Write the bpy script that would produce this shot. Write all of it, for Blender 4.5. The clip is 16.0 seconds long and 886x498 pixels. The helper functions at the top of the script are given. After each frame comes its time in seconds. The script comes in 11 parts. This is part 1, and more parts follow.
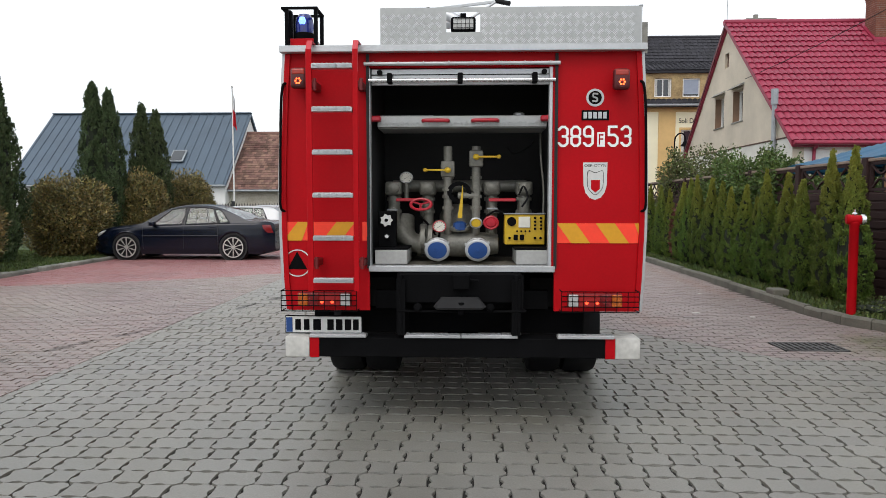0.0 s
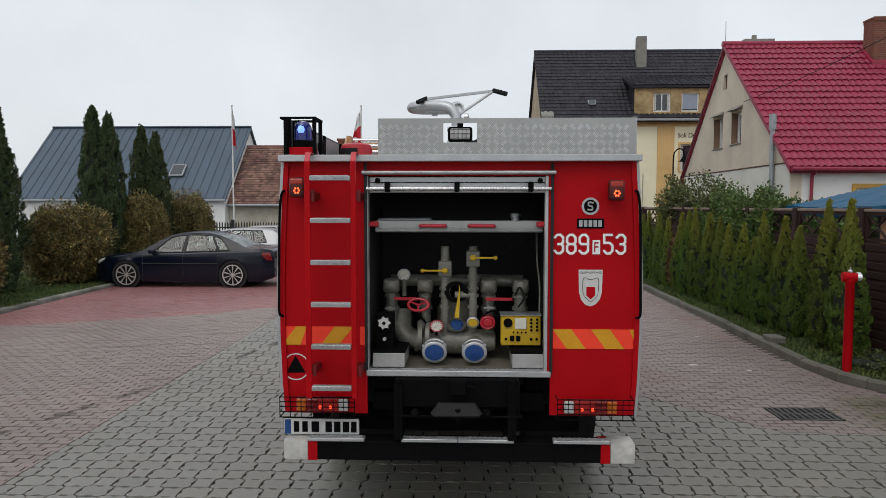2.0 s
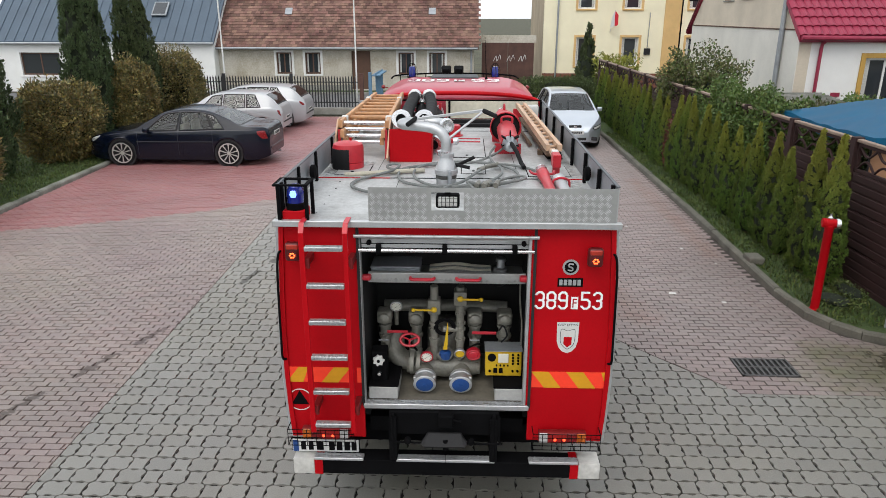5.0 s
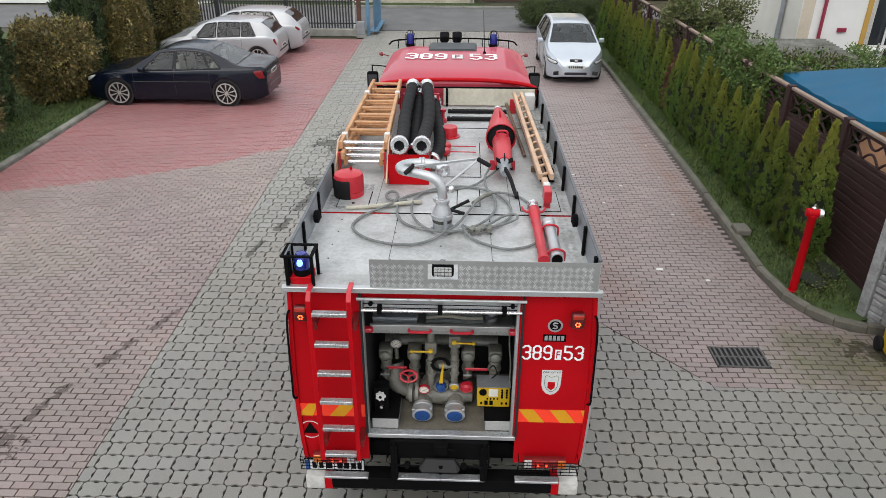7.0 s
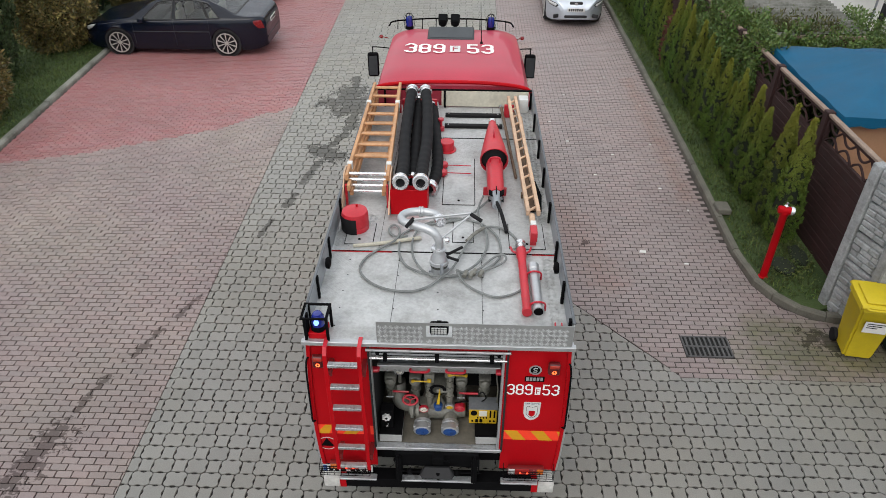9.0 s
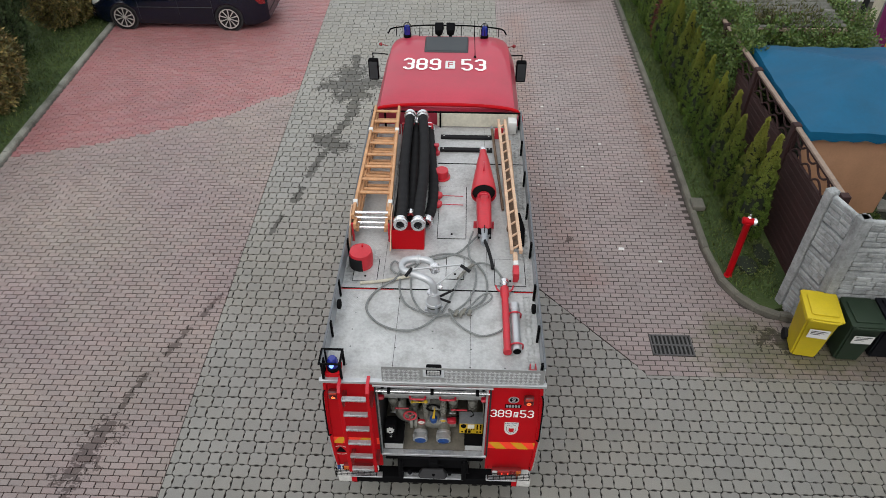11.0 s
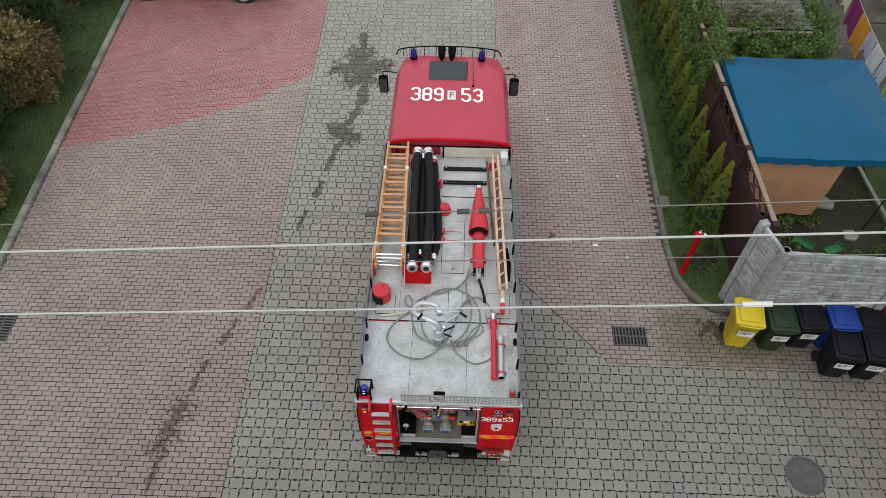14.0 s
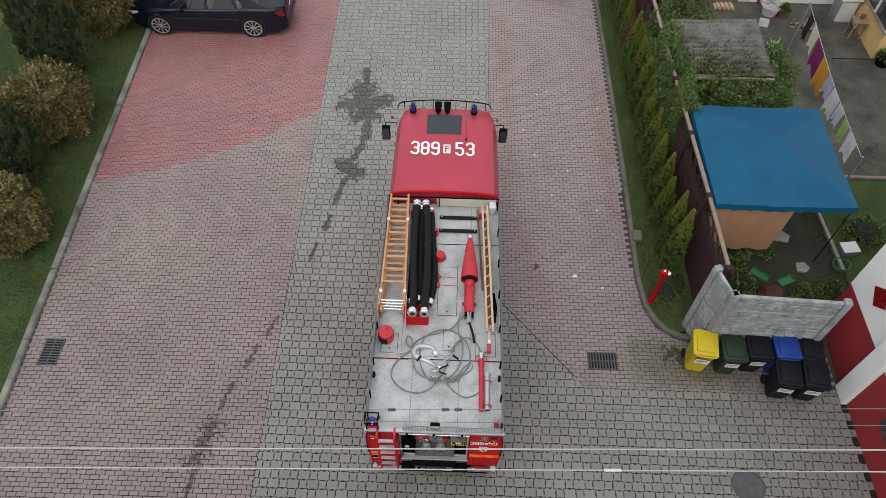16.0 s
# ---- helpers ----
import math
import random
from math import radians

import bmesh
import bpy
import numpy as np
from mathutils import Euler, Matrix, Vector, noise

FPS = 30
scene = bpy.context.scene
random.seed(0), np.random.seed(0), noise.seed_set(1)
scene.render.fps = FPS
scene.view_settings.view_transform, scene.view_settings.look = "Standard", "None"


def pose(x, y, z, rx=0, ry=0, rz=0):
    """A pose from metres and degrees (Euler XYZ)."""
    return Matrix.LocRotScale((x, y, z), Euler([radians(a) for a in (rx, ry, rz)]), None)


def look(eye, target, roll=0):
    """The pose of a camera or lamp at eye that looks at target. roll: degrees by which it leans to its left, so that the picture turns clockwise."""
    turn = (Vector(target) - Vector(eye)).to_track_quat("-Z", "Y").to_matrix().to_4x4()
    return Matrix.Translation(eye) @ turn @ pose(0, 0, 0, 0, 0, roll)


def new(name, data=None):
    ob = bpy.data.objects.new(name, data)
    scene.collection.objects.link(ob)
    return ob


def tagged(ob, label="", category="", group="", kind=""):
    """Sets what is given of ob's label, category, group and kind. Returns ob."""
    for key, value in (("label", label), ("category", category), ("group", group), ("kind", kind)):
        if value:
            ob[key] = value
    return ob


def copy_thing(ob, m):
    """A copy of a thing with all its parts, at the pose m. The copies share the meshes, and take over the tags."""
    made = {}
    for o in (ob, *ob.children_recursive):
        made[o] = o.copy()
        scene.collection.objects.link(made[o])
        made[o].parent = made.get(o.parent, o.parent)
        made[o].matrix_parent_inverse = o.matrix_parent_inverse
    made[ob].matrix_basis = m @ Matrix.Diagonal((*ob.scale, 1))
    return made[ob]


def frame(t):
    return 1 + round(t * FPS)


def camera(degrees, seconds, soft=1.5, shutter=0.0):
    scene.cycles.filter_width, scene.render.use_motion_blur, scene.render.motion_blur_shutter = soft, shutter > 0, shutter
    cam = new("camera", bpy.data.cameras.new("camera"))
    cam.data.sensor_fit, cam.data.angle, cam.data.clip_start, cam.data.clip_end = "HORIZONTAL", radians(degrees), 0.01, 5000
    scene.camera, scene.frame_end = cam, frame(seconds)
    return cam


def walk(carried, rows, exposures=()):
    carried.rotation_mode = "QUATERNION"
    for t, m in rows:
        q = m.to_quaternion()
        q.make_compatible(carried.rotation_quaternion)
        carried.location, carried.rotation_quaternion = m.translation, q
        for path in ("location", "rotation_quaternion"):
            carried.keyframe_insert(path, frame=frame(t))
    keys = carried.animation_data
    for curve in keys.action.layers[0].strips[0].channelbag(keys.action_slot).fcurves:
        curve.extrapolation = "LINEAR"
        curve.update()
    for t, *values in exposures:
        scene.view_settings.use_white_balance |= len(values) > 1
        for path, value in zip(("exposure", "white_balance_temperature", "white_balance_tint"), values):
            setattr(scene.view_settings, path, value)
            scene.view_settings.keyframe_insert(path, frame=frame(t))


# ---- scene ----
import collections

cam = camera(65.1, 16.0, soft=0.75)
METRES, EYE, TILT, LEAN, TURN = 13.0, 1.57, -3.7, 0.0, 2.0
EX, EY = 0.04, -4.8
ROWS = [
    (0.0, 0.0, 0.0, 0.0, 0.0, 0.0, -0.0),
    (0.5, 0.0006, -0.0003, 0.0098, -0.02, 0.04, -0.02),
    (1.0, 0.0001, -0.0013, 0.0236, -0.02, 0.07, -0.04),
    (1.5, 0.0015, -0.0029, 0.0372, -0.02, 0.11, -0.02),
    (2.0, 0.0014, -0.0041, 0.056, -0.03, 0.15, -0.03),
    (2.5, 0.0046, -0.0065, 0.0775, -0.06, 0.17, -0.01),
    (3.0, 0.0064, -0.0106, 0.1002, -0.08, -1.97, 0.04),
    (3.5, 0.0075, -0.0108, 0.122, -0.11, -5.6, 0.01),
    (4.0, 0.0074, -0.011, 0.1448, -0.13, -9.28, 0.03),
    (6.5, 0.0071, -0.0069, 0.2653, -0.13, -21.25, -0.15),
    (7.0, 0.0095, -0.0078, 0.2941, -0.13, -23.53, -0.13),
    (7.5, 0.0106, -0.0106, 0.3246, -0.12, -26.87, -0.1),
    (8.0, 0.0105, -0.0101, 0.3537, -0.12, -31.66, -0.11),
    (8.5, 0.0111, -0.0129, 0.3853, -0.11, -31.87, -0.1),
    (9.0, 0.0121, -0.0138, 0.4188, -0.09, -31.86, -0.12),
    (11.5, 0.0175, -0.0287, 0.5966, -0.15, -41.35, -0.1),
    (12.0, 0.0102, -0.0295, 0.6389, -0.12, -43.89, -0.21),
    (12.5, 0.0077, -0.03, 0.6834, -0.1, -44.49, -0.23),
    (13.0, 0.0075, -0.0319, 0.7273, -0.1, -46.65, -0.27),
    (13.5, 0.0083, -0.0327, 0.7709, -0.12, -47.63, -0.31),
    (14.0, 0.01, -0.0349, 0.8155, -0.13, -48.18, -0.34),
    (14.5, 0.0116, -0.0408, 0.8603, -0.12, -48.78, -0.35),
    (15.0, 0.0112, -0.046, 0.9054, -0.15, -49.28, -0.4),
    (15.5, 0.0107, -0.0484, 0.951, -0.15, -49.87, -0.45),
    (16.0, 0.0127, -0.0512, 0.9955, -0.16, -50.26, -0.5),
]
EXPOSURES = [(0.0, 0.58), (1.0, 0.3), (2.0, 0.0), (3.0, -0.08), (3.5, 0.08), (4.0, 0.42), (6.5, 0.71), (7.5, 0.59), (9.0, 0.54), (11.5, 0.39), (13.0, 0.37), (14.5, 0.38), (16.0, 0.32)]
walk(cam, [(t, pose(EX, EY, EYE, TILT, LEAN, TURN) @ pose(METRES * x, METRES * y, METRES * z, 90 + pitch, roll, yaw)) for t, x, y, z, yaw, pitch, roll in ROWS], EXPOSURES)

# ---- light ----
world = bpy.data.worlds.new("sky")
scene.world = world
world.use_nodes = True
wn, wl = world.node_tree.nodes, world.node_tree.links
wn.clear()
sky = wn.new("ShaderNodeTexSky")
sky.sky_type, sky.sun_disc = "NISHITA", False
sky.sun_elevation, sky.sun_rotation = radians(55), radians(202)
sky.air_density, sky.dust_density, sky.ozone_density = 1.0, 6.0, 1.0
overcast = wn.new("ShaderNodeMix")
overcast.data_type = "RGBA"
overcast.inputs[0].default_value = 0.86
overcast.inputs[7].default_value = (7.4, 7.75, 8.1, 1)
w_bg, w_out = wn.new("ShaderNodeBackground"), wn.new("ShaderNodeOutputWorld")
w_bg.inputs[1].default_value = 0.115
wl.new(sky.outputs[0], overcast.inputs[6])
w_co, w_nz, w_mr, w_mul = wn.new("ShaderNodeTexCoord"), wn.new("ShaderNodeTexNoise"), wn.new("ShaderNodeMapRange"), wn.new("ShaderNodeMix")
w_nz.inputs["Scale"].default_value, w_nz.inputs["Detail"].default_value, w_nz.inputs["Roughness"].default_value = 3.2, 6, 0.55
w_mr.inputs[1].default_value, w_mr.inputs[2].default_value, w_mr.inputs[3].default_value, w_mr.inputs[4].default_value = 0.3, 0.7, 0.9, 1.06
w_mul.data_type, w_mul.blend_type, w_mul.inputs[0].default_value = "RGBA", "MULTIPLY", 1.0
wl.new(w_co.outputs["Generated"], w_nz.inputs["Vector"])
wl.new(w_nz.outputs[0], w_mr.inputs[0])
wl.new(overcast.outputs[2], w_mul.inputs[6])
wl.new(w_mr.outputs[0], w_mul.inputs[7])
wl.new(w_mul.outputs[2], w_bg.inputs[0])
wl.new(w_bg.outputs[0], w_out.inputs[0])
sun_data = bpy.data.lights.new("sun", "SUN")
sun_data.energy, sun_data.angle, sun_data.color = 0.6, radians(35), (1.0, 0.97, 0.93)
sun = new("sun", sun_data)
sun.matrix_world = look((0, 0, 30), (8, 19.5, 0))

# ---- materials ----


def mat(name, col, rough=0.6, metal=0.0, var=0.18, scale=3.0, fine=40.0, bump=0.12, bdist=0.004, rand=0.0, island=0.0,
        col2=None, coat=0.0, streak=0.0, emit=0.0, alpha=1.0, trans=0.0, spec=0.5, hue=0.0):
    m = bpy.data.materials.new(name)
    m.use_nodes = True
    n, l = m.node_tree.nodes, m.node_tree.links
    b = n["Principled BSDF"]
    co = n.new("ShaderNodeTexCoord")
    src = co.outputs["Object"]
    if streak:
        mp = n.new("ShaderNodeMapping")
        mp.inputs["Scale"].default_value = (1, 1, streak)
        l.new(src, mp.inputs[0])
        src = mp.outputs[0]
    big, small = n.new("ShaderNodeTexNoise"), n.new("ShaderNodeTexNoise")
    big.inputs["Scale"].default_value, big.inputs["Detail"].default_value, big.inputs["Roughness"].default_value = scale, 5, 0.6
    small.inputs["Scale"].default_value, small.inputs["Detail"].default_value = fine, 3
    l.new(src, big.inputs["Vector"])
    l.new(src, small.inputs["Vector"])
    add = n.new("ShaderNodeMath")
    add.operation = "MULTIPLY_ADD"
    add.inputs[1].default_value = 0.45
    l.new(small.outputs[0], add.inputs[0])
    l.new(big.outputs[0], add.inputs[2])
    ramp = n.new("ShaderNodeValToRGB")
    a = [c * (1 - var) for c in col]
    z = list(col2) if col2 else [min(1, c * (1 + var)) for c in col]
    ramp.color_ramp.elements[0].position, ramp.color_ramp.elements[0].color = 0.45, (*a, 1)
    ramp.color_ramp.elements[1].position, ramp.color_ramp.elements[1].color = 0.95, (*z, 1)
    l.new(add.outputs[0], ramp.inputs[0])
    out = ramp.outputs[0]
    for amount, node, sock in ((rand, "ShaderNodeObjectInfo", "Random"), (island, "ShaderNodeNewGeometry", "Random Per Island")):
        if amount:
            g, rr, hs = n.new(node), n.new("ShaderNodeMapRange"), n.new("ShaderNodeHueSaturation")
            rr.inputs[3].default_value, rr.inputs[4].default_value = 1 - amount, 1 + amount
            l.new(g.outputs[sock], rr.inputs[0])
            l.new(rr.outputs[0], hs.inputs["Value"])
            if hue:
                hr = n.new("ShaderNodeMapRange")
                mul = n.new("ShaderNodeMath")
                mul.operation, mul.inputs[1].default_value = "MULTIPLY", 7.31
                fr = n.new("ShaderNodeMath")
                fr.operation = "FRACT"
                l.new(g.outputs[sock], mul.inputs[0])
                l.new(mul.outputs[0], fr.inputs[0])
                l.new(fr.outputs[0], hr.inputs[0])
                hr.inputs[3].default_value, hr.inputs[4].default_value = 0.5 - hue, 0.5 + hue
                l.new(hr.outputs[0], hs.inputs["Hue"])
            l.new(out, hs.inputs["Color"])
            out = hs.outputs[0]
    l.new(out, b.inputs["Base Color"])
    rm = n.new("ShaderNodeMapRange")
    rm.inputs[3].default_value, rm.inputs[4].default_value = max(0.02, rough - 0.12), min(1, rough + 0.12)
    l.new(add.outputs[0], rm.inputs[0])
    l.new(rm.outputs[0], b.inputs["Roughness"])
    b.inputs["Metallic"].default_value = metal
    b.inputs["Coat Weight"].default_value = coat
    b.inputs["Specular IOR Level"].default_value = spec
    if bump:
        bp = n.new("ShaderNodeBump")
        bp.inputs["Strength"].default_value, bp.inputs["Distance"].default_value = bump, bdist
        l.new(small.outputs[0], bp.inputs["Height"])
        l.new(bp.outputs[0], b.inputs["Normal"])
    if emit:
        l.new(out, b.inputs["Emission Color"])
        b.inputs["Emission Strength"].default_value = emit
    if trans:
        b.inputs["Transmission Weight"].default_value = trans
    b.inputs["Alpha"].default_value = alpha
    return m


def glow(name, col, strength):
    m = bpy.data.materials.new(name)
    m.use_nodes = True
    b = m.node_tree.nodes["Principled BSDF"]
    b.inputs["Base Color"].default_value = (*col, 1)
    b.inputs["Emission Color"].default_value = (*col, 1)
    b.inputs["Emission Strength"].default_value = strength
    return m


def glass(name, col, rough=0.03, metal=0.0):
    m = bpy.data.materials.new(name)
    m.use_nodes = True
    b = m.node_tree.nodes["Principled BSDF"]
    b.inputs["Base Color"].default_value = (*col, 1)
    b.inputs["Roughness"].default_value = rough
    b.inputs["Metallic"].default_value = metal
    b.inputs["Coat Weight"].default_value = 0.6
    b.inputs["Coat Roughness"].default_value = 0.02
    return m


M_RED = mat("fire_red_paint", (0.41, 0.0025, 0.007), 0.42, var=0.14, scale=1.5, fine=60, bump=0.03, spec=0.12)
M_CABRED = mat("faded_red_paint", (0.40, 0.028, 0.055), 0.5, var=0.18, scale=1.2, fine=50, bump=0.03, coat=0.3)
M_ALU = mat("aluminium", (0.50, 0.51, 0.52), 0.42, 0.75, var=0.14, scale=4, fine=70, bump=0.05)
M_DECK = mat("scuffed_aluminium_deck", (0.45, 0.455, 0.45), 0.5, 0.4, var=0.3, scale=2.2, fine=25, bump=0.06)


def tread_bump(m, cell, depth):
    """Five-bar tread relief and the grime that gathers in it."""
    n, l = m.node_tree.nodes, m.node_tree.links
    b = n["Principled BSDF"]
    co, ck = n.new("ShaderNodeTexCoord"), n.new("ShaderNodeTexChecker")
    ck.inputs["Color1"].default_value, ck.inputs["Color2"].default_value, ck.inputs["Scale"].default_value = (0, 0, 0, 1), (1, 1, 1, 1), 1 / cell
    l.new(co.outputs["Object"], ck.inputs["Vector"])
    waves = []
    for turn in (45, -45):
        mp, wv = n.new("ShaderNodeMapping"), n.new("ShaderNodeTexWave")
        mp.inputs["Rotation"].default_value = (0, 0, radians(turn))
        wv.inputs["Scale"].default_value = 0.55 / cell
        l.new(co.outputs["Object"], mp.inputs[0])
        l.new(mp.outputs[0], wv.inputs["Vector"])
        waves.append(wv.outputs["Fac"])
    mx, dirt, cut = n.new("ShaderNodeMix"), n.new("ShaderNodeTexNoise"), n.new("ShaderNodeMapRange")
    l.new(ck.outputs["Fac"], mx.inputs["Factor"])
    l.new(waves[0], mx.inputs[2])
    l.new(waves[1], mx.inputs[3])
    bp = n.new("ShaderNodeBump")
    bp.inputs["Strength"].default_value, bp.inputs["Distance"].default_value = 0.6, depth
    l.new(mx.outputs[0], bp.inputs["Height"])
    l.new(bp.outputs[0], b.inputs["Normal"])
    dirt.inputs["Scale"].default_value, dirt.inputs["Detail"].default_value, dirt.inputs["Roughness"].default_value = 3.5, 7, 0.72
    l.new(co.outputs["Object"], dirt.inputs["Vector"])
    cut.inputs[1].default_value, cut.inputs[2].default_value, cut.inputs[3].default_value, cut.inputs[4].default_value = 0.5, 0.72, 0.0, 0.55
    l.new(dirt.outputs[0], cut.inputs[0])
    old = b.inputs["Base Color"].links[0].from_socket
    gm = n.new("ShaderNodeMix")
    gm.data_type = "RGBA"
    gm.inputs[7].default_value = (0.19, 0.18, 0.16, 1)
    l.new(cut.outputs[0], gm.inputs["Factor"])
    l.new(old, gm.inputs[6])
    l.new(gm.outputs[2], b.inputs["Base Color"])


tread_bump(M_DECK, 0.042, 0.0025)
M_BLACK = mat("black_steel", (0.004, 0.004, 0.0045), 0.75, var=0.4, scale=5, bump=0.08, spec=0.06)
M_RUBBER = mat("black_rubber", (0.007, 0.007, 0.008), 0.7, var=0.4, scale=6, bump=0.15, spec=0.25)
M_WHITE = mat("white_paint", (0.62, 0.62, 0.60), 0.45, var=0.08, scale=5, bump=0.03)
M_CHROME = mat("polished_metal", (0.72, 0.72, 0.73), 0.2, 0.95, var=0.1, scale=8, bump=0.02)
M_PUMP = mat("grey_pump_enamel", (0.18, 0.175, 0.15), 0.42, 0.15, var=0.4, scale=6, fine=50, bump=0.1)
M_YEL = mat("yellow_enamel", (0.58, 0.37, 0.012), 0.4, var=0.12, scale=8, bump=0.05)
M_BLUE = mat("blue_plastic", (0.007, 0.05, 0.2), 0.45, var=0.15, scale=8, bump=0.04)
M_BLUELENS = mat("blue_lens", (0.008, 0.018, 0.2), 0.12, var=0.2, scale=9, bump=0.0, coat=0.5)
M_STENCIL = mat("white_stencil_paint", (0.86, 0.86, 0.83), 0.5, var=0.05, scale=12, bump=0.02)
M_REDLENS = mat("red_lens", (0.2, 0.005, 0.007), 0.2, var=0.2, scale=20, bump=0.1, coat=0.4)
M_AMBERLENS = mat("amber_lens", (0.55, 0.12, 0.01), 0.2, var=0.2, scale=20, bump=0.1, coat=0.4)
M_CLEARLENS = mat("clear_lens", (0.55, 0.55, 0.54), 0.15, var=0.15, scale=20, bump=0.1, coat=0.4)
M_LED = glow("lit_red_led", (1.0, 0.06, 0.02), 2.4)
M_LEDA = glow("lit_orange_marker", (1.0, 0.11, 0.028), 2.7)
M_LITLENS = glow("lit_red_lens", (0.2, 0.003, 0.003), 0.35)
M_BEACON = glow("lit_blue_beacon", (0.16, 0.3, 1.0), 1.6)
M_OR = mat("reflective_orange", (0.95, 0.05, 0.02), 0.4, var=0.05, scale=10, bump=0.05)
M_YR = mat("reflective_yellow", (0.66, 0.31, 0.008), 0.4, var=0.06, scale=10, bump=0.05)
M_GLASS = glass("dark_glass", (0.03, 0.035, 0.04))
M_WOOD = mat("varnished_ladder_wood", (0.47, 0.25, 0.12), 0.5, var=0.3, scale=5, fine=30, streak=0.12, bump=0.1)
M_PALEWOOD = mat("pale_wood", (0.50, 0.335, 0.225), 0.6, var=0.25, scale=5, fine=30, bump=0.1)
M_ROPE = mat("grey_hose_fabric", (0.17, 0.18, 0.175), 0.8, var=0.3, scale=10, fine=80, bump=0.3)
M_CANVAS = mat("pale_canvas_hose", (0.46, 0.43, 0.35), 0.85, var=0.2, scale=10, fine=80, bump=0.3)
M_PINKRED = mat("sun_faded_red_enamel", (0.46, 0.014, 0.026), 0.4, var=0.16, scale=4, bump=0.05, coat=0.15)

# ---- mesh helpers ----


def thing(name, loc=(0, 0, 0), label="", category="", group="", kind="", rz=0.0):
    e = new(name)
    e.empty_display_size = 0.2
    e.matrix_world = pose(*loc, 0, 0, rz)
    return tagged(e, label, category, group, kind)


def link(name, bm, material, smooth=False):
    me = bpy.data.meshes.new(name)
    bmesh.ops.recalc_face_normals(bm, faces=bm.faces)
    if smooth:
        for f in bm.faces:
            f.smooth = True
        for e in bm.edges:
            if len(e.link_faces) == 2 and e.calc_face_angle(0) > 0.7:
                e.smooth = False
    bm.to_mesh(me)
    bm.free()
    for m in (material if isinstance(material, (list, tuple)) else (material,)):
        me.materials.append(m)
    return new(name, me)


def part(name, bm, material, parent, label="", smooth=False):
    ob = link(name, bm, material, smooth)
    ob.parent = parent
    if label:
        ob["label"] = label
    return ob


def B():
    return bmesh.new()


def box(bm, x0, x1, y0, y1, z0, z1, bev=0.0, seg=1, m=None):
    r = bmesh.ops.create_cube(bm, size=1.0)
    t = Matrix.Translation(((x0 + x1) / 2, (y0 + y1) / 2, (z0 + z1) / 2)) @ Matrix.Diagonal((x1 - x0, y1 - y0, z1 - z0, 1))
    bmesh.ops.transform(bm, matrix=t, verts=r["verts"])
    vs = r["verts"]
    if bev:
        es = list({e for v in vs for e in v.link_edges})
        o = bmesh.ops.bevel(bm, geom=es, offset=bev, segments=seg, affect="EDGES", profile=0.5)
        vs = list({v for f in o["faces"] for v in f.verts} | {v for v in vs if v.is_valid})
    if m is not None:
        bmesh.ops.transform(bm, matrix=m, verts=vs)
    return bm


def boxp(x0, x1, y0, y1, z0, z1, bev=0.0, seg=1):
    return box(B(), x0, x1, y0, y1, z0, z1, bev, seg)


def rod(bm, p, q, r, r2=None, seg=12, caps=True):
    p, q = Vector(p), Vector(q)
    d = q - p
    t = Matrix.Translation((p + q) / 2) @ d.to_track_quat("Z", "Y").to_matrix().to_4x4()
    bmesh.ops.create_cone(bm, cap_ends=caps, segments=seg, radius1=r, radius2=r if r2 is None else r2, depth=d.length, matrix=t)
    return bm


def lathe(bm, profile, at=(0, 0, 0), axis=(0, 0, 1), seg=20):
    """Turned body: profile of (radius, height) pairs along axis from at."""
    q = Vector(axis).to_track_quat("Z", "Y").to_matrix().to_4x4()
    t = Matrix.Translation(at) @ q
    rings = []
    for r, h in profile:
        rings.append([bm.verts.new(t @ Vector((max(r, 1e-4) * math.cos(2 * math.pi * i / seg), max(r, 1e-4) * math.sin(2 * math.pi * i / seg), h))) for i in range(seg)])
    for a, b in zip(rings, rings[1:]):
        for i in range(seg):
            bm.faces.new((a[i], a[(i + 1) % seg], b[(i + 1) % seg], b[i]))
    bm.faces.new(rings[0])
    bm.faces.new(rings[-1])
    return bm


def smooth_path(pts, n=8, closed=False):
    """Catmull-Rom points through pts."""
    v = [Vector(p) for p in pts]
    out = []
    k = len(v)
    for i in range(k if closed else k - 1):
        p1, p2 = v[i], v[(i + 1) % k]
        p0 = v[i - 1] if (i or closed) else p1 * 2 - p2
        p3 = v[(i + 2) % k] if (i + 2 < k or closed) else p2 * 2 - p1
        for j in range(n):
            t = j / n
            out.append(0.5 * (2 * p1 + (p2 - p0) * t + (2 * p0 - 5 * p1 + 4 * p2 - p3) * t * t + (3 * p1 - p0 - 3 * p2 + p3) * t ** 3))
    if not closed:
        out.append(v[-1])
    return out


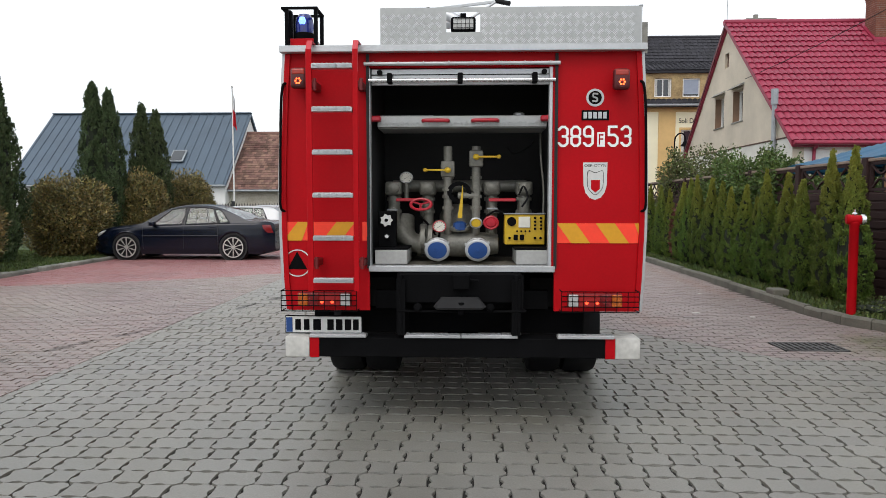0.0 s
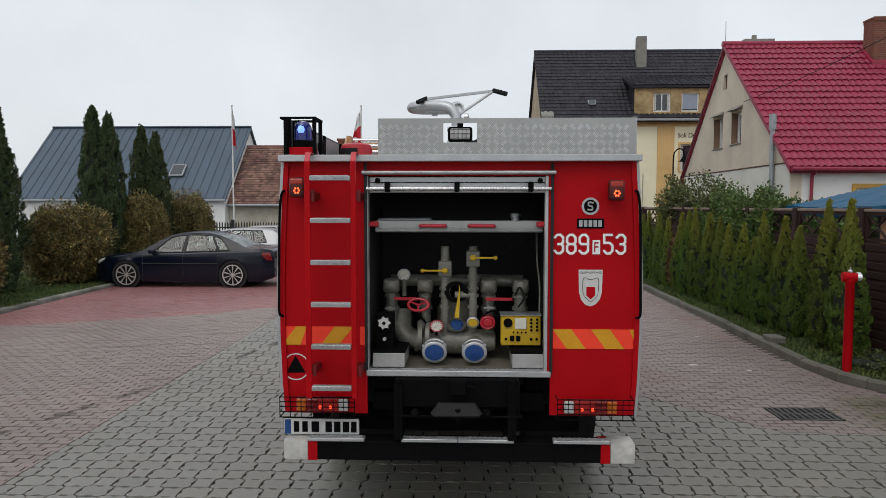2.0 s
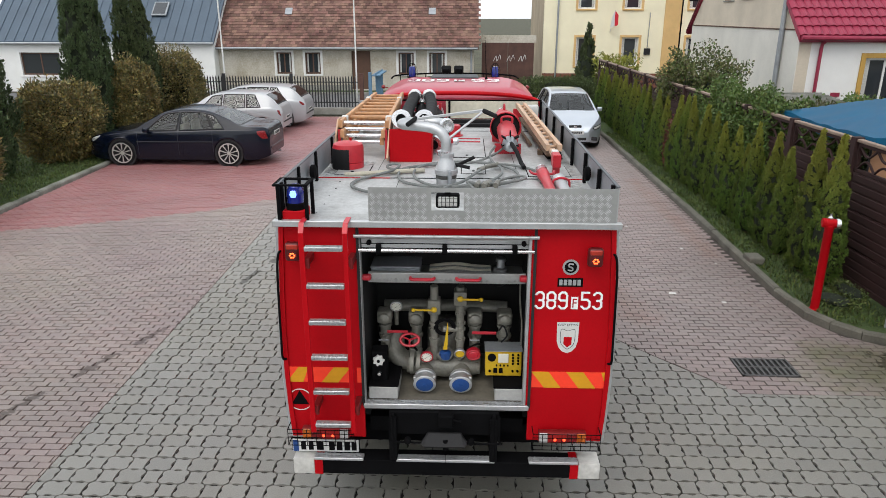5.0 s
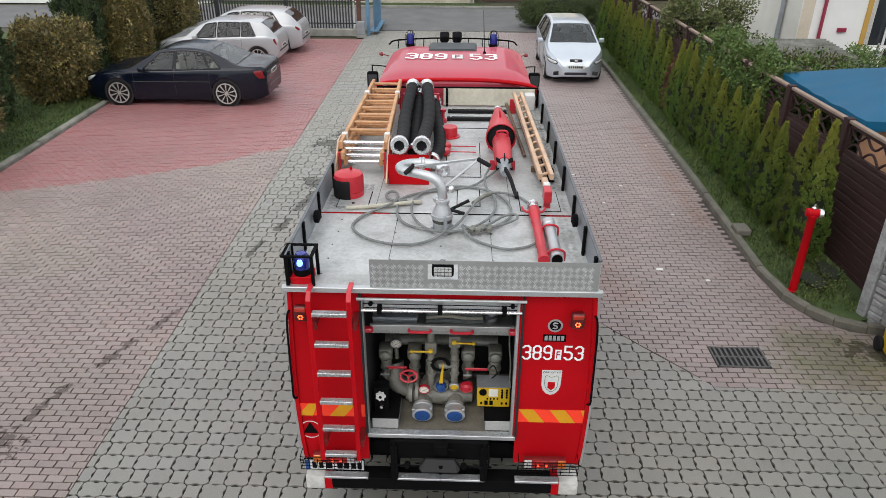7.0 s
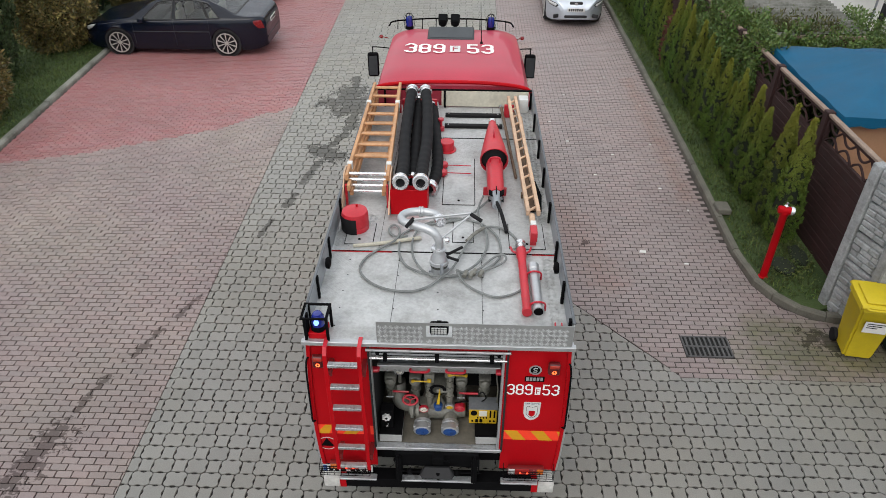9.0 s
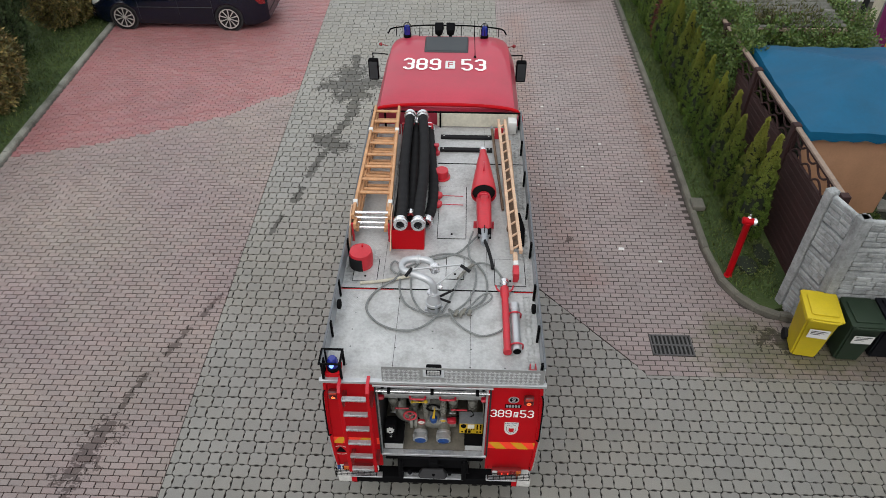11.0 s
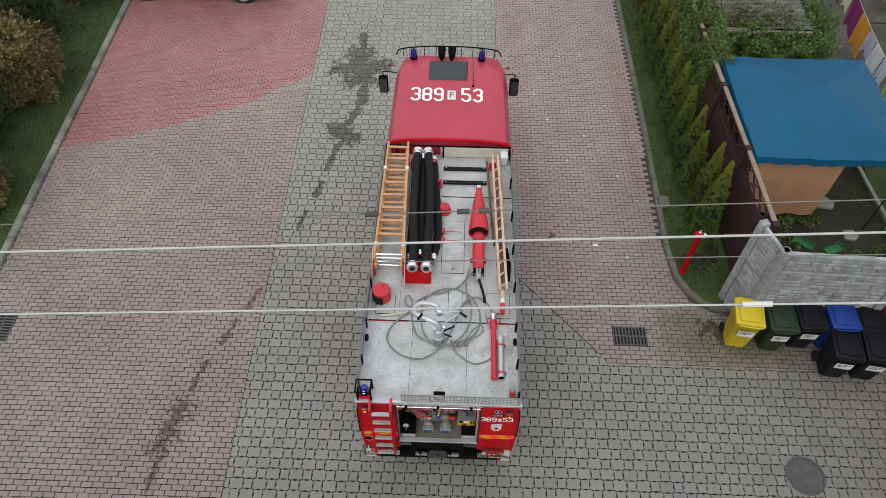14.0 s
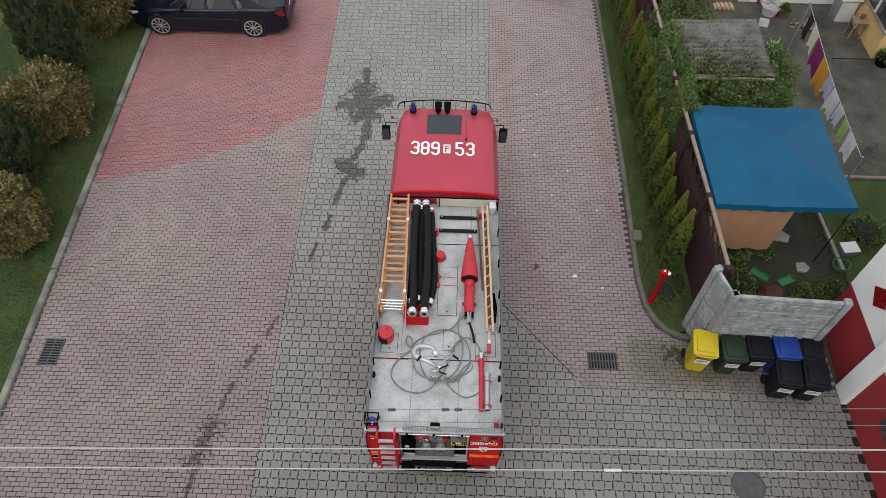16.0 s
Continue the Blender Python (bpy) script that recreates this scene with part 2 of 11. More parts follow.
def tube(bm, pts, r, seg=8, n=6, closed=False, raw=False):
    """A round pipe along a smooth path; r is a number or a function of 0..1."""
    path = [Vector(p) for p in pts] if raw else smooth_path(pts, n, closed)
    k = len(path)
    rings, ref = [], None
    for i, p in enumerate(path):
        d = (path[(i + 1) % k] if (closed or i + 1 < k) else p) - (path[i - 1] if (closed or i) else p)
        d.normalize()
        if ref is None:
            ref = d.orthogonal().normalized()
        ref = (ref - d * ref.dot(d)).normalized()
        w = d.cross(ref)
        rr = r(i / max(1, k - 1)) if callable(r) else r
        rings.append([bm.verts.new(p + (ref * math.cos(2 * math.pi * j / seg) + w * math.sin(2 * math.pi * j / seg)) * rr) for j in range(seg)])
    for i in range(k if closed else k - 1):
        a, b = rings[i], rings[(i + 1) % k]
        for j in range(seg):
            bm.faces.new((a[j], a[(j + 1) % seg], b[(j + 1) % seg], b[j]))
    if not closed:
        bm.faces.new(rings[0])
        bm.faces.new(rings[-1])
    return bm


def prism(bm, pts, axis, a0, a1):
    """Outline pts in the plane across axis, drawn out from a0 to a1. axis x: pts are (y, z); y: (x, z); z: (x, y)."""
    def put(p, a):
        return {"x": (a, p[0], p[1]), "y": (p[0], a, p[1]), "z": (p[0], p[1], a)}[axis]
    lo, hi = [bm.verts.new(put(p, a0)) for p in pts], [bm.verts.new(put(p, a1)) for p in pts]
    k = len(pts)
    bm.faces.new(lo)
    bm.faces.new(hi)
    for i in range(k):
        bm.faces.new((lo[i], lo[(i + 1) % k], hi[(i + 1) % k], hi[i]))
    return bm


def ring(bm, c, r0, r1, axis, depth, seg=32):
    """A flat ring of some thickness round c."""
    q = Vector(axis).to_track_quat("Z", "Y").to_matrix().to_4x4()
    t = Matrix.Translation(c) @ q
    v = {}
    for i in range(seg):
        a = 2 * math.pi * i / seg
        for k, (r, h) in enumerate(((r0, 0), (r1, 0), (r1, depth), (r0, depth))):
            v[i, k] = bm.verts.new(t @ Vector((r * math.cos(a), r * math.sin(a), h)))
    for i in range(seg):
        for k in range(4):
            bm.faces.new((v[i, k], v[(i + 1) % seg, k], v[(i + 1) % seg, (k + 1) % 4], v[i, (k + 1) % 4]))
    return bm


def words(name, text, height, material, parent, m, extrude=0.002, bold=0.0, width=0.0):
    """Lettering as a mesh, its lower left corner at m's origin, in m's x-y plane; stretched to width where one is given."""
    cu = bpy.data.curves.new(name, "FONT")
    cu.body, cu.size, cu.extrude, cu.offset = text, 1.0, 0.0, bold
    tmp = bpy.data.objects.new(name, cu)
    me = bpy.data.meshes.new_from_object(tmp)
    bpy.data.objects.remove(tmp)
    co = np.array([v.co for v in me.vertices])
    lo, hi = co.min(0), co.max(0)
    s = height / (hi[1] - lo[1])
    sx = width / (hi[0] - lo[0]) if width else s
    for v in me.vertices:
        v.co = ((v.co.x - lo[0]) * sx, (v.co.y - lo[1]) * s, 0)
    bm = B()
    bm.from_mesh(me)
    r = bmesh.ops.extrude_face_region(bm, geom=bm.faces[:])
    bmesh.ops.translate(bm, verts=[v for v in r["geom"] if isinstance(v, bmesh.types.BMVert)], vec=(0, 0, extrude))
    ob = part(name, bm, material, parent)
    ob.matrix_basis = m
    bpy.data.meshes.remove(me)
    return ob


def numeral(digit, w, h, s, place):
    """A squarish stroked numeral; place() puts a point (u, v) of layer k on its surface."""
    c = 0.24 * w
    L, R, T, M, Z = s / 2, w - s / 2, h - s / 2, h / 2, s / 2
    hook = [(R, Z + c), (R - c, Z), (L + c, Z), (L, Z + c), (L, 0.23 * h)]
    rim = [(L, 0.77 * h), (L, T - c), (L + c, T), (R - c, T), (R, T - c)]
    e = 0.7 * c
    strokes = {"3": [rim + [(R, M + e), (R - e, M), (L + 0.25 * w, M)], [(R - e, M), (R, M - e)] + hook],
               "5": [[(R, T), (L, T), (L, M + 0.06 * h), (R - c, M + 0.06 * h), (R, M + 0.06 * h - c)] + hook],
               "8": [[(R - e, M), (R, M + e), (R, T - c), (R - c, T), (L + c, T), (L, T - c), (L, M + e), (L + e, M), (R - e, M)], [(R - e, M), (R, M - e), (R, Z + c), (R - c, Z), (L + c, Z), (L, Z + c), (L, M - e), (L + e, M)]],
               "9": [[(R, M), (L + e, M), (L, M + e)] + rim[1:], [(R, T - c)] + hook]}[digit]
    bm = B()
    for k, line in enumerate(strokes):
        pts = [Vector((*q, 0)) for q in line]
        dense = []
        for a, b in zip(pts, pts[1:]):
            n = max(1, int((b - a).length / 0.04))
            dense += [a.lerp(b, i / n) for i in range(n)]
        dense.append(pts[-1])
        prev = None
        for i, q in enumerate(dense):
            a, b = dense[max(0, i - 1)], dense[min(len(dense) - 1, i + 1)]
            t0, t1 = (q - a).normalized() if i else (b - q).normalized(), (b - q).normalized() if i < len(dense) - 1 else (q - a).normalized()
            t = (t0 + t1).normalized()
            o = Vector((-t.y, t.x, 0)) * (s / 2 / max(0.6, t.dot(t0)))
            pair = [bm.verts.new(place(*(q + o).xy, k)), bm.verts.new(place(*(q - o).xy, k))]
            if prev:
                bm.faces.new((prev[0], prev[1], pair[1], pair[0]))
            prev = pair
    return bm


def raw_mesh(name, verts, faces, material, smooth=False):
    me = bpy.data.meshes.new(name)
    me.from_pydata([tuple(v) for v in verts], [], faces)
    for m in (material if isinstance(material, (list, tuple)) else (material,)):
        me.materials.append(m)
    if smooth:
        me.polygons.foreach_set("use_smooth", [True] * len(me.polygons))
    me.update()
    return new(name, me)

# ---- setting: ground ----
M_GROUND = mat("earth_and_grass", (0.05, 0.055, 0.025), 0.95, var=0.45, scale=0.4, fine=9, bump=0.5, bdist=0.05, col2=(0.09, 0.085, 0.05))
M_LAWN = mat("mown_grass", (0.028, 0.058, 0.012), 0.95, var=0.4, scale=1.2, fine=30, bump=0.8, bdist=0.03, col2=(0.06, 0.092, 0.022))
M_SAND = mat("dark_joint_sand", (0.0108, 0.0098, 0.0085), 0.95, var=0.4, scale=2, fine=60, bump=0.4)
M_PALESAND = mat("dusty_joint_sand", (0.045, 0.038, 0.033), 0.95, var=0.4, scale=2, fine=60, bump=0.4)
M_CONC = mat("weathered_concrete", (0.24, 0.235, 0.21), 0.9, var=0.3, scale=2.5, fine=45, bump=0.35, rand=0.1)
M_KERB = mat("kerb_concrete", (0.115, 0.11, 0.09), 0.9, var=0.35, scale=3, fine=45, bump=0.4, rand=0.12)
M_MOSSKERB = mat("mossy_kerb_concrete", (0.15, 0.152, 0.115), 0.92, var=0.5, scale=2.2, fine=30, bump=0.5, rand=0.16, col2=(0.26, 0.26, 0.225))
M_ROAD = mat("street_asphalt", (0.13, 0.13, 0.13), 0.9, var=0.25, scale=1, fine=60, bump=0.3)
M_SOIL = mat("garden_soil", (0.021, 0.02, 0.015), 0.95, var=0.5, scale=1.0, fine=14, bump=0.8, bdist=0.04, col2=(0.034, 0.04, 0.02))

ground = tagged(raw_mesh("ground", [(-900, -900, -0.06), (900, -900, -0.06), (900, 900, -0.06), (-900, 900, -0.06)], [(0, 1, 2, 3)], M_GROUND),
                "flat earth and grass ground reaching the horizon", "ground", kind="structure")


def slab(name, pts, z0, z1, material, label, category="ground", kind="structure"):
    return tagged(link(name, prism(B(), pts, "z", z0, z1), material), label, category, kind=kind)


bed_grey = slab("pavement", [(-3.65, -11.1), (9.14, -11.1), (9.14, 2.24), (3.3, 2.24), (1.2, 4.69), (1.2, 26.6), (-4.12, 26.6)], -0.055, -0.016, M_SAND, "grey interlocking concrete paving with eye-shaped joints", "pavement")
bed_left = slab("pavement", [(-9.12, -11.1), (-3.654, -11.1), (-4.124, 24.65), (-10.4, 24.65)], -0.055, -0.016, M_SAND, "pink-grey and red brick paving of the parking bays", "pavement")
bed_right = slab("pavement", [(3.304, 2.245), (9.14, 2.245), (9.14, 4.15), (8.4, 4.15), (8.4, 3.2), (5.6, 3.45), (4.98, 4.3), (4.98, 26.6), (1.205, 26.6), (1.205, 4.7)], -0.055, -0.007, M_PALESAND, "pink-grey brick paving of the drive", "pavement")
slab("road", [(-60, 26.7), (60, 26.7), (60, 33.3), (-60, 33.3)], -0.055, -0.012, M_ROAD, "grey asphalt street behind the yard gate", "road")
slab("verge", [(-14, 33.4), (1.0, 33.4), (1.0, 34.75), (-14, 34.75)], -0.055, 0.06, M_LAWN, "strip of grass along the old house", "lawn")
slab("lawn", [(-30, -11.1), (-9.27, -11.1), (-9.66, 0), (-10.16, 14), (-10.5, 24.9), (-30, 24.9)], -0.055, 0.07, M_LAWN, "mown lawn beside the yard kerb", "lawn")
slab("lawn", [(5.06, 26.3), (5.032, 10), (4.982, 6.9), (4.945, 5.3), (5.04, 4.4), (5.265, 3.89), (5.63, 3.645), (5.9, 3.75), (6.18, 4.4), (5.85, 26.3)], -0.055, 0.09, M_LAWN, "grass strip under the conifer hedge", "lawn")
slab("garden_bed", [(6.28, 3.45), (30, 3.45), (30, 30), (6.0, 30)], -0.055, 0.05, M_SOIL, "dark garden soil behind the fence", "garden")

RIGHT_KERB = [(4.93, 26.2), (4.93, 17.0), (4.92, 10.0), (4.87, 6.9), (4.83, 5.3), (4.92, 4.35), (5.18, 3.8), (5.58, 3.52), (5.95, 3.45)]


def kerb_right(y):
    for (xa, ya), (xb, yb) in zip(RIGHT_KERB, RIGHT_KERB[1:]):
        if yb <= y <= ya:
            return xa + (xb - xa) * (ya - y) / (ya - yb)
    return 5.95


def kerb(points, side, height, label, material, w=0.15):
    """A row of kerb stones, each about a metre long, along a line; side: which way the back of the stone lies."""
    k = thing("kerb", (0, 0, 0), label, "kerb", kind="structure")
    path = [Vector((x, y, 0)) for x, y in points]
    dist = [0.0]
    for a, b in zip(path, path[1:]):
        dist.append(dist[-1] + (b - a).length)

    def at(d):
        for i in range(len(path) - 1):
            if d <= dist[i + 1]:
                return path[i].lerp(path[i + 1], (d - dist[i]) / (dist[i + 1] - dist[i]))
        return path[-1]
    d = 0.0
    rg = random.Random(3)
    while d < dist[-1] - 0.05:
        curved = dist[-1] - d < 3.2 and len(points) > 5
        step = 0.42 if curved else 1.0
        a, b = at(d + 0.006), at(min(d + step, dist[-1]) - 0.006)
        t = (b - a).normalized()
        nrm = Vector((-t.y, t.x, 0)) * side
        h = height + rg.uniform(-0.012, 0.012)
        bm = B()
        prof = [(0, -0.05), (0, h - 0.03), (0.025, h), (w - 0.01, h), (w, h - 0.012), (w, -0.05)]
        lo = [bm.verts.new(a + nrm * u + Vector((0, 0, z))) for u, z in prof]
        hi = [bm.verts.new(b + nrm * u + Vector((0, 0, z))) for u, z in prof]
        bm.faces.new(lo)
        bm.faces.new(hi)
        for i in range(6):
            bm.faces.new((lo[i], lo[(i + 1) % 6], hi[(i + 1) % 6], hi[i]))
        part("kerb_stone", bm, material, k)
        d += step
    return k


kerb([(-9.1, -11.1), (-9.5, 0.0), (-10.0, 14.0), (-10.36, 24.7)], 1, 0.1, "worn mossy concrete kerb along the lawn", M_MOSSKERB)
kerb(RIGHT_KERB, 1, 0.13, "worn dark concrete kerb along the hedge", M_KERB, 0.108)

# ---- setting: houses behind the yard ----
M_PLASTER_W = mat("white_render", (0.76, 0.76, 0.74), 0.9, var=0.07, scale=1.2, fine=40, bump=0.1)
M_PLASTER_B = mat("stained_beige_render", (0.40, 0.33, 0.235), 0.92, var=0.22, scale=0.7, fine=25, bump=0.2)
M_PLASTER_OLD = mat("peeling_beige_render", (0.42, 0.36, 0.26), 0.92, var=0.28, scale=0.9, fine=12, bump=0.2, col2=(0.60, 0.57, 0.50))
M_CREAM = mat("cream_render", (0.87, 0.81, 0.59), 0.9, var=0.06, scale=1.0, fine=30, bump=0.1)
M_OCHRE = mat("ochre_render", (0.66, 0.44, 0.19), 0.9, var=0.12, scale=1.0, fine=30, bump=0.1)
M_OLDOCHRE = mat("weathered_ochre_render", (0.34, 0.23, 0.11), 0.9, var=0.5, scale=1.6, fine=14, bump=0.25, col2=(0.52, 0.38, 0.19))
M_DARKTILE = mat("dark_roof_tile", (0.023, 0.022, 0.028), 0.6, spec=0.35, var=0.35, scale=1.5, fine=20, bump=0.2, island=0.25)
M_OLDTILE = mat("old_clay_tile", (0.15, 0.06, 0.046), 0.85, var=0.45, scale=0.9, fine=20, bump=0.3, island=0.42, hue=0.012, col2=(0.23, 0.135, 0.105))
M_REDROOF = mat("red_metal_tile", (0.27, 0.018, 0.05), 0.42, var=0.15, scale=0.9, fine=20, bump=0.05)
M_GREYROOF = mat("grey_standing_seam_metal", (0.07, 0.1, 0.135), 0.45, 0.2, var=0.15, scale=0.8, fine=20, bump=0.05)
M_BRICK = mat("red_chimney_brick", (0.19, 0.075, 0.05), 0.9, var=0.3, scale=4, fine=20, bump=0.3)
M_ZINC = mat("zinc_pipe", (0.33, 0.35, 0.37), 0.45, 0.6, var=0.2, scale=3, bump=0.05)
M_FRAMEW = mat("white_window_frame", (0.74, 0.74, 0.72), 0.5, var=0.06, scale=4, bump=0.03)
M_FRAMEB = mat("brown_window_frame", (0.10, 0.05, 0.03), 0.6, var=0.2, scale=4, bump=0.05)
M_CURTAIN = mat("net_curtain", (0.55, 0.55, 0.53), 0.9, var=0.25, scale=20, fine=60, bump=0.1)
M_DARK = mat("dark_room", (0.015, 0.015, 0.016), 0.9, var=0.3, scale=3, bump=0.0)


def window_unit(house, cx, y, z0, z1, w, frame_mat, surround=None, side="y", sill=True, curtain=True, cross=True, depth=None):
    """A window set in a wall that faces -y (side y) or -x (side x); cx runs along the wall."""
    e = new("window")
    e.parent = house
    if side == "y":
        e.matrix_basis = pose(cx, y, z0)
    else:
        e.matrix_basis = pose(y, cx, z0, 0, 0, -90)
    h = z1 - z0
    depth = y if depth is None else depth
    fr = B()
    t = 0.07
    for a in ((-w / 2, w / 2, 0, t), (-w / 2, w / 2, h - t, h), (-w / 2, -w / 2 + t, t, h - t), (w / 2 - t, w / 2, t, h - t)):
        box(fr, a[0], a[1], -0.03, 0.05, a[2], a[3], 0.008)
    if cross:
        box(fr, -0.03, 0.03, -0.025, 0.045, t, h - t)
    part("window_frame", fr, frame_mat, e)
    part("pane", boxp(-w / 2 + t, w / 2 - t, 0.005, 0.012, t, h - t), M_GLASS, e)
    if curtain:
        n = 14
        for s in (-1, 1):
            c = B()
            pts = [(s * (w / 2 - t - 0.01 - i * w * 0.11 / n), -0.012 + 0.006 * (i % 2)) for i in range(n)]
            vs = [[c.verts.new((x, yy + 0.005, zz)) for x, yy in pts] for zz in (t + 0.02, h - t)]
            for i in range(n - 1):
                c.faces.new((vs[0][i], vs[0][i + 1], vs[1][i + 1], vs[1][i]))
            part("curtain", c, M_CURTAIN, e)
    if sill:
        part("window_sill", boxp(-w / 2 - 0.12, w / 2 + 0.12, -depth - 0.08, -depth - 0.003, -0.1, -0.005, 0.01), surround or M_FRAMEW, e)
    if surround:
        s = B()
        for a in ((-w / 2 - 0.13, w / 2 + 0.13, h, h + 0.13), (-w / 2 - 0.13, -w / 2, 0, h), (w / 2, w / 2 + 0.13, 0, h)):
            box(s, a[0], a[1], -depth - 0.03, -depth - 0.003, a[2], a[3], 0.008)
        part("surround", s, surround, e)
    return e


def wall_with_holes(x0, x1, z0, z1, holes, y0, y1):
    """A wall in the x-z plane of some thickness, with rectangular openings (xa, xb, za, zb)."""
    xs = sorted({x0, x1, *[v for h in holes for v in h[:2]]})
    zs = sorted({z0, z1, *[v for h in holes for v in h[2:]]})
    bm = B()
    for xa, xb in zip(xs, xs[1:]):
        for za, zb in zip(zs, zs[1:]):
            cx, cz = (xa + xb) / 2, (za + zb) / 2
            if not any(h[0] < cx < h[1] and h[2] < cz < h[3] for h in holes):
                box(bm, xa, xb, y0, y1, za, zb)
    bmesh.ops.remove_doubles(bm, verts=bm.verts[:], dist=1e-4)
    return bm


def tiled_slope(p0, along, up, length, height, pw, ph, lift, material, name, parent, wave=0.02, skew=0.0):
    """Overlapping roof tiles laid in courses on a slope from the corner p0."""
    a, u = Vector(along).normalized(), Vector(up).normalized()
    n = a.cross(u).normalized()
    if n.z < 0:
        n = -n
    verts, faces = [], []
    rows, cols = max(1, int(height / ph)), max(1, int(length / pw))
    pw, ph = length / cols, height / rows
    rng = random.Random(7)
    for r in range(rows):
        off = (r % 2) * skew * pw
        for c in range(cols):
            j, k = rng.uniform(-0.006, 0.006), rng.uniform(-0.004, 0.004)
            base = Vector(p0) + a * (c * pw + off) + u * (r * ph + j)
            b = len(verts)
            for q, (s, h) in enumerate(((0.0, 0.0), (0.25, 0.7), (0.5, 1.0), (0.75, 0.7), (0.98, 0.0))):
                low = base + a * (s * pw) + n * (lift + wave * h + k)
                verts += [low - n * lift * 0.8, low, base + a * (s * pw) + u * (ph * 1.03) + n * (0.006 + wave * h * 0.9)]
                if q:
                    i = b + 3 * q
                    faces += [(i - 3, i, i + 1, i - 2), (i - 2, i + 1, i + 2, i - 1)]
    ob = raw_mesh(name, verts, faces, material)
    ob.parent = parent
    ob["kind"] = "stuff"
    return ob


def old_house():
    h = thing("house", (-7.2, 34.7, 0), "long single-storey old house with beige peeling render and clay tile roof", "house")
    X0, X1 = -8.0, 7.75
    wins = [-2.75, -1.15, 4.02, 5.72]
    holes = [(x - 0.42, x + 0.42, 0.95, 2.1) for x in wins] + [(1.0, 2.05, 0.12, 2.2)]
    part("wall", wall_with_holes(X0, X1, 0, 2.5, holes, 0, 0.35), M_PLASTER_OLD, h)
    part("back_wall", boxp(X0, X1, 6.7, 7.0, 0, 2.5), M_PLASTER_OLD, h)
    for x in (X0, X1 - 0.3):
        part("gable_wall", prism(B(), [(0.35, 0), (6.7, 0), (6.7, 2.5), (3.5, 5.75), (0.35, 2.5)], "x", x, x + 0.3), M_PLASTER_OLD, h)
    for x in wins:
        window_unit(h, x, 0.12, 0.95, 2.1, 0.84, M_FRAMEB, M_FRAMEW)
    part("door", boxp(1.02, 2.03, 0.1, 0.16, 0.12, 2.18, 0.01), M_FRAMEB, h, "dark brown panelled front door")
    part("roof", prism(B(), [(-0.35, 2.38), (3.5, 5.95), (7.35, 2.38), (7.35, 2.28), (3.5, 5.8), (-0.35, 2.28)], "x", X0 - 0.2, X1 + 0.25), M_OLDTILE, h)
    tiled_slope((X0 - 0.2, -0.38, 2.39), (1, 0, 0), (0, 3.88, 3.6), X1 - X0 + 0.45, 5.27, 0.24, 0.21, 0.03, M_OLDTILE, "roof_tiles", h, 0.012, 0.5)
    for i in range(40):
        x = X0 - 0.2 + i * 0.405
        part("ridge_tile", rod(B(), (x, 3.5, 5.93), (x + 0.41, 3.5, 5.95), 0.13, 0.11, 10), M_OLDTILE, h)
    for x in (-0.35, 3.1):
        c = part("chimney", box(boxp(x - 0.34, x + 0.34, 3.3, 3.9, 5.4, 6.42), x - 0.4, x + 0.4, 3.25, 3.95, 6.3, 6.44), M_BRICK, h)
    for x, z in ((-2.7, 4.2), (5.4, 4.2)):
        sk = part("skylight", boxp(-0.2, 0.2, -0.25, 0.25, 0, 0.07, 0.01), M_ZINC, h)
        sk.matrix_basis = pose(x, (z - 2.38) / 0.927 - 0.35, z + 0.03, 42.8)
    part("gutter", rod(B(), (X0 - 0.2, -0.42, 2.33), (X1 + 0.2, -0.42, 2.33), 0.06, seg=10), M_ZINC, h)
    part("downpipe", rod(B(), (X1 - 0.15, -0.08, 0), (X1 - 0.15, -0.08, 2.3), 0.05, seg=10), M_ZINC, h)
    part("plinth", boxp(X0 - 0.02, 1.0, -0.05, 0.0, 0, 0.35), M_CONC, h)


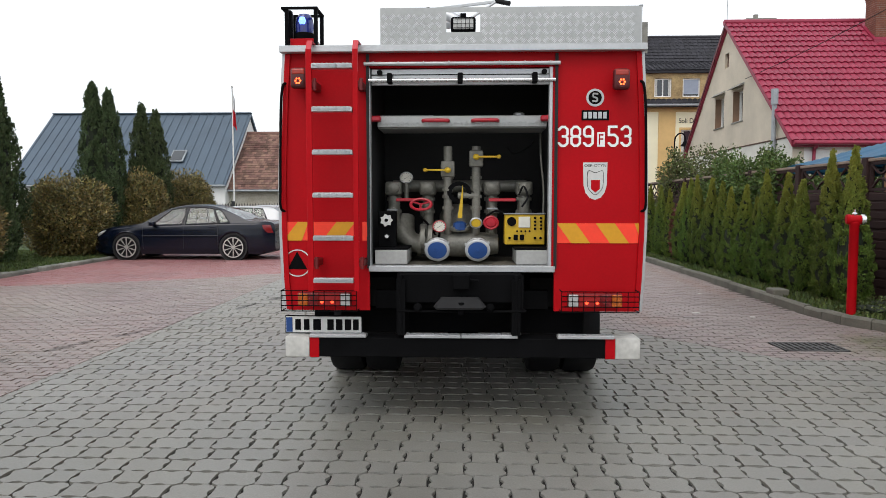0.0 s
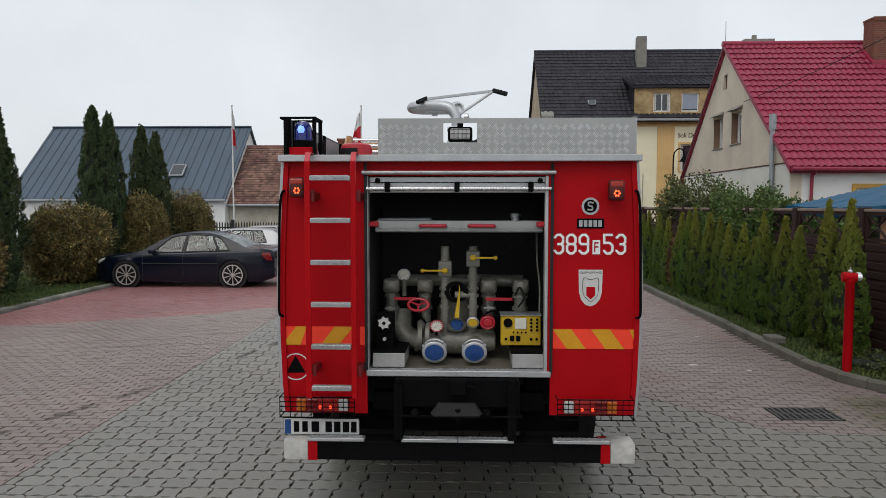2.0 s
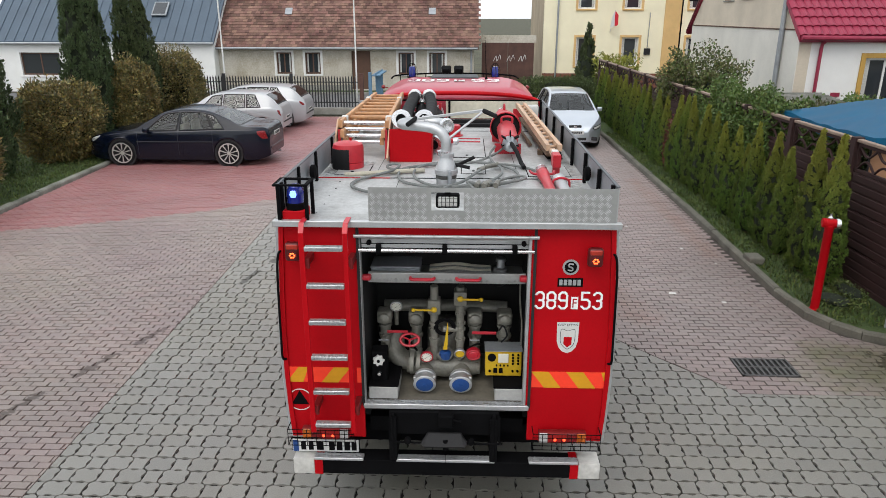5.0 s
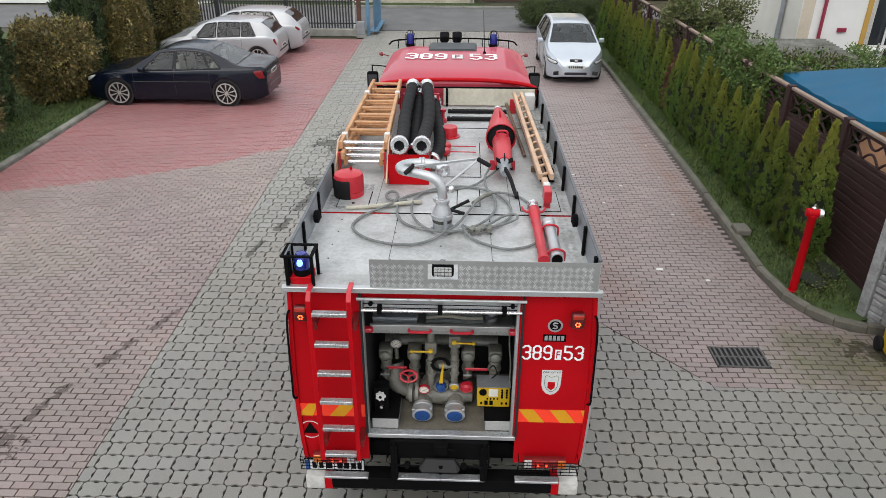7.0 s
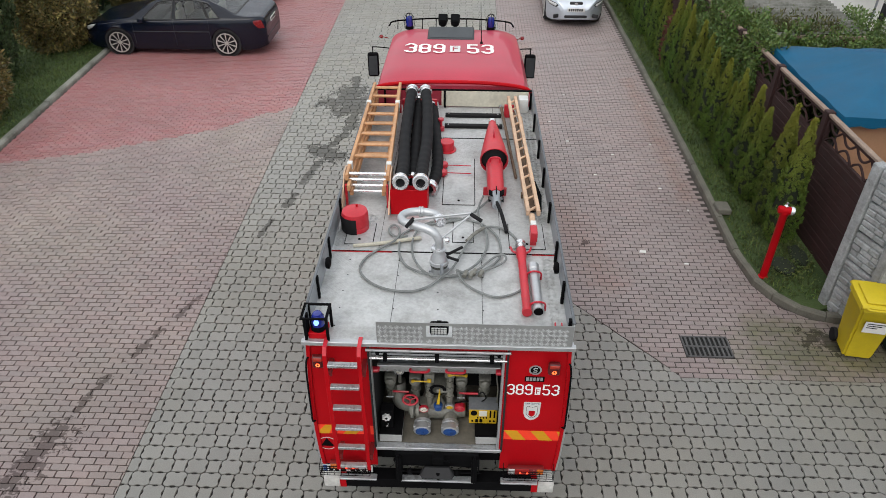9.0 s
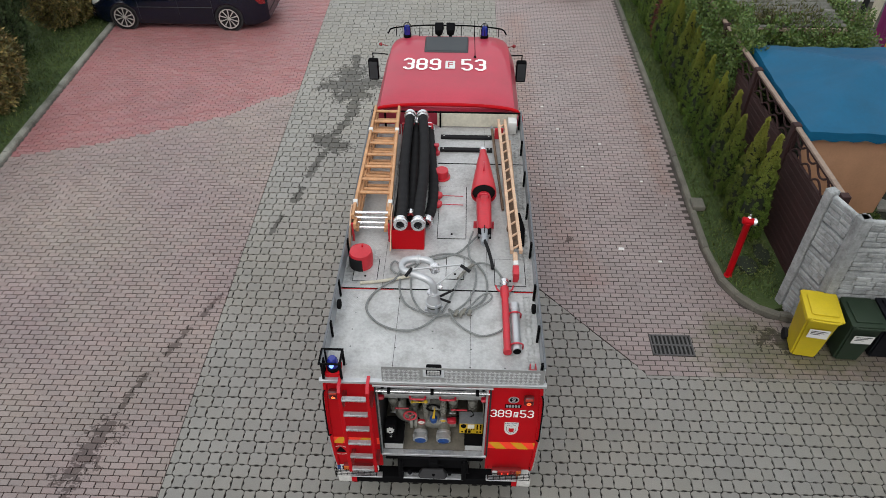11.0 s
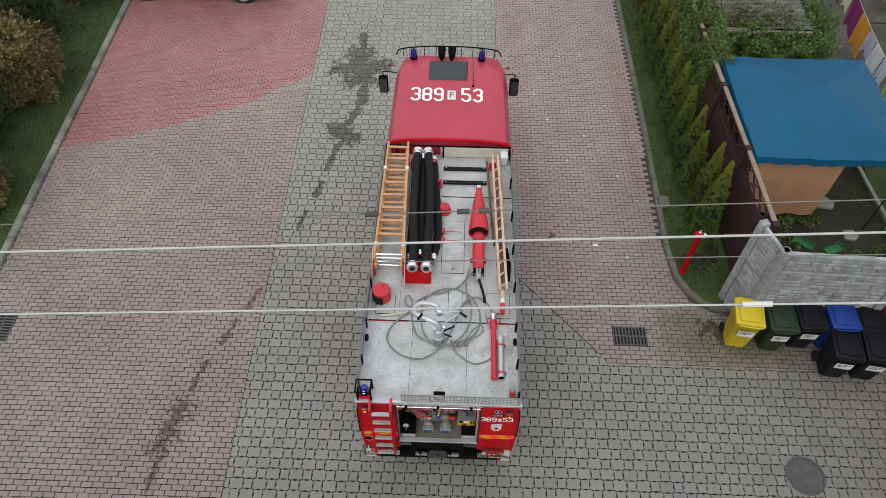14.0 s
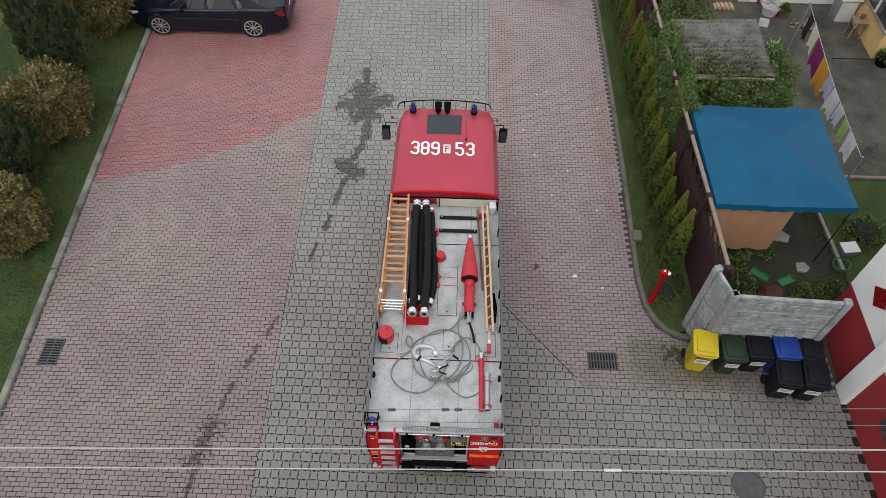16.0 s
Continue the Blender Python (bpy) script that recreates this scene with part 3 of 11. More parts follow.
def grey_house():
    h = thing("house", (-19.8, 34.0, 0), "white-rendered house with a dark grey standing-seam metal roof", "house")
    X0, X1, D = -6.2, 6.2, 9.4
    part("wall", wall_with_holes(X0, X1, 0, 2.75, [(-4.6, -2.4, 0.9, 2.1)], 0, 0.35), M_PLASTER_W, h)
    part("back_wall", boxp(X0, X1, D - 0.3, D, 0, 2.75), M_PLASTER_W, h)
    for x in (X0, X1 - 0.3):
        part("gable_wall", prism(B(), [(0.35, 0), (D - 0.3, 0), (D - 0.3, 2.75), (D / 2, 7.0), (0.35, 2.75)], "x", x, x + 0.3), M_PLASTER_W, h)
    window_unit(h, -3.5, 0.15, 0.9, 2.1, 2.2, M_FRAMEB, curtain=False)
    part("roof", prism(B(), [(-0.2, 2.7), (D / 2, 7.25), (D + 0.2, 2.7), (D + 0.2, 2.55), (D / 2, 7.08), (-0.2, 2.55)], "x", X0 - 0.15, X1 + 0.12), M_GREYROOF, h)
    for i in range(25):
        x = X0 + i * 0.515
        part("seam", prism(B(), [(-0.2, 2.705), (D / 2, 7.255), (D / 2, 7.295), (-0.2, 2.745)], "x", x - 0.012, x + 0.012), M_GREYROOF, h)
    sk = part("skylight", box(boxp(-0.42, 0.42, -0.52, 0.52, 0, 0.08, 0.02), -0.36, 0.36, -0.46, 0.46, 0.08, 0.09), M_ZINC, h)
    sk.matrix_basis = pose(2.950, 1.478, 4.350, 43)
    g = part("skylight_glass", boxp(-0.34, 0.34, -0.43, 0.43, 0.091, 0.1), M_GLASS, h)
    g.matrix_basis = pose(2.950, 1.478, 4.350, 43)
    part("gutter", rod(B(), (X0 - 0.1, -0.26, 2.6), (X1 + 0.1, -0.26, 2.6), 0.06, seg=10), M_ZINC, h)
    part("ridge_cap", boxp(X0 - 0.15, X1 + 0.12, D / 2 - 0.15, D / 2 + 0.15, 7.22, 7.3, 0.02), M_GREYROOF, h)


M_BLIND = mat("blue_grey_blind", (0.3, 0.34, 0.42), 0.8, var=0.1, scale=4, bump=0.05)


def yellow_building():
    h = thing("apartment_building", (4.55, 37.0, 0), "two-storey cream and ochre rendered building with dark tile roof and dormer", "building")
    W, D, E = 16.0, 8.6, 7.45
    cols = [2.35, 4.95]
    holes = []
    for c in cols:
        holes += [(c - 0.48, c + 0.48, 4.4, 5.95), (c - 0.48, c + 0.48, 1.25, 2.85)]
    holes += [(8.1, 9.3, 4.4, 5.95), (8.1, 9.3, 1.25, 2.85)]
    part("wall", wall_with_holes(0, W, 0.0, E, holes, 0, 0.4), M_CREAM, h)
    part("side_wall", prism(B(), [(0.4, 0), (D, 0), (D, E), (D / 2, 11.95), (0.4, E)], "x", 0.0, 0.4), M_PLASTER_B, h, "bare stained grey-brown gable wall")
    part("side_wall", prism(B(), [(0.4, 0), (D, 0), (D, E), (D / 2, 11.95), (0.4, E)], "x", W - 0.4, W), M_PLASTER_B, h)
    part("back_wall", boxp(0.4, W - 0.4, D - 0.4, D, 0, E), M_PLASTER_B, h)
    part("ochre_band", boxp(0.02, W, -0.06, -0.003, 7.0, 7.42, 0.01), M_OCHRE, h)
    part("ochre_pilaster", boxp(6.75, 7.75, -0.05, -0.003, 0.9, 6.995, 0.01), M_OCHRE, h)
    part("plinth", boxp(0.0, W, -0.06, -0.003, 0.0, 0.85, 0.01), M_BRICK, h)
    for a in holes:
        window_unit(h, (a[0] + a[1]) / 2, 0.14, a[2], a[3], a[1] - a[0], M_FRAMEW, M_OCHRE, cross=False)
    part("roof", prism(B(), [(-0.45, E - 0.05), (D / 2, 12.3), (D + 0.4, E - 0.05), (D + 0.4, E - 0.25), (D / 2, 12.05), (-0.45, E - 0.25)], "x", -0.15, W + 0.2), M_DARKTILE, h)
    tiled_slope((-0.15, -0.48, E - 0.03), (1, 0, 0), (0, D / 2 + 0.48, 4.9), W + 0.35, 6.84, 0.3, 0.33, 0.035, M_DARKTILE, "roof_tiles", h, 0.03)
    part("ridge", rod(B(), (-0.15, D / 2, 12.3), (W + 0.2, D / 2, 12.3), 0.13, seg=12), M_DARKTILE, h)
    part("chimney", boxp(6.2, 6.8, 3.0, 3.5, 10.2, 12.98, 0.02), M_CONC, h)
    part("gutter", rod(B(), (-0.2, -0.52, E - 0.12), (W, -0.52, E - 0.12), 0.075, seg=10), M_ZINC, h)
    for x in (0.75,):
        part("downpipe", tube(B(), [(x, -0.5, E - 0.2), (x, -0.3, E - 0.55), (x, -0.1, E - 0.8), (x, -0.1, 4), (x, -0.1, 0.2)], 0.055, 8, 3), M_ZINC, h)
    part("fire_wall", prism(B(), [(-0.5, 6.9), (-0.5, 7.6), (0.55, 8.3), (0.55, 6.9)], "x", -0.12, 0.6), M_CONC, h)
    d = part("dormer", wall_with_holes(5.35, 12.0, 7.5, 9.2, [(6.42, 7.42, 7.83, 8.9), (8.06, 9.06, 7.83, 8.9)], -0.25, 0.0), M_OLDOCHRE, h, "stained ochre dormer front")
    part("dormer_roof", prism(B(), [(-0.42, 9.2), (-0.42, 9.34), (3.2, 10.6), (3.2, 10.45)], "x", 5.1, 12.1), M_DARKTILE, h)
    part("dormer_cheek", prism(B(), [(0.0, 7.5), (0.0, 9.2), (2.6, 10.1), (2.6, 9.6)], "x", 5.35, 5.5), M_DARKTILE, h)
    tiled_slope((5.1, -0.45, 9.345), (1, 0, 0), (0, 3.62, 1.26), 7.0, 3.8, 0.3, 0.33, 0.03, M_DARKTILE, "dormer_tiles", h, 0.03)
    for x in (6.92, 8.56):
        window_unit(h, x, -0.16, 7.83, 8.9, 1.0, M_FRAMEW, sill=False, curtain=x < 8, cross=x < 8, depth=0.09)
    part("blind", boxp(8.14, 8.98, -0.172, -0.168, 8.0, 8.83), M_BLIND, h, "pale blue-grey roller blind")
    sk = part("skylight", boxp(-0.23, 0.23, -0.22, 0.22, 0, 0.1, 0.02), M_ZINC, h)
    part("skylight_pane", boxp(-0.18, 0.18, -0.17, 0.17, 0.103, 0.11), M_GLASS, sk)
    sk.matrix_basis = pose(2.95, 0.42, 8.43, 45)
    wl_ = part("wall_lamp", lathe(B(), [(0.03, 0.3), (0.1, 0.22), (0.09, 0.0), (0.05, -0.06), (0.001, -0.07)], (3.82, -0.42, 5.15), seg=10), M_DARK, h, "dark wall lantern")
    part("lamp_arm", tube(B(), [(3.82, 0.0, 5.3), (3.82, -0.2, 5.52), (3.82, -0.42, 5.46)], 0.025, 6, 5), M_DARK, wl_)
    part("flag_bracket", tube(B(), [(2.72, 0.0, 5.0), (2.76, -0.2, 5.25), (2.74, -0.2, 5.6)], 0.03, 6, 5), M_DARK, h)
    words("sign_letters", "Soli Dro", 0.28, M_BLACK, h, pose(7.95, -0.012, 6.34, 90), 0.01, width=1.2)
    part("meter_box", boxp(5.75, 6.1, -0.12, -0.003, 1.9, 2.25, 0.02), M_DARK, h)
    part("cable_pipe", rod(B(), (5.92, -0.04, 2.25), (5.95, -0.04, 4.2), 0.02, seg=6), M_ZINC, h)


M_REVEAL = mat("brown_reveal_paint", (0.24, 0.15, 0.1), 0.85, var=0.2, scale=2, bump=0.1)
M_DARKRED = mat("dark_red_verge_metal", (0.12, 0.012, 0.022), 0.5, var=0.2, scale=3, bump=0.05)
M_OCHRE_TRIM = mat("ochre_trim_paint", (0.50, 0.30, 0.07), 0.8, var=0.12, scale=3, bump=0.1)


def pink_house():
    h = thing("house", (10.0, 17.35, 0), "white and beige gabled house with a dark red metal tile roof", "house")
    L, D, E, R = 11.5, 10.0, 3.85, 8.35
    m = D / 2 + 0.25
    # gable wall in the plane across x, with two windows and a hatch
    wins = [(3.63, 4.57, 4.61, 5.77), (5.47, 6.43, 4.58, 5.76), (5.09, 5.5, 6.79, 7.34)]
    S = -0.35
    m_g = mat("warm_grey_render", (0.58, 0.51, 0.41), 0.9, var=0.16, scale=0.8, fine=30, bump=0.1)
    steps = sorted({S, D, m, *[v for w in wins for v in w[:2]]})

    def top(y):
        return E + (R - E) * (y / m if y <= m else (D - y) / (D - m))
    for ya, yb in zip(steps, steps[1:]):
        cuts = [w for w in wins if w[0] < (ya + yb) / 2 < w[1]]
        lo = 0.0
        for w in sorted(cuts, key=lambda q: q[2]):
            part("gable_wall", prism(B(), [(ya, lo), (yb, lo), (yb, w[2]), (ya, w[2])], "x", 0.0, 0.35), m_g, h, "warm grey rendered gable wall")
            lo = w[3]
        part("gable_wall", prism(B(), [(ya, lo), (yb, lo), (yb, top(yb)), (ya, top(ya))], "x", 0.0, 0.35), m_g, h, "warm grey rendered gable wall")
    part("wall_band", boxp(-0.03, -0.003, S - 0.02, D, 0.0, 3.62), mat("pale_grey_render", (0.66, 0.64, 0.58), 0.9, var=0.12, scale=0.8, fine=30, bump=0.1), h)
    part("ledge", boxp(-0.06, 0.0, S - 0.02, D, 3.623, 3.665, 0.008), M_FRAMEB, h)
    south = [(2.0, 3.3, 1.25, 2.85), (4.6, 5.9, 0.9, 2.35)]
    part("wall", wall_with_holes(0.35, L, 0, E - 0.3, south, S, 0.0), M_PLASTER_W, h)
    part("back_wall", boxp(0.35, L, D - 0.35, D, 0, E), M_PLASTER_W, h)
    part("far_gable_wall", prism(B(), [(0.35, 0), (D - 0.35, 0), (D - 0.35, E), (m, R - 0.1), (0.35, E)], "x", L - 0.35, L), M_PLASTER_W, h)
    window_unit(h, 2.65, S + 0.12, 1.25, 2.85, 1.3, M_FRAMEW, depth=0.12)
    for q in ((1.86, 2.0, 1.25, 2.99), (3.3, 3.44, 1.25, 2.99), (2.0, 3.3, 2.85, 2.99)):
        part("window_surround", boxp(q[0], q[1], S - 0.05, S - 0.003, q[2], q[3], 0.006), M_OCHRE_TRIM, h, "ochre painted window surround")
    window_unit(h, 5.25, S + 0.12, 0.9, 2.35, 1.3, M_FRAMEW, M_YR, depth=0.12)
    for w in wins[:2]:
        window_unit(h, (w[0] + w[1]) / 2, 0.27, w[2], w[3], w[1] - w[0], M_FRAMEW, side="x", sill=False)
        part("reveal", boxp(0.003, 0.23, w[1] - 0.012, w[1] - 0.002, w[2], w[3]), M_REVEAL, h, "brown painted window reveal")
        part("sill", boxp(-0.05, 0.2, w[0] - 0.06, w[1] + 0.06, w[2] - 0.05, w[2] - 0.003, 0.008), M_CONC, h)
        part("window_awning", prism(B(), [(-0.22, w[3] + 0.05), (0.0, w[3] + 0.2), (0.0, w[3] + 0.1)], "y", w[0] - 0.1, w[1] + 0.1), M_CONC, h, "weathered concrete window hood")
    part("hatch", boxp(0.1, 0.2, 5.09, 5.5, 6.79, 7.34), M_FRAMEB, h)
    s1 = (R - E) / m
    part("roof", prism(B(), [(-0.55, E - 0.55 * s1 + 0.1), (m, R + 0.1), (D + 0.5, E - 0.45), (D + 0.5, E - 0.6), (m, R - 0.08), (-0.55, E - 0.55 * s1 - 0.08)], "x", -0.1, L + 0.3), M_REDROOF, h)
    part("verge_trim", prism(B(), [(-0.58, E - 0.55 * s1 + 0.14), (m, R + 0.16), (m, R - 0.02), (-0.58, E - 0.55 * s1 - 0.04)], "x", -0.14, -0.1), M_REDROOF, h)
    part("verge_trim", prism(B(), [(D + 0.52, E - 0.44), (m, R + 0.16), (m, R - 0.02), (D + 0.52, E - 0.56)], "x", -0.13, -0.1), M_DARKRED, h)
    tiled_slope((-0.14, -0.6, E - 0.58 * s1 + 0.12), (1, 0, 0), (0, m + 0.6, R - E + 0.58 * s1), L + 0.4, math.hypot(m + 0.6, R - E + 0.58 * s1), 0.225, 0.37, 0.05, M_REDROOF, "roof_tiles", h, 0.045)
    part("ridge", rod(B(), (-0.16, m, R + 0.14), (L + 0.3, m, R + 0.14), 0.12, seg=12), M_REDROOF, h)
    part("gutter", rod(B(), (-0.1, -0.66, E - 0.42), (L, -0.66, E - 0.5), 0.07, seg=10), M_REDROOF, h)
    part("downpipe", tube(B(), [(0.62, -0.64, E - 0.45), (0.62, -0.55, E - 0.56), (0.62, S - 0.08, E - 0.68), (0.62, S - 0.07, 1.5), (0.62, S - 0.07, 0.1)], 0.05, 8, 3), M_REDROOF, h)
    part("flue", rod(rod(B(), (-0.12, 0.72, 0.2), (-0.12, 0.72, 4.75), 0.075, seg=10), (-0.12, 0.72, 4.75), (-0.12, 0.72, 5.25), 0.11, seg=12), M_ZINC, h, "tall zinc flue pipe")
    ch_ = part("chimney", boxp(4.86, 5.74, m - 1.19, m - 0.51, R - 1.7, R + 0.84), M_CONC, h, "red brick chimney with a stepped cap")
    for i in range(30):
        z = R - 1.5 + i * 0.078
        cb_ = B()
        k = 0.03 if i > 27 else 0.0
        for j in range(4):
            o_ = 0.11 if i % 2 else 0.0
            xa, xb = max(4.85 - k, 4.85 + (j - 1) * 0.3 + o_), min(5.75 + k, 5.14 + (j - 1) * 0.3 + o_ + (k if j == 3 else 0))
            if xb - xa > 0.05:
                box(cb_, xa, xb, m - 1.2 - k, m - 0.5 + k, z, z + 0.066)
        part("brick_course", cb_, M_BRICK, ch_)
    part("flashing", prism(B(), [(m - 1.3, top(m - 1.3) + 0.12), (m - 1.3, top(m - 1.3) + 0.3), (m - 0.4, top(m - 0.4) + 0.3), (m - 0.4, top(m - 0.4) + 0.12)], "x", 4.75, 5.85), M_REDROOF, h)
    part("vent_stack", box(boxp(1.3, 2.5, m + 1.6, m + 2.2, R - 2.0, R + 0.72), 1.7, 1.85, m + 1.8, m + 1.95, R + 0.72, R + 0.92), M_CONC, h, "grey rendered chimney behind the ridge")
    part("lightning_rod", rod(B(), (-0.05, m, R + 0.1), (-0.05, m, R + 1.0), 0.012, seg=6), M_ZINC, h)
    part("letter_box", boxp(1.14, 1.4, S - 0.06, S - 0.003, 1.72, 1.84, 0.005), M_REDROOF, h)


def near_building():
    h = thing("building", (9.15, 4.19, 0), "white rendered building with dark red lower wall and pilaster", "building")
    mr = mat("oxblood_wall_paint", (0.25, 0.016, 0.022), 0.75, var=0.12, scale=1.5, bump=0.15)
    part("wall", boxp(0.0, 9.0, -14.0, 0.0, 1.62, 5.2), M_PLASTER_W, h)
    part("lower_wall", boxp(0.003, 9.0, -14.0, -0.003, 0.0, 1.617), mr, h)
    part("pilaster", boxp(-0.13, -0.003, -2.2, -1.74, 0.0, 5.0, 0.01), M_PLASTER_W, h)
    part("window", boxp(-0.03, -0.005, -4.1, -3.0, 0.9, 1.65), M_GLASS, h)
    part("wall_sign", prism(B(), [(-1.15, 2.35), (-0.85, 2.65), (-0.55, 2.35), (-0.85, 2.05)], "x", -0.02, -0.003), M_REDLENS, h)
    part("roof", boxp(-0.25, 9.2, -14.2, 0.2, 5.2, 5.35, 0.01), M_ZINC, h)


old_house()
grey_house()
yellow_building()
pink_house()
near_building()

# garage door in the wall between the old house and the apartment building
gate = thing("garage_gate", (2.45, 35.6, 0), "weathered brown sheet-metal double gate with scrawled paint marks", "gate")
M_RUST = mat("rusty_brown_sheet", (0.09, 0.045, 0.035), 0.8, var=0.35, scale=2, fine=20, bump=0.2)
for s in (-1, 1):
    part("gate_leaf", boxp(-1.45 if s < 0 else 0.01, -0.01 if s < 0 else 1.45, 0, 0.06, 0.05, 2.6, 0.01), M_RUST, gate)
part("lintel_wall", boxp(-1.55, 1.55, -0.02, 0.2, 2.6, 3.0), M_PLASTER_OLD, gate)
for x, a in ((-0.6, 8), (0.15, -12), (0.8, 10)):
    part("paint_mark", tube(B(), [(x - 0.2, -0.01, 1.6), (x - 0.05, -0.01, 1.9), (x, -0.01, 1.6), (x + 0.15, -0.01, 1.95), (x + 0.22, -0.01, 1.7)], 0.015, 5, 4), M_WHITE, gate)

# ---- fire truck ----
M_WORN = mat("polished_tread_bars", (0.66, 0.67, 0.68), 0.3, 0.6, var=0.12, scale=3, fine=40, bump=0.03)
M_CHK = mat("checker_plate", (0.40, 0.405, 0.40), 0.42, 0.7, var=0.14, scale=3, fine=40, bump=0.04)
M_GRIME = mat("dark_joint_grime", (0.06, 0.06, 0.055), 0.8, var=0.4, scale=6, bump=0.1)
M_HOUSING = mat("dark_red_lamp_housing", (0.15, 0.007, 0.008), 0.4, var=0.2, scale=8, bump=0.05)
M_INNER = mat("dark_compartment_lining", (0.012, 0.012, 0.013), 0.75, var=0.3, scale=4, bump=0.1)
# white turned grey: the step boxes' shade is put into the colour
M_STEPBOX = mat("shaded_white_enamel", (0.36, 0.36, 0.35), 0.6, var=0.15, scale=5, bump=0.05)
M_FLOORBOARD = mat("scuffed_compartment_floor", (0.12, 0.108, 0.085), 0.75, var=0.35, scale=4, fine=30, bump=0.12)
M_DIAL = mat("instrument_dial", (0.70, 0.68, 0.60), 0.4, var=0.05, scale=10, bump=0.0)
M_VALVERED = mat("red_valve_enamel", (0.42, 0.01, 0.025), 0.35, var=0.15, scale=10, bump=0.03, coat=0.2)


def treads(bm, x0, x1, z0, z1, y, pitch=0.06, out=-1, h=0.003, axis="y"):
    """Raised five-bar tread marks on a plate that faces -y (axis y) or up (axis z, where z0..z1 runs along y and y is the height)."""
    L, w, g = pitch * 0.9, pitch * 0.06, pitch * 0.112
    nx, nz = int((x1 - x0) / pitch), int((z1 - z0) / pitch)
    verts, faces = [], []
    for i in range(nx):
        for j in range(nz):
            cx, cz = x0 + (i + 0.5) * pitch, z0 + (j + 0.5) * pitch
            s = 1 if (i + j) % 2 else -1
            for k in (-2, -1, 0, 1, 2):
                ca, sa = 0.7071, 0.7071 * s
                ox, oz = -sa * k * g * 1.5, ca * k * g * 1.5
                b = len(verts)
                for u, v, d in ((-L / 2, 0, 0), (0, -w, 0), (L / 2, 0, 0), (0, w, 0), (-L * 0.42, 0, h), (0, -w * 0.6, h), (L * 0.42, 0, h), (0, w * 0.6, h)):
                    px, pz = cx + ox + u * ca - v * sa, cz + oz + u * sa + v * ca
                    verts.append((px, y + out * d, pz) if axis == "y" else (px, pz, y + d))
                faces += [(b + 4, b + 5, b + 6, b + 7)] + [(b + i, b + (i + 1) % 4, b + 4 + (i + 1) % 4, b + 4 + i) for i in range(4)]
    vs = [bm.verts.new(v) for v in verts]
    for f in faces:
        bm.faces.new([vs[i] for i in f])
    return bm


truck = thing("fire_truck", (0, 0, 0), "red fire engine with open pump compartment and loaded roof deck", "fire truck")

# side outline of the body, from the sill to the deck edge
SIDE = [(1.235, 0.83), (1.25, 1.05), (1.262, 1.4), (1.262, 1.75), (1.25, 2.1), (1.235, 2.4), (1.222, 2.605)]


def body_skin():
    # rear panels left and right of the opening, header above
    for s in (-1, 1):
        pts = [(s * x, z) for x, z in SIDE] + [(s * 0.64, 2.605), (s * 0.64, 0.83)]
        bm = prism(B(), pts, "y", 0.0, 0.03)
        part("rear_panel", bm, M_RED, truck)
        q = B()
        prism(q, [(s * x, z) for x, z in SIDE] + [(s * (x - 0.035), z) for x, z in reversed(SIDE)], "y", 0.032, 5.28)
        part("side_panel", q, M_RED, truck)
        c = B()
        for (xa, za), (xb, zb) in zip(SIDE, SIDE[1:]):
            prism(c, [(s * (xa + 0.008), za), (s * (xb + 0.008), zb), (s * (xb - 0.022), zb), (s * (xa - 0.022), za)], "y", -0.008, 0.05)
        part("corner_trim", c, M_ALU, truck, "pale aluminium corner strip")
        # black rubber-framed grab rail beside the corner
        g = tube(B(), [(s * 1.205, -0.01, 2.4), (s * 1.222, -0.04, 2.37), (s * 1.235, -0.05, 2.2), (s * 1.245, -0.05, 1.7), (s * 1.245, -0.05, 1.55), (s * 1.225, -0.01, 1.52)], 0.009, 8, 5)
        part("grab_rail", g, M_BLACK, truck, "black corner grab rail", smooth=True)
    part("header_panel", boxp(-0.64, 0.64, 0.0, 0.03, 2.5, 2.605), M_RED, truck)
    part("front_bulkhead", boxp(-1.2, 1.2, 5.2, 5.26, 0.9, 2.6), M_RED, truck)
    # top rail
    r = boxp(-1.25, 1.25, -0.022, 0.03, 2.606, 2.652, 0.004)
    treads(r, -1.24, 1.24, 2.607, 2.65, -0.0225)
    part("deck_edge_rail", r, M_ALU, truck, "aluminium edge rail with tread pattern")


body_skin()

# deck plates and seams
deck = part("deck", boxp(-1.215, 1.215, 0.03, 5.26, 2.61, 2.642, 0.003), M_DECK, truck, "scuffed aluminium roof deck")
for y, x0, x1 in ((1.42, -1.21, 1.21), (4.15, -0.1, 1.21)):
    part("deck_seam", boxp(x0, x1, y - 0.009, y + 0.009, 2.643, 2.6465), M_BLACK, truck)
for x0, x1 in ((-1.21, -0.55), (0.95, 1.21)):
    part("deck_seam", boxp(x0, x1, 1.404, 1.41, 2.643, 2.651), M_RED, truck)
for x, y0, y1 in ((-0.46, 0.05, 1.4), (0.41, 0.05, 1.4), (-0.7, 1.45, 5.2), (0.62, 1.45, 5.2)):
    part("deck_joint", boxp(x - 0.0025, x + 0.0025, y0, y1, 2.643, 2.6445), M_GRIME, truck)
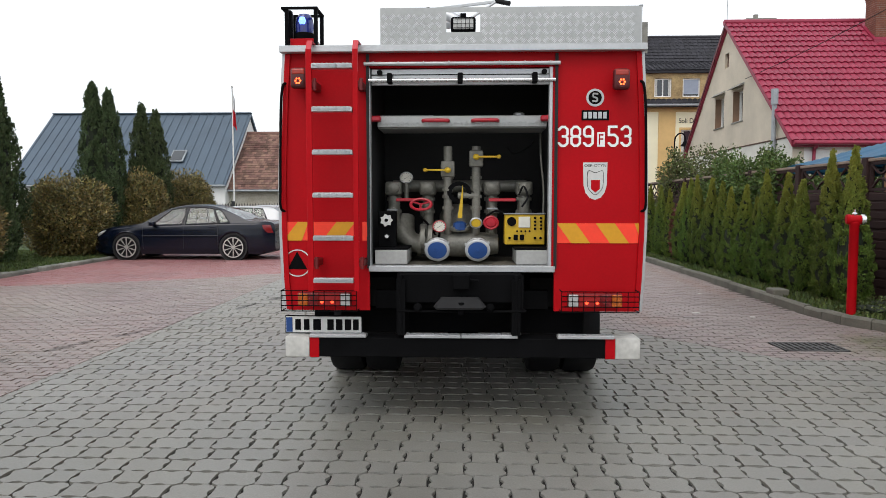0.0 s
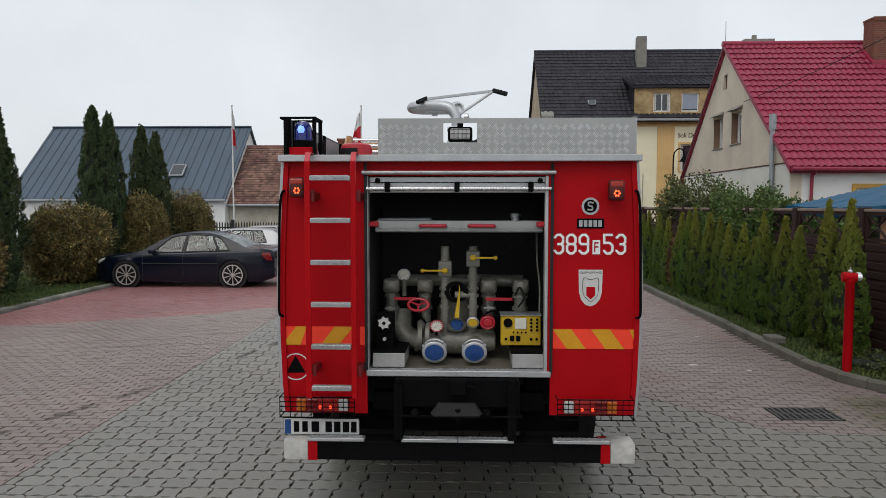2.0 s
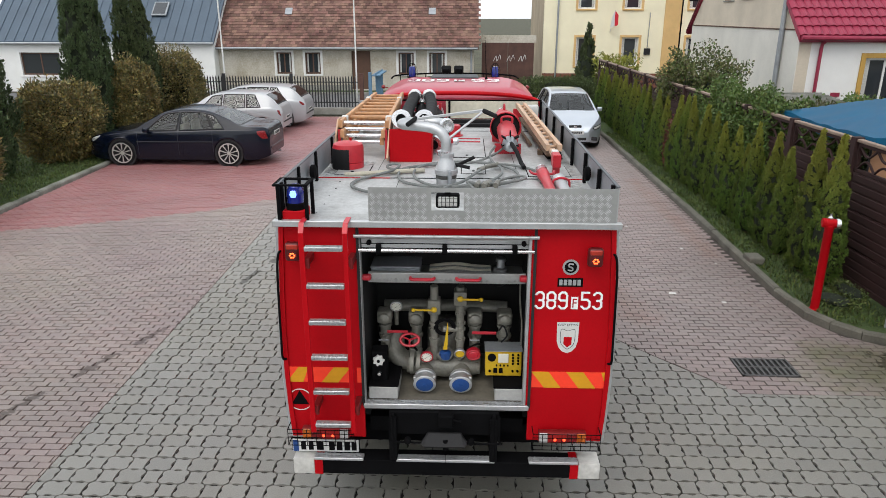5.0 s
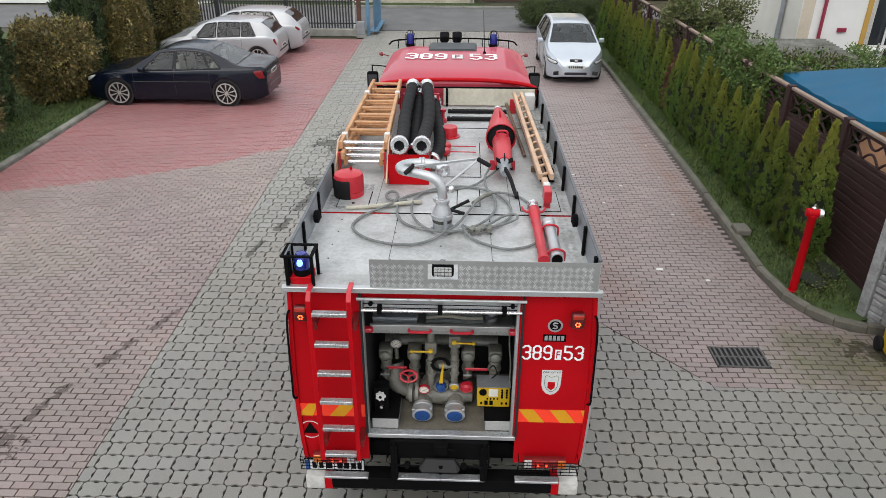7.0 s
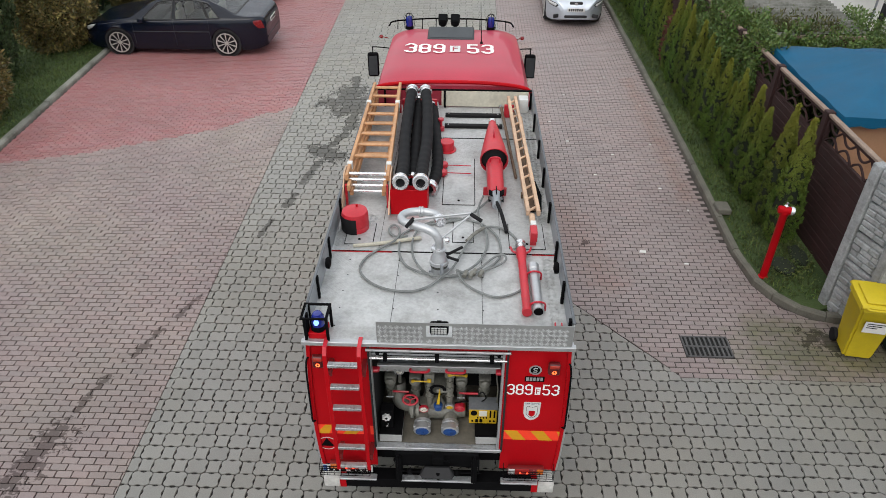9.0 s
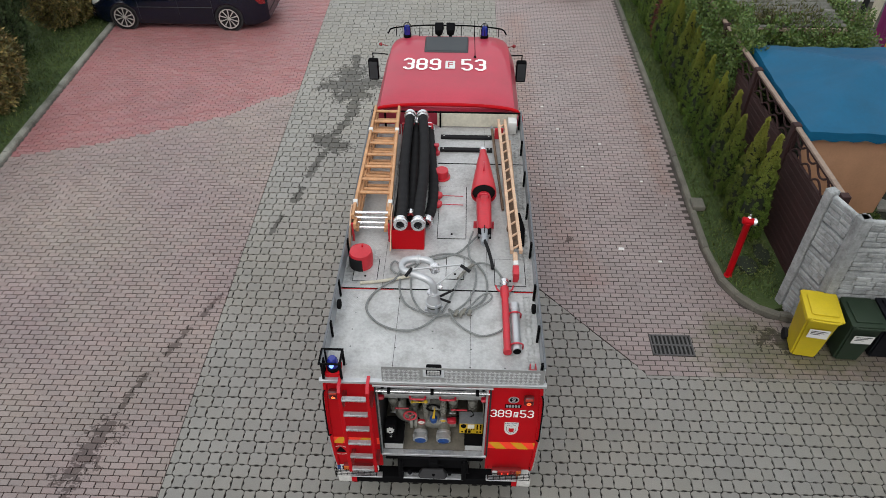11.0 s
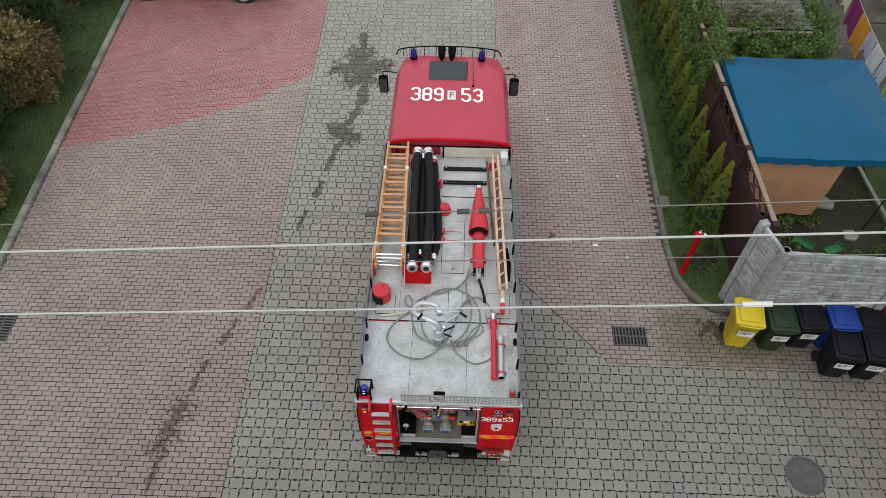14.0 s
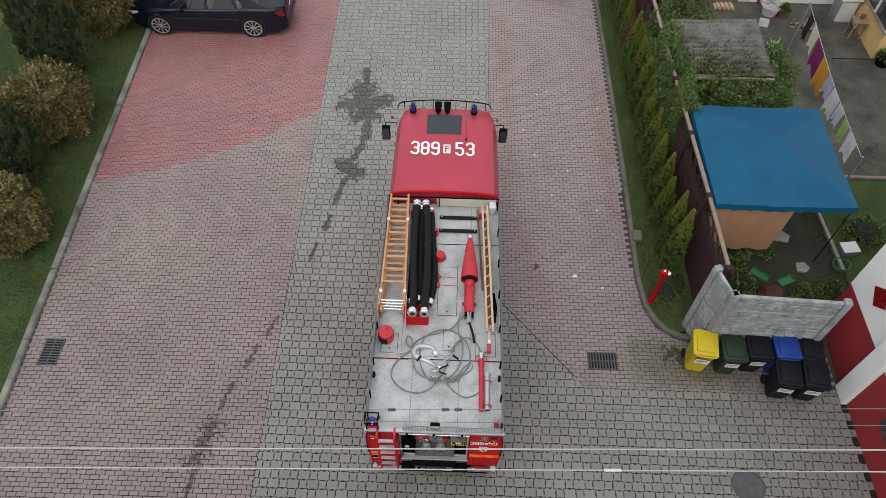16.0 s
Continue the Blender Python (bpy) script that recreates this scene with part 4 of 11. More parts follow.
for x0, x1, y0, y1 in ((-0.04, 0.34, 2.4, 3.55), (0.72, 1.1, 1.52, 2.0), (-1.08, -0.78, 1.55, 1.95), (0.1, 0.32, 1.62, 2.05)):
    h = boxp(x0, x1, y0, y1, 2.6435, 2.652, 0.002)
    hp = part("hatch", h, M_DECK, truck)
    ed = B()
    for a in ((x0 - 0.008, x0, y0 - 0.008, y1 + 0.008), (x1, x1 + 0.008, y0 - 0.008, y1 + 0.008), (x0, x1, y0 - 0.008, y0), (x0, x1, y1, y1 + 0.008)):
        box(ed, *a, 2.643, 2.646)
    part("hatch_gap", ed, M_BLACK, hp)
    part("hatch_lock", rod(B(), ((x0 + x1) / 2, y0 + 0.08, 2.652), ((x0 + x1) / 2, y0 + 0.08, 2.658), 0.015, seg=10), M_BLACK, hp)
tr = treads(B(), -1.19, -0.72, 1.5, 2.2, 2.6428, 0.06, axis="z")
treads(tr, 1.0, 1.2, 1.5, 5.2, 2.6428, 0.06, axis="z")
treads(tr, 1.04, 1.2, 0.1, 1.38, 2.6428, 0.06, axis="z")
tagged(part("tread_pattern", tr, M_DECK, truck), kind="stuff")
rv = B()
for i in range(5):
    for x in (-0.98, -0.46, -0.03, 0.41, 0.8):
        lathe(rv, [(0.008, 0), (0.006, 0.003), (0.001, 0.004)], (x + 0.01 * (i % 2), 0.22 + i * 0.26, 2.6445), seg=6)
tagged(part("rivet_row", rv, M_BLACK, truck), kind="stuff")

# checker plate board at the rear edge, cut out round the work lamp
bd = wall_with_holes(-0.555, 1.205, 2.652, 2.9, [(-0.105, 0.125, 2.735, 2.868)], -0.004, 0.0)
plate = part("tread_plate_board", bd, M_CHK, truck, "upright checker plate board")
tb = B()
for a in ((-0.55, -0.107, 2.655, 2.9), (0.127, 1.2, 2.655, 2.9), (-0.107, 0.127, 2.655, 2.733)):
    treads(tb, *a, -0.004, 0.052, h=0.002)
tagged(part("tread_relief", tb, M_WORN, plate), kind="stuff")
part("board_end", boxp(1.205, 1.212, -0.004, 0.05, 2.652, 2.9), M_ALU, plate)
part("board_foot", boxp(-0.555, 1.205, 0.001, 0.04, 2.6525, 2.658), M_ALU, plate)
wlamp = part("work_lamp", boxp(-0.075, 0.095, 0.012, 0.1, 2.745, 2.845, 0.018, 3), M_BLACK, truck, "black work lamp behind a wire grille", smooth=True)
part("lens", boxp(-0.06, 0.08, 0.004, 0.016, 2.758, 2.832, 0.01, 2), M_CLEARLENS, wlamp, smooth=True)
gr = B()
for i in range(6):
    rod(gr, (-0.06 + i * 0.028, 0.0, 2.755), (-0.06 + i * 0.028, 0.0, 2.835), 0.0018, seg=5)
for z in (2.765, 2.795, 2.825):
    rod(gr, (-0.068, 0.0, z), (0.088, 0.0, z), 0.0018, seg=5)
part("grille", gr, M_BLACK, wlamp)
part("lamp_bracket", boxp(-0.01, 0.03, 0.03, 0.07, 2.845, 2.87), M_BLACK, wlamp)

# beacon cage at the corner
part("beacon_box", boxp(-1.185, -1.02, 0.03, 0.2, 2.645, 2.71, 0.004), M_RED, truck)
cage = part("beacon_cage", boxp(-1.235, -0.985, -0.005, 0.015, 2.9, 2.915), M_BLACK, truck, "black steel guard round the beacon")
part("cage_bar", boxp(-1.235, -0.985, 0.2, 0.222, 2.9, 2.915), M_BLACK, cage)
for x in (-1.2, -1.0):
    for y in (0.012, 0.21):
        part("cage_post", boxp(x - 0.012, x + 0.012, y - 0.012, y + 0.012, 2.645, 2.9), M_BLACK, cage)
for x in (-1.222, -0.998):
    part("cage_bar", boxp(x - 0.012, x + 0.012, 0.015, 0.2, 2.9, 2.914), M_BLACK, cage)
be = part("beacon", lathe(B(), [(0.07, 0), (0.072, 0.045), (0.062, 0.05)], (-1.1, 0.11, 2.71), seg=20), M_BLACK, truck, smooth=True)
part("dome", lathe(B(), [(0.062, 0.0), (0.064, 0.06), (0.058, 0.1), (0.04, 0.13), (0.001, 0.14)], (-1.1, 0.11, 2.758), seg=20), M_BLUELENS, be, "blue beacon dome", smooth=True)
part("bulb", lathe(B(), [(0.018, 0), (0.026, 0.02), (0.018, 0.045), (0.001, 0.05)], (-1.1, 0.04, 2.81), seg=10), M_BEACON, be, "lit white-blue flash")

# rear ladder
part("ladder_stringer", boxp(-1.04, -1.0, -0.145, -0.132, 0.98, 2.6, 0.003), M_RED, truck)
part("ladder_stringer", boxp(-0.726, -0.69, -0.145, -0.132, 0.98, 2.6, 0.003), M_RED, truck)
for x in (-1.02, -0.708):
    part("ladder_hook", prism(B(), [(-0.131, 2.45), (-0.144, 2.45), (-0.144, 2.6), (-0.1, 2.665), (0.05, 2.665), (0.05, 2.655), (-0.095, 2.655), (-0.131, 2.6)], "x", x - 0.018, x + 0.018), M_PINKRED, truck)
    for z in (2.37, 1.17):
        part("ladder_bracket", box(rod(B(), (x + 0.035, -0.12, z - 0.04), (x + 0.035, -0.12, z + 0.04), 0.013, seg=10), x, x + 0.045, -0.13, 0.05, z - 0.025, z + 0.025, 0.004), M_HOUSING, truck)
for z in (2.487, 2.202, 1.917, 1.63, 1.341, 1.054):
    rg = boxp(-0.999, -0.727, -0.165, -0.11, z - 0.017, z + 0.015, 0.003)
    treads(rg, -0.995, -0.73, z - 0.016, z + 0.014, -0.1655, 0.029)
    treads(rg, -0.995, -0.73, -0.164, -0.11, z + 0.0152, 0.028, axis="z")
    part("rung", rg, M_ALU, truck, "aluminium tread rung")

# corner marker lamps
M_LAMPBODY = mat("dark_red_lamp_plastic", (0.085, 0.004, 0.005), 0.35, var=0.15, scale=8, bump=0.03)
M_ORANGELENS = mat("orange_red_lens", (0.36, 0.022, 0.008), 0.3, var=0.15, scale=20, bump=0.1, coat=0.3)
for x, z in ((-1.11, 2.435), (1.072, 2.415)):
    ml = part("marker_lamp", boxp(x - 0.055, x + 0.055, -0.066, 0.0, z - 0.078, z + 0.062, 0.022, 3), M_LAMPBODY, truck, "dark red marker lamp", smooth=True)
    part("lens", boxp(x - 0.044, x + 0.044, -0.07, -0.05, z + 0.014, z + 0.052, 0.008, 2), M_ORANGELENS, ml, "red lens")
    part("lens_ring", ring(B(), (x, -0.066, z - 0.03), 0.024, 0.034, (0, -1, 0), 0.005, 20), M_LAMPBODY, ml)
    for k in range(6):
        a = k * math.pi / 3
        part("led", lathe(B(), [(0.007, 0), (0.006, 0.004), (0.001, 0.006)], (x + 0.017 * math.cos(a), -0.067, z - 0.03 + 0.017 * math.sin(a)), (0, -1, 0), 8), M_LEDA, ml)

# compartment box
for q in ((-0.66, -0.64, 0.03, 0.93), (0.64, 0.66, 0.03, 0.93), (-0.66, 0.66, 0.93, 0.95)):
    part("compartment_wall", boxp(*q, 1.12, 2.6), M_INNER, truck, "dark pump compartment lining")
part("compartment_floor", boxp(-0.64, 0.64, 0.102, 0.93, 1.105, 1.137), M_FLOORBOARD, truck, "scuffed grey compartment floor")
part("panel_return", boxp(0.614, 0.66, -0.0045, 0.03, 1.14, 2.5, 0.002), M_RED, truck)
for x in (-0.638, 0.607):
    part("door_channel", boxp(x - 0.012, x + 0.012, -0.012, 0.06, 1.14, 2.5, 0.003), M_ALU, truck, "aluminium shutter channel")
sill = boxp(-0.65, 0.65, 0.025, 0.1, 1.096, 1.138, 0.004)
treads(sill, -0.64, 0.64, 1.099, 1.136, 0.0245, 0.037)
treads(sill, -0.64, 0.64, 0.028, 0.1, 1.1382, 0.036, axis="z")
part("sill", sill, M_ALU, truck, "tread-pattern aluminium sill")
gut = tube(B(), [(-0.665, -0.03, 2.522), (0.0, -0.03, 2.522), (0.665, -0.03, 2.522)], 0.014, 10, 2)
for i in range(8):
    lathe(gut, [(0.007, 0), (0.006, 0.006)], (-0.6 + i * 0.171, -0.042, 2.53), (0, -1, 0), 8)
part("gutter", gut, M_ALU, truck, "riveted aluminium gutter", smooth=True)
sh = part("roller_shutter", boxp(-0.62, 0.62, 0.012, 0.035, 2.385, 2.495, 0.004), M_ALU, truck, "rolled-up aluminium shutter")
for z in (2.42, 2.455):
    part("slat_joint", boxp(-0.62, 0.62, 0.0085, 0.012, z - 0.003, z + 0.003), M_BLACK, sh)
part("shutter_bar", rod(B(), (-0.635, -0.02, 2.412), (0.635, -0.02, 2.412), 0.013, seg=12), M_CHROME, sh, smooth=True)
for x in (-0.49, -0.01, 0.495):
    part("bar_grip", boxp(x - 0.018, x + 0.018, -0.045, 0.01, 2.39, 2.46, 0.006), M_BLACK, sh)
for x in (-0.56, 0.56):
    part("roller", rod(B(), (x, 0.005, 2.468), (x, -0.02, 2.468), 0.018, seg=12), M_BLACK, sh)

# shelf board with red handles
sf = boxp(-0.6, 0.6, 0.16, 0.2, 2.115, 2.195, 0.004)
treads(sf, -0.595, 0.595, 2.118, 2.193, 0.1595, 0.038)
box(sf, -0.6, 0.6, 0.2, 0.55, 2.11, 2.118)
shelf = part("shelf", sf, M_CHK, truck, "checker plate shelf")
for x in (-0.185, 0.165):
    part("handle", tube(B(), [(x - 0.09, 0.158, 2.158), (x - 0.078, 0.125, 2.158), (x, 0.12, 2.158), (x + 0.078, 0.125, 2.158), (x + 0.09, 0.158, 2.158)], 0.013, 8, 5), M_VALVERED, shelf, "red handle", smooth=True)
for s in (-1, 1):
    part("latch", boxp(s * 0.6 - 0.05, s * 0.6 + 0.03, 0.1, 0.16, 2.15, 2.19, 0.01), M_VALVERED, shelf)
for s in (-1, 1):
    part("side_box", boxp(s * 0.5 - 0.115, s * 0.5 + 0.115, 0.1, 0.5, 1.142, 1.245, 0.005), M_STEPBOX, truck, "white step box greyed for shade")
for x in (-0.5, 0.495):
    part("side_box_lid", boxp(x - 0.12, x + 0.12, 0.104, 0.5, 1.246, 1.262, 0.003), M_BLACK, truck)

# pump: manifold, suction inlets, risers, valves
pump = part("pump", lathe(B(), [(0.03, 0), (0.14, 0.01), (0.16, 0.06), (0.16, 0.3), (0.13, 0.36), (0.06, 0.4)], (0.0, 0.55, 1.22), (0, 0, 1), 24), M_PUMP, truck, "grey enamelled pump", smooth=True)


def pipe(pts, r, name="pipe", material=M_PUMP, n=6, seg=12):
    return part(name, tube(B(), pts, r, seg, n), material, pump, smooth=True)


def flange(at, axis, r, h=0.02, material=M_PUMP, name="flange"):
    f = lathe(B(), [(r * 0.6, -h), (r, -h), (r, h), (r * 0.6, h)], at, axis, 18)
    q = Vector(axis).to_track_quat("Z", "Y").to_matrix()
    for k in range(6):
        a = k * math.pi / 3
        p = Vector(at) + q @ Vector((r * 0.82 * math.cos(a), r * 0.82 * math.sin(a), h))
        lathe(f, [(0.008, 0), (0.008, 0.008), (0.001, 0.009)], p, axis, 6)
    return part(name, f, material, pump, smooth=True)


for x in (-0.155, 0.135):
    pipe([(0.0 + x * 0.2, 0.55, 1.34), (x * 0.7, 0.42, 1.31), (x, 0.3, 1.265), (x, 0.2, 1.25)], 0.075)
    c = part("suction_inlet", lathe(B(), [(0.07, 0), (0.088, 0.0), (0.088, 0.03), (0.078, 0.035), (0.078, 0.06), (0.09, 0.065), (0.092, 0.12), (0.086, 0.125), (0.07, 0.125)], (x, 0.19, 1.252), (0, -1, -0.12), 28), M_ALU, pump, "pale metal suction coupling", smooth=True)
    cap = part("cap", lathe(B(), [(0.07, 0), (0.068, 0.008), (0.03, 0.012), (0.016, 0.012), (0.014, 0.02), (0.001, 0.021)], (x, 0.066, 1.237), (0, -1, -0.12), 24), M_BLUE, c, "blue blanking cap", smooth=True)
    for k in range(3):
        a = k * 2.09 + 0.6
        part("lug", boxp(x + 0.09 * math.cos(a) - 0.012, x + 0.09 * math.cos(a) + 0.012, 0.085, 0.125, 1.245 + 0.09 * math.sin(a) - 0.012, 1.245 + 0.09 * math.sin(a) + 0.012, 0.003), M_ALU, c)
pipe([(-0.52, 0.5, 1.78), (-0.2, 0.52, 1.78), (0.25, 0.52, 1.78), (0.52, 0.5, 1.78)], 0.055)
for x, r in ((-0.5, 0.045), (-0.24, 0.042), (0.245, 0.045), (0.49, 0.048)):
    low = 1.42 if abs(x) > 0.3 else 1.3
    pipe([(x, 0.42, 1.78), (x, 0.4, 1.66), (x, 0.4, low)], r)
    e = part("elbow", boxp(x - 0.062, x + 0.062, 0.33, 0.45, 1.695, 1.815, 0.022, 3), M_PUMP, pump, smooth=True)
    part("elbow_boss", lathe(B(), [(0.05, 0), (0.048, 0.02), (0.03, 0.032), (0.001, 0.036)], (x, 0.33, 1.76), (0, -1, 0), 16), M_PUMP, e, smooth=True)
    for z in (1.66, 1.55):
        flange((x, 0.4, z), (0, 0, 1), r * 1.28, 0.012, name="union")
# two risers with yellow levers
for x, ztop, zl, s in ((-0.085, 2.08, 1.905, -1), (0.125, 2.08, 1.99, 1)):
    pipe([(x, 0.3, ztop), (x, 0.3, 1.8), (x, 0.3, 1.5), (x, 0.32, 1.36)], 0.033)
    vb = part("ball_valve", boxp(x - 0.052, x + 0.052, 0.245, 0.355, zl - 0.055, zl + 0.055, 0.014, 2), M_PUMP, pump, smooth=True)
    part("lever", box(lathe(B(), [(0.024, 0), (0.024, 0.02), (0.014, 0.028), (0.001, 0.03)], (x, 0.24, zl), (0, -1, 0), 12), min(x, x + s * 0.165), max(x, x + s * 0.165), 0.215, 0.228, zl - 0.008, zl + 0.008, 0.003), M_YEL, vb, "yellow valve lever")
    part("lever_knob", lathe(B(), [(0.012, -0.015), (0.017, -0.008), (0.017, 0.008), (0.012, 0.015)], (x + s * 0.165, 0.222, zl), (0, -1, 0), 10), M_YEL, vb, smooth=True)
    for z in (1.84, 1.74, 1.68, 1.58):
        flange((x, 0.3, z), (0, 0, 1), 0.043, 0.009, name="union")
pipe([(0.125, 0.3, 1.69), (0.06, 0.28, 1.69), (-0.01, 0.28, 1.69)], 0.03)
# yellow pointer lever, blue knob
part("quadrant", ring(B(), (0.0, 0.262, 1.72), 0.055, 0.09, (0, -1, 0), 0.004, 24), M_BLACK, pump)
part("pointer_lever", prism(B(), [(-0.012, 1.50), (0.022, 1.50), (0.03, 1.72), (0.024, 1.78), (0.018, 1.72)], "y", 0.235, 0.25), M_YEL, pump, "yellow pointer lever")
part("blue_knob", lathe(B(), [(0.02, 0), (0.05, 0.012), (0.048, 0.07), (0.025, 0.085), (0.001, 0.086)], (0.005, 0.27, 1.385), (0, 0, 1), 8), M_BLUE, pump, "blue drain knob")
# red hand wheel and red levers
hw = part("hand_wheel", tube(B(), [(-0.28 + 0.075 * math.cos(k * math.pi / 8), 0.2 + 0.04 * math.sin(k * math.pi / 8) * 0.8, 1.615 + 0.045 * math.sin(k * math.pi / 8)) for k in range(16)], 0.012, 8, 2, closed=True), M_VALVERED, pump, "red hand wheel", smooth=True)
for k in range(3):
    a = k * 2.094 + 0.5
    part("spoke", rod(B(), (-0.28, 0.2, 1.615), (-0.28 + 0.072 * math.cos(a), 0.2 + 0.03 * math.sin(a), 1.615 + 0.043 * math.sin(a)), 0.008, seg=6), M_VALVERED, hw)
part("wheel_stem", rod(B(), (-0.28, 0.2, 1.61), (-0.28, 0.36, 1.52), 0.014, seg=8), M_PUMP, hw)
part("red_lever", boxp(-0.47, -0.3, 0.27, 0.285, 1.642, 1.668, 0.004), M_VALVERED, pump, "red lever")
part("red_lever", boxp(0.22, 0.42, 0.27, 0.285, 1.64, 1.668, 0.004), M_VALVERED, pump, "red lever")
part("red_outlet", lathe(B(), [(0.05, 0), (0.058, 0), (0.058, 0.05), (0.05, 0.055), (0.04, 0.05), (0.03, 0.06), (0.001, 0.062)], (0.235, 0.26, 1.465), (0, -1, -0.1), 20), M_VALVERED, pump, "red outlet cap", smooth=True)
yo = part("yellow_outlet", lathe(B(), [(0.045, 0), (0.048, 0.03), (0.04, 0.035), (0.038, 0.02), (0.001, 0.022)], (0.125, 0.26, 1.46), (0, -1, -0.1), 20), M_ALU, pump, smooth=True)
part("yellow_face", lathe(B(), [(0.036, 0.0), (0.034, 0.006), (0.001, 0.008)], (0.125, 0.236, 1.458), (0, -1, -0.1), 18), M_YEL, yo, "yellow outlet cap")


def dial(x, y, z, r, name="gauge", rim=M_ALU):
    g = part(name, lathe(B(), [(r * 0.9, 0), (r * 1.08, 0.0), (r * 1.08, 0.028), (r * 0.96, 0.03), (r * 0.95, 0.024)], (x, y, z), (0, -1, 0), 26), rim, pump, "round pressure gauge", smooth=True)
    part("face", lathe(B(), [(r * 0.93, 0.0245), (0.001, 0.0255)], (x, y, z), (0, -1, 0), 24), M_DIAL, g)
    part("needle", prism(B(), [(x - 0.35 * r, z - 0.25 * r), (x - 0.3 * r, z - 0.3 * r), (x + 0.6 * r, z + 0.35 * r)], "y", y - 0.029, y - 0.0275), M_BLACK, g)
    tk = B()
    for k in range(11):
        a = radians(225 - k * 27)
        c, s = math.cos(a), math.sin(a)
        box(tk, -0.002, 0.002, -0.001, 0.001, r * 0.7, r * 0.86, m=Matrix.Translation((x, y - 0.0275, z)) @ Matrix.Rotation(-(a - math.pi / 2) * -1, 4, "Y").inverted())
    tagged(part("scale", tk, M_BLACK, g), kind="stuff")
    return g


dial(-0.405, 0.4, 1.85, 0.047)
part("gauge_pipe", rod(B(), (-0.405, 0.39, 1.66), (-0.405, 0.39, 1.81), 0.018, seg=10), M_PUMP, pump)
dial(-0.145, 0.24, 1.43, 0.047, rim=M_VALVERED)
# drive housing and elbows at the pump's side
pipe([(-0.2, 0.45, 1.3), (-0.32, 0.4, 1.27), (-0.42, 0.42, 1.34), (-0.44, 0.5, 1.5)], 0.085)
flange((-0.3, 0.4, 1.27), (1, 0, -0.1), 0.11, 0.014)
flange((-0.23, 0.4, 1.28), (1, 0, -0.1), 0.11, 0.014)
part("valve_body", boxp(-0.3, -0.23, 0.32, 0.42, 1.2, 1.45, 0.02, 2), M_PUMP, pump, smooth=True)
part("manifold", lathe(B(), [(0.05, -0.3), (0.085, -0.29), (0.1, -0.2), (0.115, 0.0), (0.1, 0.2), (0.085, 0.29), (0.05, 0.3)], (0.0, 0.36, 1.27), (1, 0, 0), 20), M_PUMP, pump, smooth=True)
flange((-0.27, 0.33, 1.32), (1, 0, 0), 0.12, 0.016)
flange((-0.215, 0.33, 1.32), (1, 0, 0), 0.12, 0.016)
flange((0.0, 0.3, 1.42), (0, -0.4, 1), 0.075, 0.014)
for x, z in ((-0.5, 1.57), (0.245, 1.58)):
    ck = part("drain_cock", lathe(B(), [(0.016, 0), (0.02, 0.01), (0.016, 0.05), (0.022, 0.055), (0.022, 0.07), (0.001, 0.072)], (x, 0.34, z), (0, -1, 0), 10), M_PUMP, pump, smooth=True)
    part("cock_handle", boxp(x - 0.04, x + 0.04, 0.268, 0.276, z - 0.007, z + 0.007, 0.002), M_ZINC, ck)
part("impulse_pipe", tube(B(), [(-0.145, 0.25, 1.39), (-0.16, 0.3, 1.33), (-0.24, 0.32, 1.45), (-0.3, 0.36, 1.5)], 0.009, 6, 5), M_BLACK, pump, smooth=True)
part("impulse_pipe", tube(B(), [(0.18, 0.26, 1.5), (0.27, 0.24, 1.56), (0.33, 0.27, 1.52), (0.34, 0.33, 1.42)], 0.009, 6, 5), M_BLACK, pump, smooth=True)
for ob in [pump] + list(pump.children_recursive):
    for v in ob.data.vertices:
        v.co.z = 1.25 + (v.co.z - 1.25) * (0.87 if v.co.z < 1.95 else 0.9)
        v.co.x -= 0.02
        v.co.y += 0.1 + max(0.0, v.co.y - 0.3) * 0.3
bx = part("control_block", boxp(-0.6, -0.475, 0.18, 0.3, 1.262, 1.52, 0.004), M_BLACK, truck, "black control block")
wk = B()
pts = []
for k in range(14):
    a = k * math.pi / 7
    r = 0.047 if k % 2 == 0 else 0.034
    pts.append((-0.538 + r * math.cos(a), 1.455 + r * math.sin(a)))
prism(wk, pts, "y", 0.14, 0.17)
part("star_knob", wk, M_WHITE, bx, "white star knob")
part("knob_hub", rod(B(), (-0.538, 0.135, 1.455), (-0.538, 0.18, 1.455), 0.013, seg=10), M_BLACK, bx)
part("small_knob", rod(B(), (-0.535, 0.14, 1.34), (-0.535, 0.18, 1.34), 0.014, seg=10), M_CHROME, bx)

# yellow instrument panel
pn = part("control_panel", boxp(0.31, 0.6, 0.14, 0.3, 1.262, 1.48, 0.006), M_YEL, truck, "yellow instrument panel with switches")
part("panel_cover", boxp(0.304, 0.606, 0.132, 0.302, 1.483, 1.49), M_ZINC, pn, "grey sheet cover")
part("panel_meter", boxp(0.41, 0.495, 0.128, 0.139, 1.385, 1.465, 0.004), M_DIAL, pn, "square white meter")
part("panel_dial", lathe(B(), [(0.033, 0), (0.033, 0.012), (0.001, 0.013)], (0.36, 0.139, 1.43), (0, -1, 0), 20), M_BLACK, pn)
for i in range(4):
    for j in range(2):
        part("switch", rod(B(), (0.53 + 0.042 * j, 0.139, 1.455 - i * 0.026), (0.53 + 0.042 * j, 0.127, 1.455 - i * 0.026), 0.009, seg=8), M_BLACK, pn)
for i in range(4):
    part("switch", rod(B(), (0.4 + 0.03 * i, 0.139, 1.36), (0.4 + 0.03 * i, 0.127, 1.36), 0.007, seg=8), M_BLACK, pn)
